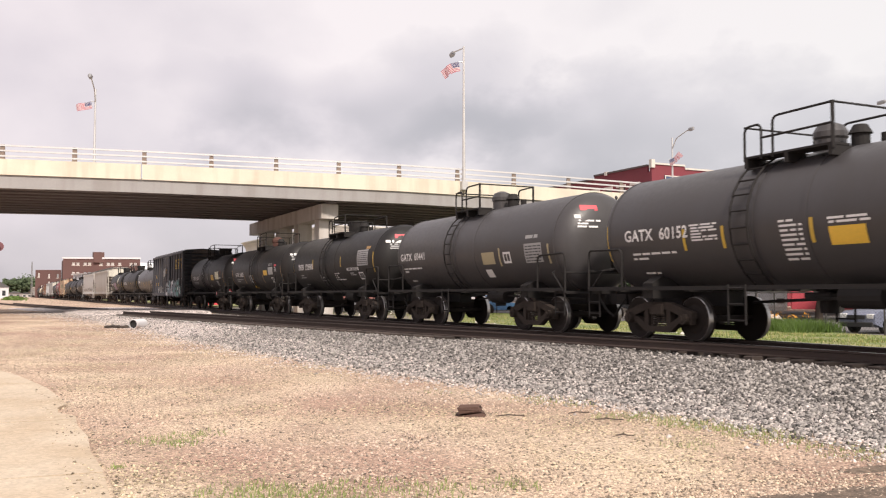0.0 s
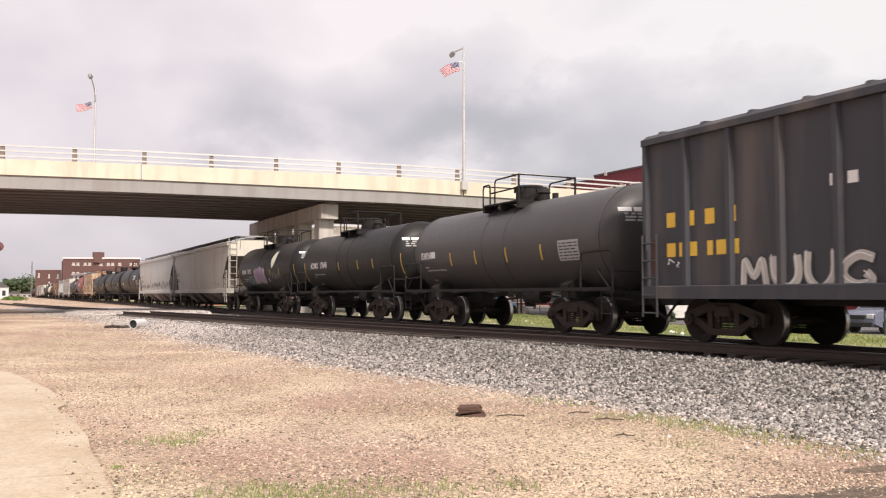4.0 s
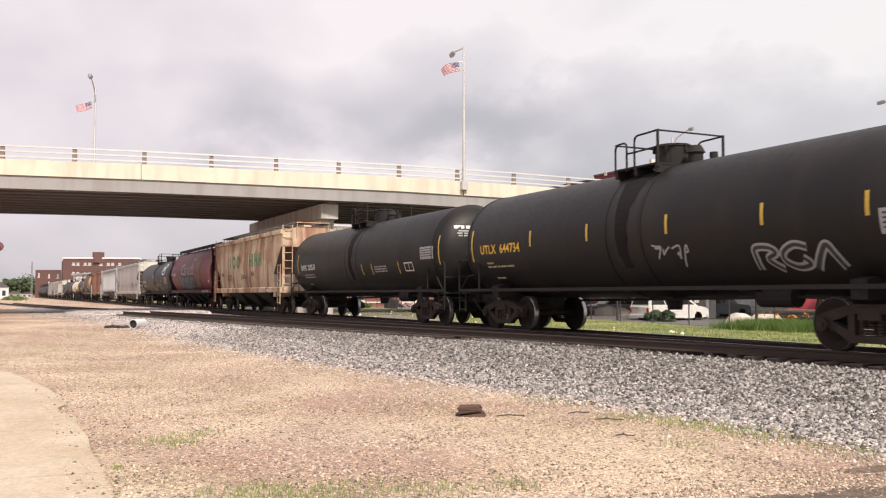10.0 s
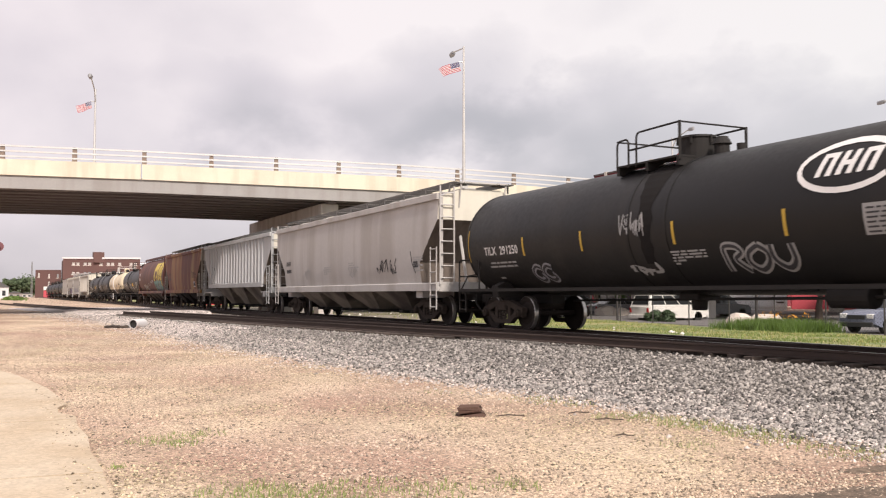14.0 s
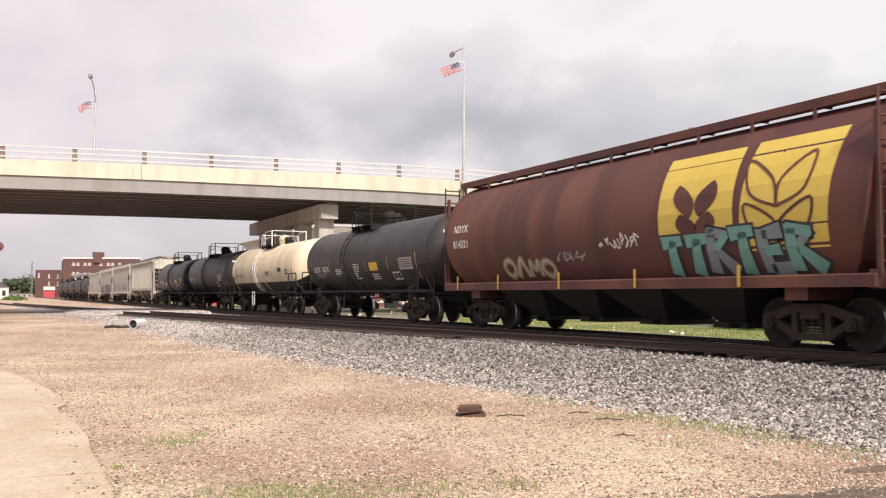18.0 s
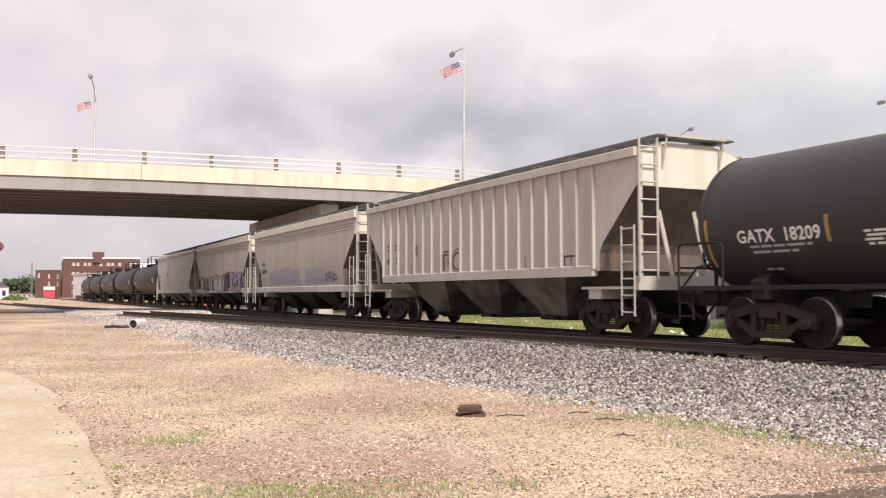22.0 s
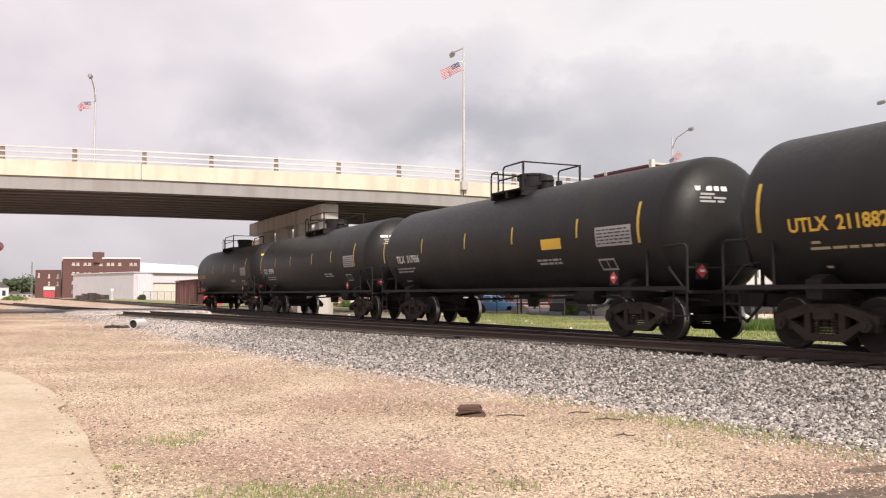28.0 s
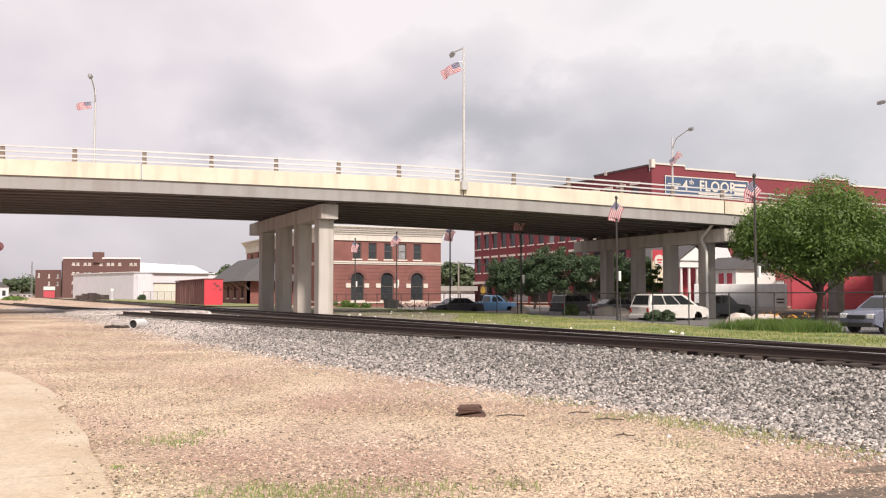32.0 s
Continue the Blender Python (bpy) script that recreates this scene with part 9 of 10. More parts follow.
ribbon(bm, sf, [(2.85, 2.47), (3.6, 2.56), (4.4, 2.6), (5.15, 2.56)], 0.08, 0.008)
part("emblem", bm, M_WHITE, car)
strips(car, sf, [-4.5, -1.4, 1.2, 3.82], 2.03, 2.45)
strips(car, sf, [-7.2, 6.9], 1.9, 2.7)
square_outline(car, sf, 4.9, 5.25, 1.6, 1.86, M_WHITE)
data_panel(car, sf, 5.45, 6.65, 1.95, 2.42, 121)
# 13
car, sf, hf, zc = tank_car(10.808, 11.797, "long black tank car with yellow lettering", R3, 3.86, P_BLACK2, plat=(-0.91, 0.6))
sf = slid(sf, 0.5)
mark_text(car, sf, "UTLX  644734", -7.0, 2.1, 0.34, M_GOLD, "car_number")
tank_marks(car, sf, hf, zc, R3, -6.8, M_GOLD, M_TANPL, 130)
strips(car, sf, [-4.3, -1.8, 1.0, 3.6, 5.8], 2.2, 2.6)
strips(car, sf, [-7.5, 7.4], 1.9, 2.8)
graffiti(car, sf, 3.2, 5.2, 1.35, 1.9, M_BLACKLET, M_GREYLET, 5, 131, 0.07)
scribble(car, sf, 0.5, 1.6, 1.5, 2.0, M_GREYLET, 4, 132)
data_panel(car, sf, 6.0, 6.8, 1.9, 2.3, 133)
# 14
car, sf, hf, zc = tank_car(11.797, 12.815, "long black tank car with small white lettering", R3, 3.86, P_BLACK2, plat=(-1.24, 0.5))
sf = slid(sf, 0.64)
mark_text(car, sf, "SHPX  205513", -7.0, 2.05, 0.32, M_WHITE, "car_number")
tank_marks(car, sf, hf, zc, R3, -6.8, M_WHITE, M_GREYLET, 140)
strips(car, sf, [0.6, 1.6, 4.1], 1.7, 2.1)
strips(car, sf, [-7.5, 7.4], 1.9, 2.8)
square_outline(car, sf, 4.6, 5.3, 1.75, 2.05, M_WHITE)
mark_bars(car, sf, 1.8, 3.0, 2.0, 3, 0.05, M_GREYLET, 141)
data_panel(car, sf, 6.0, 7.0, 2.1, 2.5, 142)
# 15
car, sf, hf, zc = hopper_car(12.815, 13.766, "rust-streaked cream covered hopper car with green letter blocks", P_RUSTCREAM, end_mat=P_RUSTCREAM, bay_mat=M_UNDER)
sf = slid(sf, -0.08)
for x0, x1, ring in ((-3.56, -2.9, False), (-2.67, -1.87, True), (-1.6, -0.83, True)):
    bm = B()
    cx = (x0 + x1) / 2
    pts_ = [(cx + (x1 - x0 - 0.17) / 2 * math.cos(a), 2.82 + 0.28 * math.sin(a)) for a in [i * math.pi / 8 for i in range(17 if ring else 10)]]
    if not ring:
        pts_ = [(cx + 0.1, 2.5), (cx - 0.1, 3.14)]
    ribbon(bm, sf, pts_, 0.17, 0.009)
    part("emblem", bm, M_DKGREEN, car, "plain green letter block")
for x0, kinds in ((1.27, "pair"), (1.95, "bar"), (2.45, "pair"), (3.35, "pair")):
    bm = B()
    mark_panel(car, sf, x0, x0 + 0.18, 2.47, 3.17, M_DKGREEN, k=2, bm=bm)
    if kinds == "pair":
        mark_panel(car, sf, x0 + 0.42, x0 + 0.60, 2.47, 3.17, M_DKGREEN, k=2, bm=bm)
        mark_panel(car, sf, x0 + 0.18, x0 + 0.42, 2.74, 2.89, M_DKGREEN, k=1, bm=bm)
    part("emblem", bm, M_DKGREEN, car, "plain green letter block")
bm = B()
for s in (-1, 1):
    for i in range(4):
        ribbon(bm, sf, [(5.0, 2.6 + i * 0.17), (5.0 + s * 0.2, 2.75 + i * 0.17), (5.0 + s * 0.22, 2.92 + i * 0.17)], 0.06, 0.009 + 0.0006 * i)
part("emblem", bm, M_WHEAT, car, "ochre wheat ear")
mark_letters_as_bars(car, sf, -6.36, 2.06, 3, 0.15, 0.2, M_BLACKLET, "reporting_mark")
mark_text(car, sf, "74426", -5.6, 2.06, 0.28, M_BLACKLET, "car_number")
for i, x in enumerate((-6.0, -2.6, -0.86, 0.86, 2.6, 4.4)):
    bm = B()
    ribbon(bm, sf, [(x + 0.05, 3.6), (x, 2.9), (x + 0.03, 1.4)], 0.07, 0.006)
    part("seam_stain", bm, M_SEAM, car)
mark_bars(car, sf, -3.9, -2.9, 2.1, 5, 0.04, M_SEAM, 151)
mark_bars(car, sf, -0.6, 0.6, 2.1, 5, 0.04, M_SEAM, 152)
mark_bars(car, sf, 1.6, 2.4, 2.2, 4, 0.04, M_SEAM, 153)
scribble(car, prof_surf([(1.6, 0), (1.6, 5)]), 4.6, 6.0, 1.1, 1.32, M_WHITE, 4, 154)
# 16
car, sf, hf, zc = hopper_car(13.766, 14.714, "red cylindrical covered hopper car with white lettering and graffiti", P_RED, kind="round", bays=4, eave=3.86, bay_mat=M_UNDER, end_mat=M_UNDER, sill_mat=paint("grimy_red_sill_paint", (0.12, 0.035, 0.035), 0.7, 0.8, (0.04, 0.025, 0.022), 0.25))
sf = slid(sf, -1.0)
mark_text(car, sf, "Canada", -2.25, 2.40, 1.22, M_WHITE, "wordmark", 0.95, -0.002, "", 1.42)
bm = B()
for q in ((1.86, 2.02), (2.44, 2.60)):
    mark_panel(car, sf, *q, 3.34, 3.55, M_WHITE, k=3, bm=bm, slant=0.2, lift=0.012)
leaf_shape(bm, sf, 2.25, 3.34, 0.26, 0.22, 0.014, 0.2)
part("small_flag", bm, M_WHITE, car)
mark_letters_as_bars(car, sf, -6.45, 2.42, 2, 0.17, 0.2, M_WHITE, "reporting_mark")
mark_text(car, sf, "606345", -5.55, 2.40, 0.32, M_WHITE, "car_number", 1.15)
block_graffiti(car, sf, -2.5, 2.4, 1.42, 2.12, [M_SILVER, M_SKYBLUE], M_BLACKLET, 6, 165, 0.27, M_LIMEDK, 0.06)
for i in range(26):
    bm = B()
    x = -3.0 + 6.0 * (i * 0.618 % 1)
    z = (2.12 if i % 3 else 1.5) + 0.1 * math.sin(i * 2.1)
    if -2.3 < x < 2.4 and z < 1.9:
        continue
    ribbon(bm, sf, [(x, z - 0.06), (x + 0.03, z), (x, z + 0.06)], 0.13, 0.009)
    part("graffiti_dot", bm, M_LIME, car)
for cx, m_, w, s in ((3.9, M_WHEAT, 0.42, 1), (5.7, M_DULLRED, 0.06, 0)):
    for k in (-1, 1):
        for z0, h in ((2.42, 1.12), (1.86, 0.72)):
            bm = B()
            if s:
                leaf_shape(bm, sf, cx + k * 0.26, z0, 0.66 if z0 > 2.2 else 0.56, h, 0.009 + (z0 < 2.2) * 0.002, k * (0.17 if z0 > 2.2 else 0.45))
            else:
                ribbon(bm, sf, curve_pts([(cx, z0), (cx + k * 0.55, z0 + h * 0.35), (cx + k * 0.6, z0 + h), (cx + k * 0.1, z0 + h * 0.5), (cx, z0)]), w, 0.009)
            part("wheat_emblem", bm, m_, car, "painted wheat leaf")
    bm = B()
    ribbon(bm, sf, [(cx, 1.5), (cx, 3.3)], 0.06, 0.013)
    part("wheat_emblem", bm, m_, car)
scribble(car, sf, 3.2, 4.2, 1.45, 1.85, M_LIME, 5, 163, 0.04)
mark_bars(car, prof_surf([(1.6, 0), (1.6, 5)]), 4.9, 7.5, 1.28, 1, 0.16, M_GREYLET, 165)
mark_panel(car, sf, 7.2, 7.5, 1.75, 1.95, M_WHITE, "label")
# 17
car, sf, hf, zc = tank_car(14.714, 15.797, "long black tank car with a white oval emblem", R3, 3.93, P_BLACK, plat=(-1.65, 0.5))
sf = slid(sf, -0.5)
mark_text(car, sf, "TILX  291250", -6.6, 2.06, 0.31, M_WHITE, "car_number")
tank_marks(car, sf, hf, zc, R3, -6.5, M_WHITE, M_GREYLET, 170)
strips(car, sf, [-4.5, -1.87, 1.38, 4.3], 1.98, 2.45)
strips(car, sf, [-7.55, 7.4], 1.9, 2.8)
bm = B()
ribbon(bm, sf, [(5.5 + 0.95 * math.cos(a), 3.08 + 0.42 * math.sin(a)) for a in [0.4 + i * 0.28 for i in range(20)]], 0.10, 0.009)
part("emblem", bm, M_WHITE, car, "white oval emblem")
mark_letters_as_bars(car, sf, 4.9, 2.92, 3, 0.32, 0.4, M_WHITE, "emblem", 0.3, 0.25)
scribble(car, sf, -0.45, 0.5, 2.2, 2.75, M_GREYLET, 9, 171, 0.03)
graffiti(car, sf, 2.6, 4.4, 1.35, 1.95, M_BLACKLET, M_GREYLET, 5, 172, 0.07)
scribble(car, sf, -0.4, 0.7, 1.4, 1.65, M_GREYLET, 4, 173, 0.06)
graffiti(car, sf, -4.4, -3.4, 1.3, 1.8, M_BLACKLET, M_PATCH, 3, 174, 0.06)
data_panel(car, sf, 5.9, 7.0, 1.9, 2.4, 175)
mark_bars(car, sf, 1.1, 2.2, 1.85, 5, 0.035, M_GREYLET, 176)
# 18
car, sf, hf, zc = hopper_car(15.797, 16.933, "clean white smooth-sided covered hopper car", P_WHITE, bays=4, wall_mat=M_ENDWALL)
mark_letters_as_bars(car, sf, -7.42, 2.3, 4, 0.13, 0.18, M_BLACKLET, "reporting_mark")
mark_bars(car, sf, -7.42, -6.6, 2.12, 1, 0.16, M_BLACKLET, 180, "car_number")
mark_bars(car, sf, -2.0, -1.0, 2.1, 4, 0.05, M_GREYLET, 185)
mark_bars(car, sf, 1.0, 2.2, 2.2, 3, 0.05, M_GREYLET, 186)
scribble(car, sf, 4.0, 5.9, 1.7, 2.2, M_BLACKLET, 8, 181, 0.045)
scribble(car, sf, 1.0, 2.0, 1.6, 2.1, M_GREYLET, 4, 182, 0.035)
scribble(car, sf, -4.5, -3.8, 1.6, 2.1, M_GREYLET, 4, 183, 0.035)
mark_bars(car, sf, 7.2, 8.0, 2.2, 6, 0.05, M_GREYLET, 184)
mark_panel(car, sf, 7.25, 7.6, 1.85, 2.05, M_BLACKLET, "label")
bm = B()
ribbon(bm, sf, [(7.05, 2.4), (7.15, 2.0), (7.4, 1.66)], 0.045, 0.009)
part("seam_stain", bm, M_BLACKLET, car)
# 19
car, sf, hf, zc = hopper_car(16.933, 17.97, "pale grey ribbed covered hopper car", P_PALE, kind="ribbed", wall_mat=M_ENDWALL)
sf = slid(sf, 0.46)
mark_text(car, sf, "PT  LX", -6.6, 2.5, 0.3, M_BLACKLET, "reporting_mark", 1.3)
mark_text(car, sf, "17  97  5", -6.6, 2.05, 0.3, M_BLACKLET, "car_number", 1.2)
square_outline(car, sf, -4.0, -3.65, 2.4, 2.7, M_GREYLET)
mark_bars(car, sf, -6.5, -4.5, 1.75, 2, 0.05, M_GREYLET, 191)
# 20
car, sf, hf, zc = hopper_car(17.97, 18.889, "faded orange covered hopper car with rusty runs", P_ORANGE, end_mat=P_WARMGREY, bay_mat=M_UNDER, sill_mat=P_ORANGE)
sf = slid(sf, -0.2)
mark_letters_as_bars(car, sf, -5.26, 2.45, 4, 0.17, 0.2, M_SEAM, "reporting_mark")
mark_text(car, sf, "454586", -5.26, 2.1, 0.3, M_BLACKLET, "car_number")
square_outline(car, sf, 4.9, 5.5, 1.52, 1.88, M_WHITE, 0.04)
mark_panel(car, sf, 4.96, 5.44, 1.57, 1.83, M_BLACKLET, "label", lift=0.003)
mark_bars(car, sf, 4.2, 5.9, 2.65, 6, 0.05, M_SEAM, 201)
# 21
car, sf, hf, zc = hopper_car(18.889, 19.842, "oxide brown cylindrical hopper car with a yellow wheat panel", P_BROWN, kind="round", bays=4, eave=3.86, bay_mat=M_UNDER, board_mat=P_BROWN)
sf = slid(sf, -0.48)
mark_text(car, sf, "NDYX", -6.45, 2.78, 0.3, M_WHITE, "reporting_mark")
mark_text(car, sf, "814321", -6.45, 2.33, 0.31, M_WHITE, "car_number")
mark_panel(car, sf, 2.92, 5.02, 2.08, 3.72, M_YELPANEL, "wheat_panel", k=10, slant=0.05)
mark_panel(car, sf, 5.12, 7.1, 1.75, 3.75, M_YELPANEL, "wheat_panel", k=12, slant=0.14)
for k in (-1, 1):
    for z0, h in ((2.45, 0.7), (2.05, 0.5)):
        bm = B()
        leaf_shape(bm, sf, 4.02 + k * 0.14, z0, 0.56, h, 0.014, k * 0.5)
        part("wheat_leaf", bm, P_BROWN, car)
    for z0, h in ((2.5, 0.9), (1.9, 0.7)):
        bm = B()
        ribbon(bm, sf, curve_pts([(6.1, z0), (6.1 + k * 0.62, z0 + h * 0.3), (6.1 + k * 0.75, z0 + h), (6.1 + k * 0.1, z0 + h * 0.55), (6.1, z0)]), 0.06, 0.014)
        part("wheat_leaf", bm, P_BROWN, car)
bm = B()
ribbon(bm, sf, [(6.1, 1.7), (6.1, 3.5)], 0.05, 0.016)
part("wheat_leaf", bm, P_BROWN, car)
block_graffiti(car, sf, 2.9, 6.9, 1.35, 2.12, [M_SILVER, M_TEAL], M_BLACKLET, 6, 211, 0.22)
graffiti(car, sf, -3.7, -1.2, 1.35, 1.95, M_GREYLET, M_WHEAT, 7, 212, 0.09)
scribble(car, sf, 0.85, 2.3, 1.95, 2.3, M_WHITE, 8, 213, 0.035)
scribble(car, sf, -1.0, 0.2, 1.75, 2.0, M_GREYLET, 6, 214, 0.03)
strips(car, prof_surf([(1.6, 0), (1.6, 5)]), [-6.6, -4.2, -1.22, 1.7, 4.72], 1.1, 1.5)
# 22, 24, 25: alike dark grey cars; 23 cream
for n0, n1, digits, lab, seed in ((19.842, 20.714, "18210", "dark grey tank car with yellow panel and strips", 220), (21.564, 22.388, "18204", "dark grey tank car with a white number", 240), (22.388, 23.23, "18209", "dark grey tank car with a bright yellow panel", 250)):
    car, sf, hf, zc = tank_car(n0, n1, lab, R2, 3.72, P_GREY2, platform="short", side_steps=True, rail_mat=M_UNDER, dome=False, dome_mat=M_UNDER, plat={220: (-1.7, 0.45), 240: (-0.9, 1.2), 250: (-0.7, 1.4)}[seed])
    sf = slid(sf, {220: 0.15, 240: -0.1, 250: 0.42}[seed])
    number(car, sf, "GATX", digits, -5.6, 1.92, M_WHITE, 0.32, blocks=4)
    tank_marks(car, sf, hf, zc, R2, -5.4, M_WHITE, M_GREYLET, seed)
    strips(car, sf, [-3.53, -1.93, 0.65, 2.83], 1.85, 2.3, M_WHEAT)
    strips(car, sf, [-6.4, 5.3], 1.5, 2.4, M_WHEAT)
    if seed != 240:
        px_ = 1.03 if seed == 220 else 1.8
        mark_panel(car, sf, px_, px_ + 0.82, 1.86, 2.16, M_GOLD, "yellow_panel")
        mark_bars(car, sf, px_, px_ + 0.75, 1.74, 3, 0.04, M_WHITE, seed + 9, pitch=2.0)
        mark_bars(car, sf, -0.7, -0.05, 2.15, 7, 0.04, M_WHITE, seed + 6, pitch=2.2)
        mark_bars(car, sf, -2.86, -2.1, 2.0, 4, 0.04, M_WHITE, seed + 7)
    data_panel(car, sf, 3.86, 5.0, 1.83, 2.24, seed + 8)
    square_outline(car, sf, 3.07, 3.75, 1.5, 1.77, M_WHITE)
    if seed == 220:
        car, sf, hf, zc = tank_car(20.714, 21.564, "cream tank car with a black belly and rust streaks", R2, 3.66, P_CREAM, belly=P_BLACK, dome=False, platform="short", side_steps=True, rail_mat=M_WHITE)
        sf = slid(sf, 0.62)
        mark_text(car, sf, "TEIX  1234", -6.07, 1.92, 0.29, M_BLACKLET, "car_number", 1.15)
        strips(car, sf, [-4.0, -2.42, 0.06, 1.8, 3.6, 5.3], 1.75, 2.17)
        data_panel(car, sf, 0.48, 1.3, 1.92, 2.18, 231)
        mark_panel(car, sf, 2.9, 3.5, 2.1, 2.3, M_BLACKLET, "label")
        square_outline(car, sf, 4.2, 4.6, 1.95, 2.2, M_BLACKLET, 0.06)
        for x in (-1.0, -0.45, 0.15, -1.3):
            bm = B()
            ribbon(bm, sf, [(x, 3.45), (x + 0.04, 2.9), (x - 0.03, 2.2 + 0.3 * math.sin(x * 9))], 0.12, 0.006)
            part("rust_streak", bm, M_WHEAT, car)
        bm = B()
        ribbon(bm, sf, [(-5.6 + 0.35 * math.cos(a), 2.6 + 0.1 * math.sin(a)) for a in (math.pi, 2.0, 1.57, 1.0, 0)], 0.2, 0.006)
        part("touch_up_patch", bm, M_WHITE, car)
# 26
car, sf, hf, zc = hopper_car(23.23, 24.224, "dusty cream-grey ribbed covered hopper car", P_WARMGREY, kind="ribbed", wall_mat=M_ENDWALL)
sf = slid(sf, 0.3)
for w_, x, z in (("CR", -6.36, 2.46), ("DX", -5.64, 2.46), ("88", -6.36, 2.0), ("36", -5.6, 2.0)):
    mark_text(car, sf, w_, x, z, 0.3, M_BLACKLET, "car_number", 1.0)
bm = B()
ribbon(bm, sf, [(-3.92 + 0.18 * math.cos(a), 2.4 + 0.18 * math.sin(a)) for a in [i * math.pi / 8 for i in range(17)]], 0.035, 0.009)
ribbon(bm, sf, [(-4.02, 2.3), (-3.82, 2.5)], 0.05, 0.010)
ribbon(bm, sf, [(-4.02, 2.5), (-3.82, 2.3)], 0.05, 0.0106)
part("round_sign", bm, M_BLACKLET, car)
square_outline(car, sf, -4.85, -4.6, 2.3, 2.55, M_GREYLET, 0.03)
strips(car, sf, [-7.25, -4.25, 3.0, 6.8], 1.5, 1.95, M_WHEAT)
mark_bars(car, sf, -6.4, -5.0, 1.85, 2, 0.05, M_GREYLET, 261)
graffiti(car, sf, -1.9, -0.6, 1.6, 2.3, M_GREYLET, M_BLACKLET, 4, 262, 0.05)
square_outline(car, sf, 4.8, 5.4, 1.6, 1.9, M_BLACKLET, 0.05)
# 27
car, sf, hf, zc = hopper_car(24.224, 25.19, "light grey covered hopper car with painted-out patches", P_SOFTGREY, kind="lined", sill_mat=P_WHITE, end_mat=P_WHITE, chord_mat=M_ENDWALL, bay_mat=M_UNDER, wall_mat=M_ENDWALL)
mark_text(car, sf, "AIGX", -6.07, 2.42, 0.25, M_BLACKLET, "reporting_mark", 1.2)
mark_text(car, sf, "520209", -6.07, 2.04, 0.29, M_BLACKLET, "car_number", 1.15)
mark_panel(car, sf, -4.66, 0.5, 1.42, 2.12, M_PATCH, "painted_out_patch", slant=-0.15)
mark_panel(car, sf, 1.18, 3.86, 1.42, 2.12, M_PATCH, "painted_out_patch", lift=0.004, slant=0.2)
scribble(car, sf, 3.95, 5.2, 1.4, 1.95, M_PURPLE, 7, 271, 0.05)
scribble(car, sf, 4.1, 5.1, 1.45, 1.9, M_PATCH, 5, 274, 0.09)
square_outline(car, sf, 5.1, 5.5, 1.55, 1.8, M_BLACKLET, 0.05)
mark_bars(car, sf, 4.2, 5.0, 2.5, 6, 0.045, M_GREYLET, 272)
mark_bars(car, sf, -6.0, -4.9, 1.82, 3, 0.05, M_GREYLET, 273, pitch=2.2)
square_outline(car, sf, -4.65, -4.38, 2.15, 2.4, M_GREYLET, 0.025)
strips(car, sf, [-6.6], 1.5, 2.2, M_WHEAT)
bm = B()
ribbon(bm, sf, [(-2.6, 2.15), (-1.8, 2.22), (-0.9, 2.16)], 0.08, 0.007)
part("grey_smudge", bm, M_PATCH, car)
# 28
car, sf, hf, zc = hopper_car(25.19, 26.123, "light grey covered hopper car with purple graffiti", P_SOFTGREY, kind="lined", sill_mat=P_WHITE, end_mat=P_WHITE, chord_mat=M_ENDWALL, bay_mat=M_UNDER, wall_mat=M_ENDWALL)
sf = slid(sf, -0.7)
mark_text(car, sf, "AIGX", -5.62, 2.46, 0.26, M_BLACKLET, "reporting_mark")
mark_panel(car, sf, -5.7, -4.45, 1.92, 2.2, M_BLACKLET, "number_board")
mark_text(car, lambda u, z, lift=0.008: sf(u, z, 0.014), "520152", -5.62, 1.97, 0.29, M_WHITE, "car_number")
wide_ = lambda u, z, lift=0.008: (u, -(1.585 + lift), z)
block_graffiti(car, wide_, -4.6, -1.2, 1.32, 2.0, [M_PALESPRAY, M_OCHRE, M_BLACKLET], M_BLACKLET, 6, 281, 0.20, M_LILAC)
block_graffiti(car, wide_, -1.1, 0.7, 1.2, 2.1, [M_PALESPRAY, M_PATCH], M_BLACKLET, 2, 282, 0.34, M_LILAC)
block_graffiti(car, wide_, 0.9, 6.0, 1.22, 2.15, [M_PINK, M_LILAC, M_BLACKLET], M_BLACKLET, 5, 283, 0.32, M_PURPLE)
square_outline(car, sf, -3.6, -3.35, 2.3, 2.5, M_GREYLET, 0.03)
# 29
car, sf, hf, zc = hopper_car(26.123, 27.148, "dusty beige-grey covered hopper car", P_WARMGREY, wall_mat=M_ENDWALL)
sf = slid(sf, 0.25)
mark_text(car, sf, "CRDX", -7.4, 2.35, 0.28, M_BLACKLET, "reporting_mark")
mark_bars(car, sf, -7.4, -6.5, 2.2, 1, 0.2, M_BLACKLET, 290, "car_number")
for cx in (-3.2, 1.6):
    bm = B()
    ribbon(bm, sf, [(cx + 0.2 * math.cos(a), 2.55 + 0.2 * math.sin(a)) for a in [i * math.pi / 8 for i in range(17)]], 0.04, 0.009)
    ribbon(bm, sf, [(cx - 0.1, 2.45), (cx + 0.1, 2.65)], 0.06, 0.010)
    part("round_sign", bm, M_BLACKLET, car)
strips(car, sf, [-5.2, 0.2, 5.8], 1.5, 1.85, M_WHEAT)
square_outline(car, sf, 6.0, 6.4, 1.5, 1.75, M_BLACKLET, 0.06)
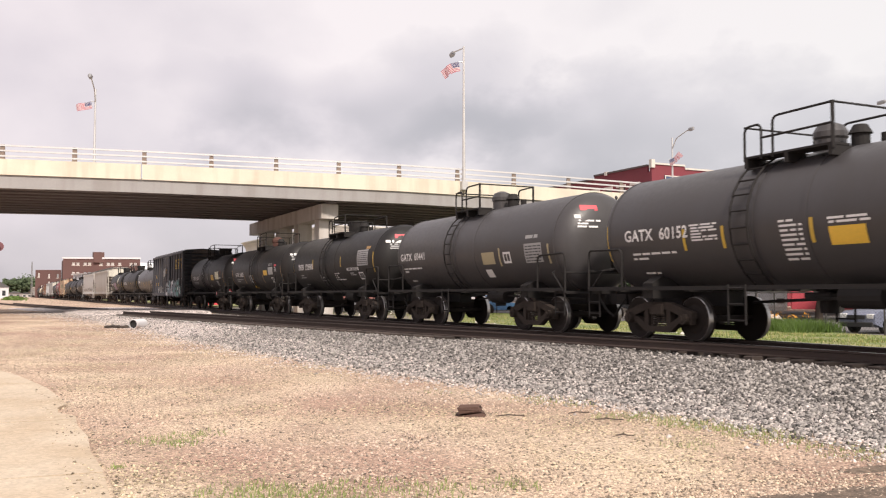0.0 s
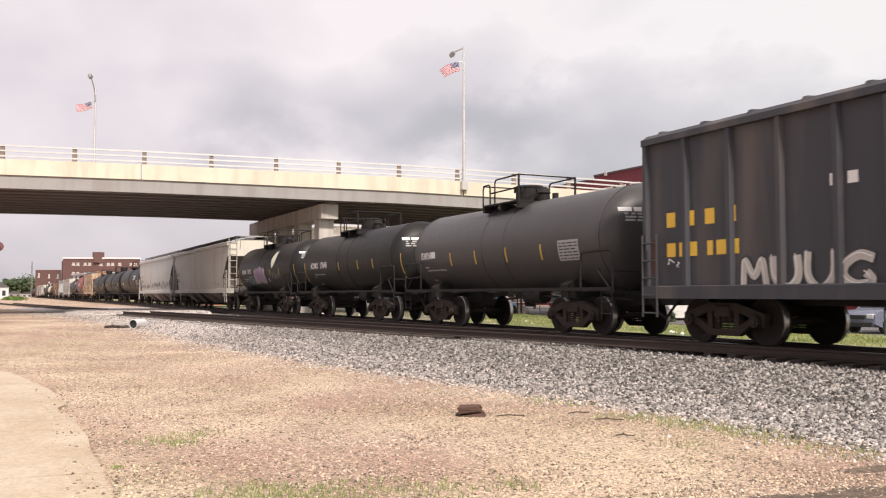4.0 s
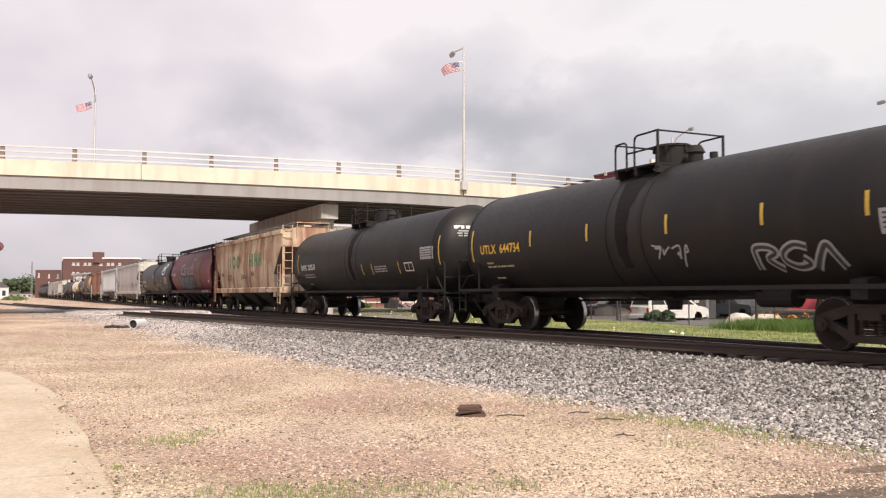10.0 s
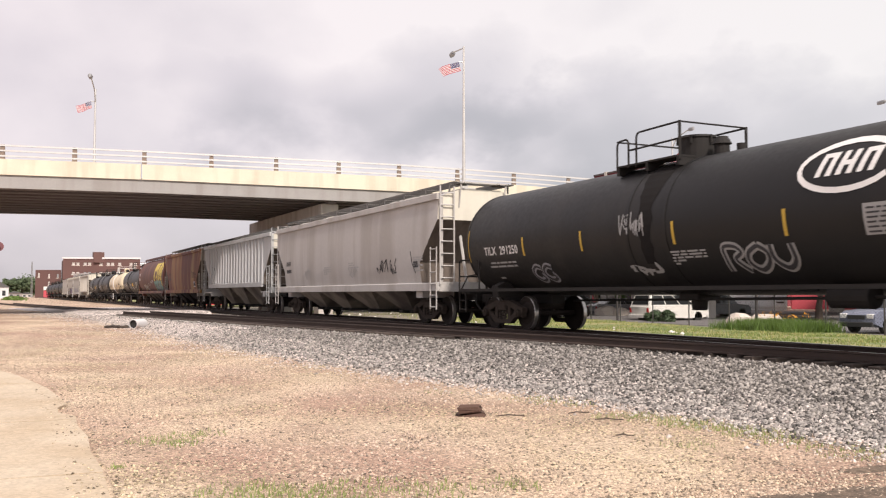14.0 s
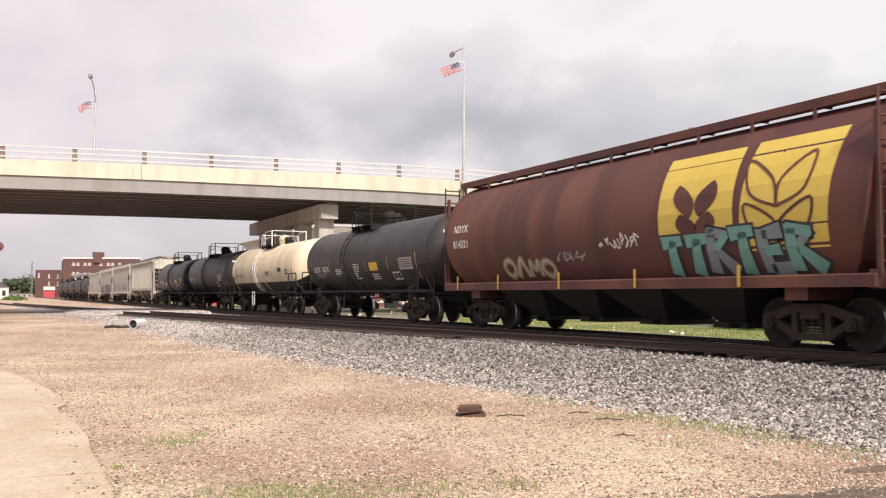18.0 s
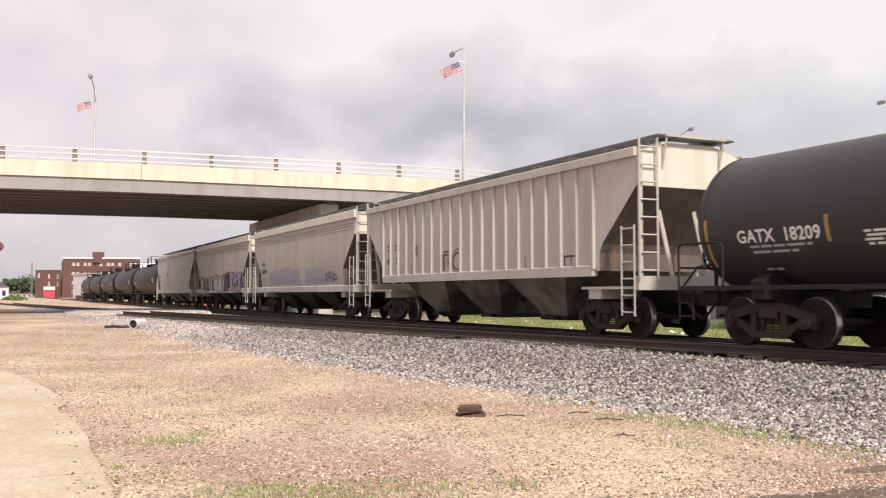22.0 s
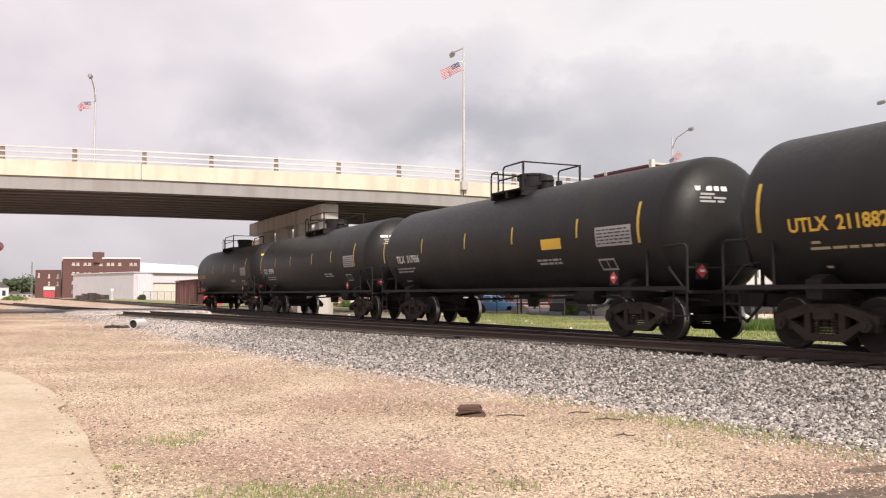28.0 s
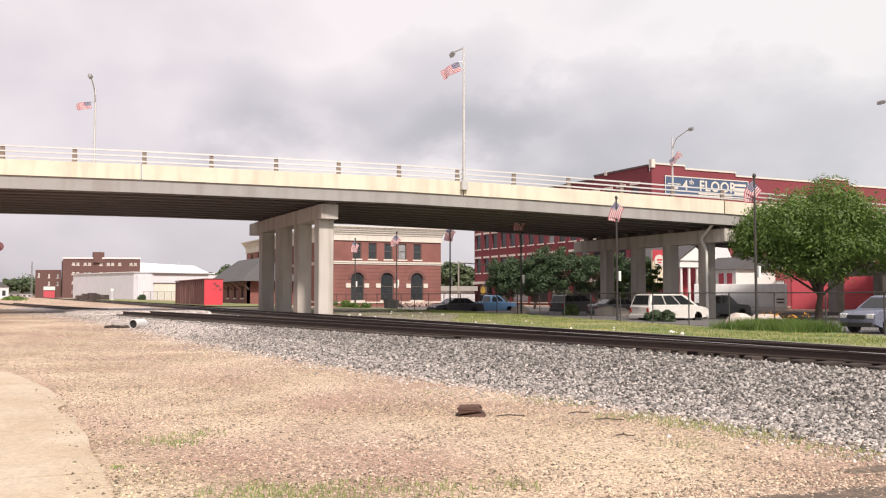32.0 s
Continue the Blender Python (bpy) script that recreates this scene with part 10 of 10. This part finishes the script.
# 30 to 34: long black cars
for n0, n1, word, m_, lab, seed, body_ in ((27.148, 28.15, "", M_GREYLET, "long black tank car, sooty and unlettered", 300, P_BLACK2), (28.15, 29.157, "UTLX  211882", M_GOLD, "long black tank car with yellow number", 310, P_BLACK), (29.157, 30.151, "TILX  317936", M_WHITE, "long black tank car with white number and yellow strips", 320, P_BLACK), (30.151, 31.16, "TILX  195996", M_WHITE, "long black tank car with white number and placard", 330, P_BLACK), (31.16, 32.155, "UTLX  208968", M_GOLD, "last black tank car with yellow lettering", 340, P_BLACK)):
    car, sf, hf, zc = tank_car(n0, n1, lab, R3, 3.92, body_, bands=False, plat={310: (-1.75, 1.22), 320: (-0.8, 1.0), 340: (-1.95, 1.0)}.get(seed))
    if word:
        mark_text(car, sf, word, {310: -6.5, 320: -6.56, 330: -6.9, 340: -6.8}[seed], 2.03, 0.33, m_, "car_number", 1.0)
    else:
        mark_bars(car, sf, -6.8, -5.2, 2.25, 1, 0.2, M_GREYLET, 301, "car_number")
    sf = slid(sf, {300: 0.2, 310: 0.5, 320: 0.0, 330: 0.18, 340: 0.0}[seed])
    tank_marks(car, sf, hf, zc, R3, -6.7, m_, M_GREYLET if m_ is not M_GOLD else M_TANPL, seed)
    if seed != 300:
        strips(car, sf, [-4.9, -2.3, 1.0, 3.58] if seed != 320 else [-4.45, -1.43, 1.32, 4.35], 2.3, 2.75, w=0.09)
        strips(car, sf, [-7.66, 6.3 if seed != 320 else 6.65], 2.07, 2.95, w=0.11)
    data_panel(car, sf, 5.08, 6.2 if seed != 320 else 6.4, 2.05, 2.49, seed + 5)
    square_outline(car, sf, 5.0, 5.6, 1.52, 1.78, M_GREYLET, 0.04)
    mark_bars(car, sf, 2.4, 3.5, 1.85, 2, 0.05, M_GREYLET, seed + 6)
    if seed in (320,):
        mark_panel(car, sf, 2.75, 3.65, 2.08, 2.34, M_GOLD, "yellow_panel")
    placard(car, sf, 5.75, 1.33, end=hf - 0.5)
# lamp-less end-of-train marker on the last car
bm = B()
bbox(bm, -hf - 0.05, -hf + 0.12, -0.14, 0.14, 1.15, 1.6, 0.03)
part("end_of_train_box", bm, M_WHEAT, car)
for src in (wheel_src, frame_src, bolster_src):
    bpy.data.objects.remove(src)


def motions():
    """The train rolls by at one speed, its wheels turn, the flags wave."""
    for car_ob, x0 in TRAIN:
        walk(car_ob, [(0.0, pose(x0, MAIN_Y, RAIL_Z)), (32.0, pose(x0 + SPEED * 32.0, MAIN_Y, RAIL_Z))])
    first = WHEELS[0]
    turn = math.degrees(SPEED / 0.457 / FPS)
    walk(first, [(k / FPS, pose(0, 0, 0, 0, turn * k % 360, 0)) for k in range(32 * FPS + 1)])
    for w in WHEELS[1:]:
        w.rotation_mode = "QUATERNION"
        keys = w.animation_data_create()
        keys.action = first.animation_data.action
        keys.action_slot = first.animation_data.action_slot
    for strips_, w, droop, amp, phase in FLAGS:
        for ob, rows in zip(strips_, flag_rows(w, droop, amp, phase)):
            walk(ob, rows)


motions()
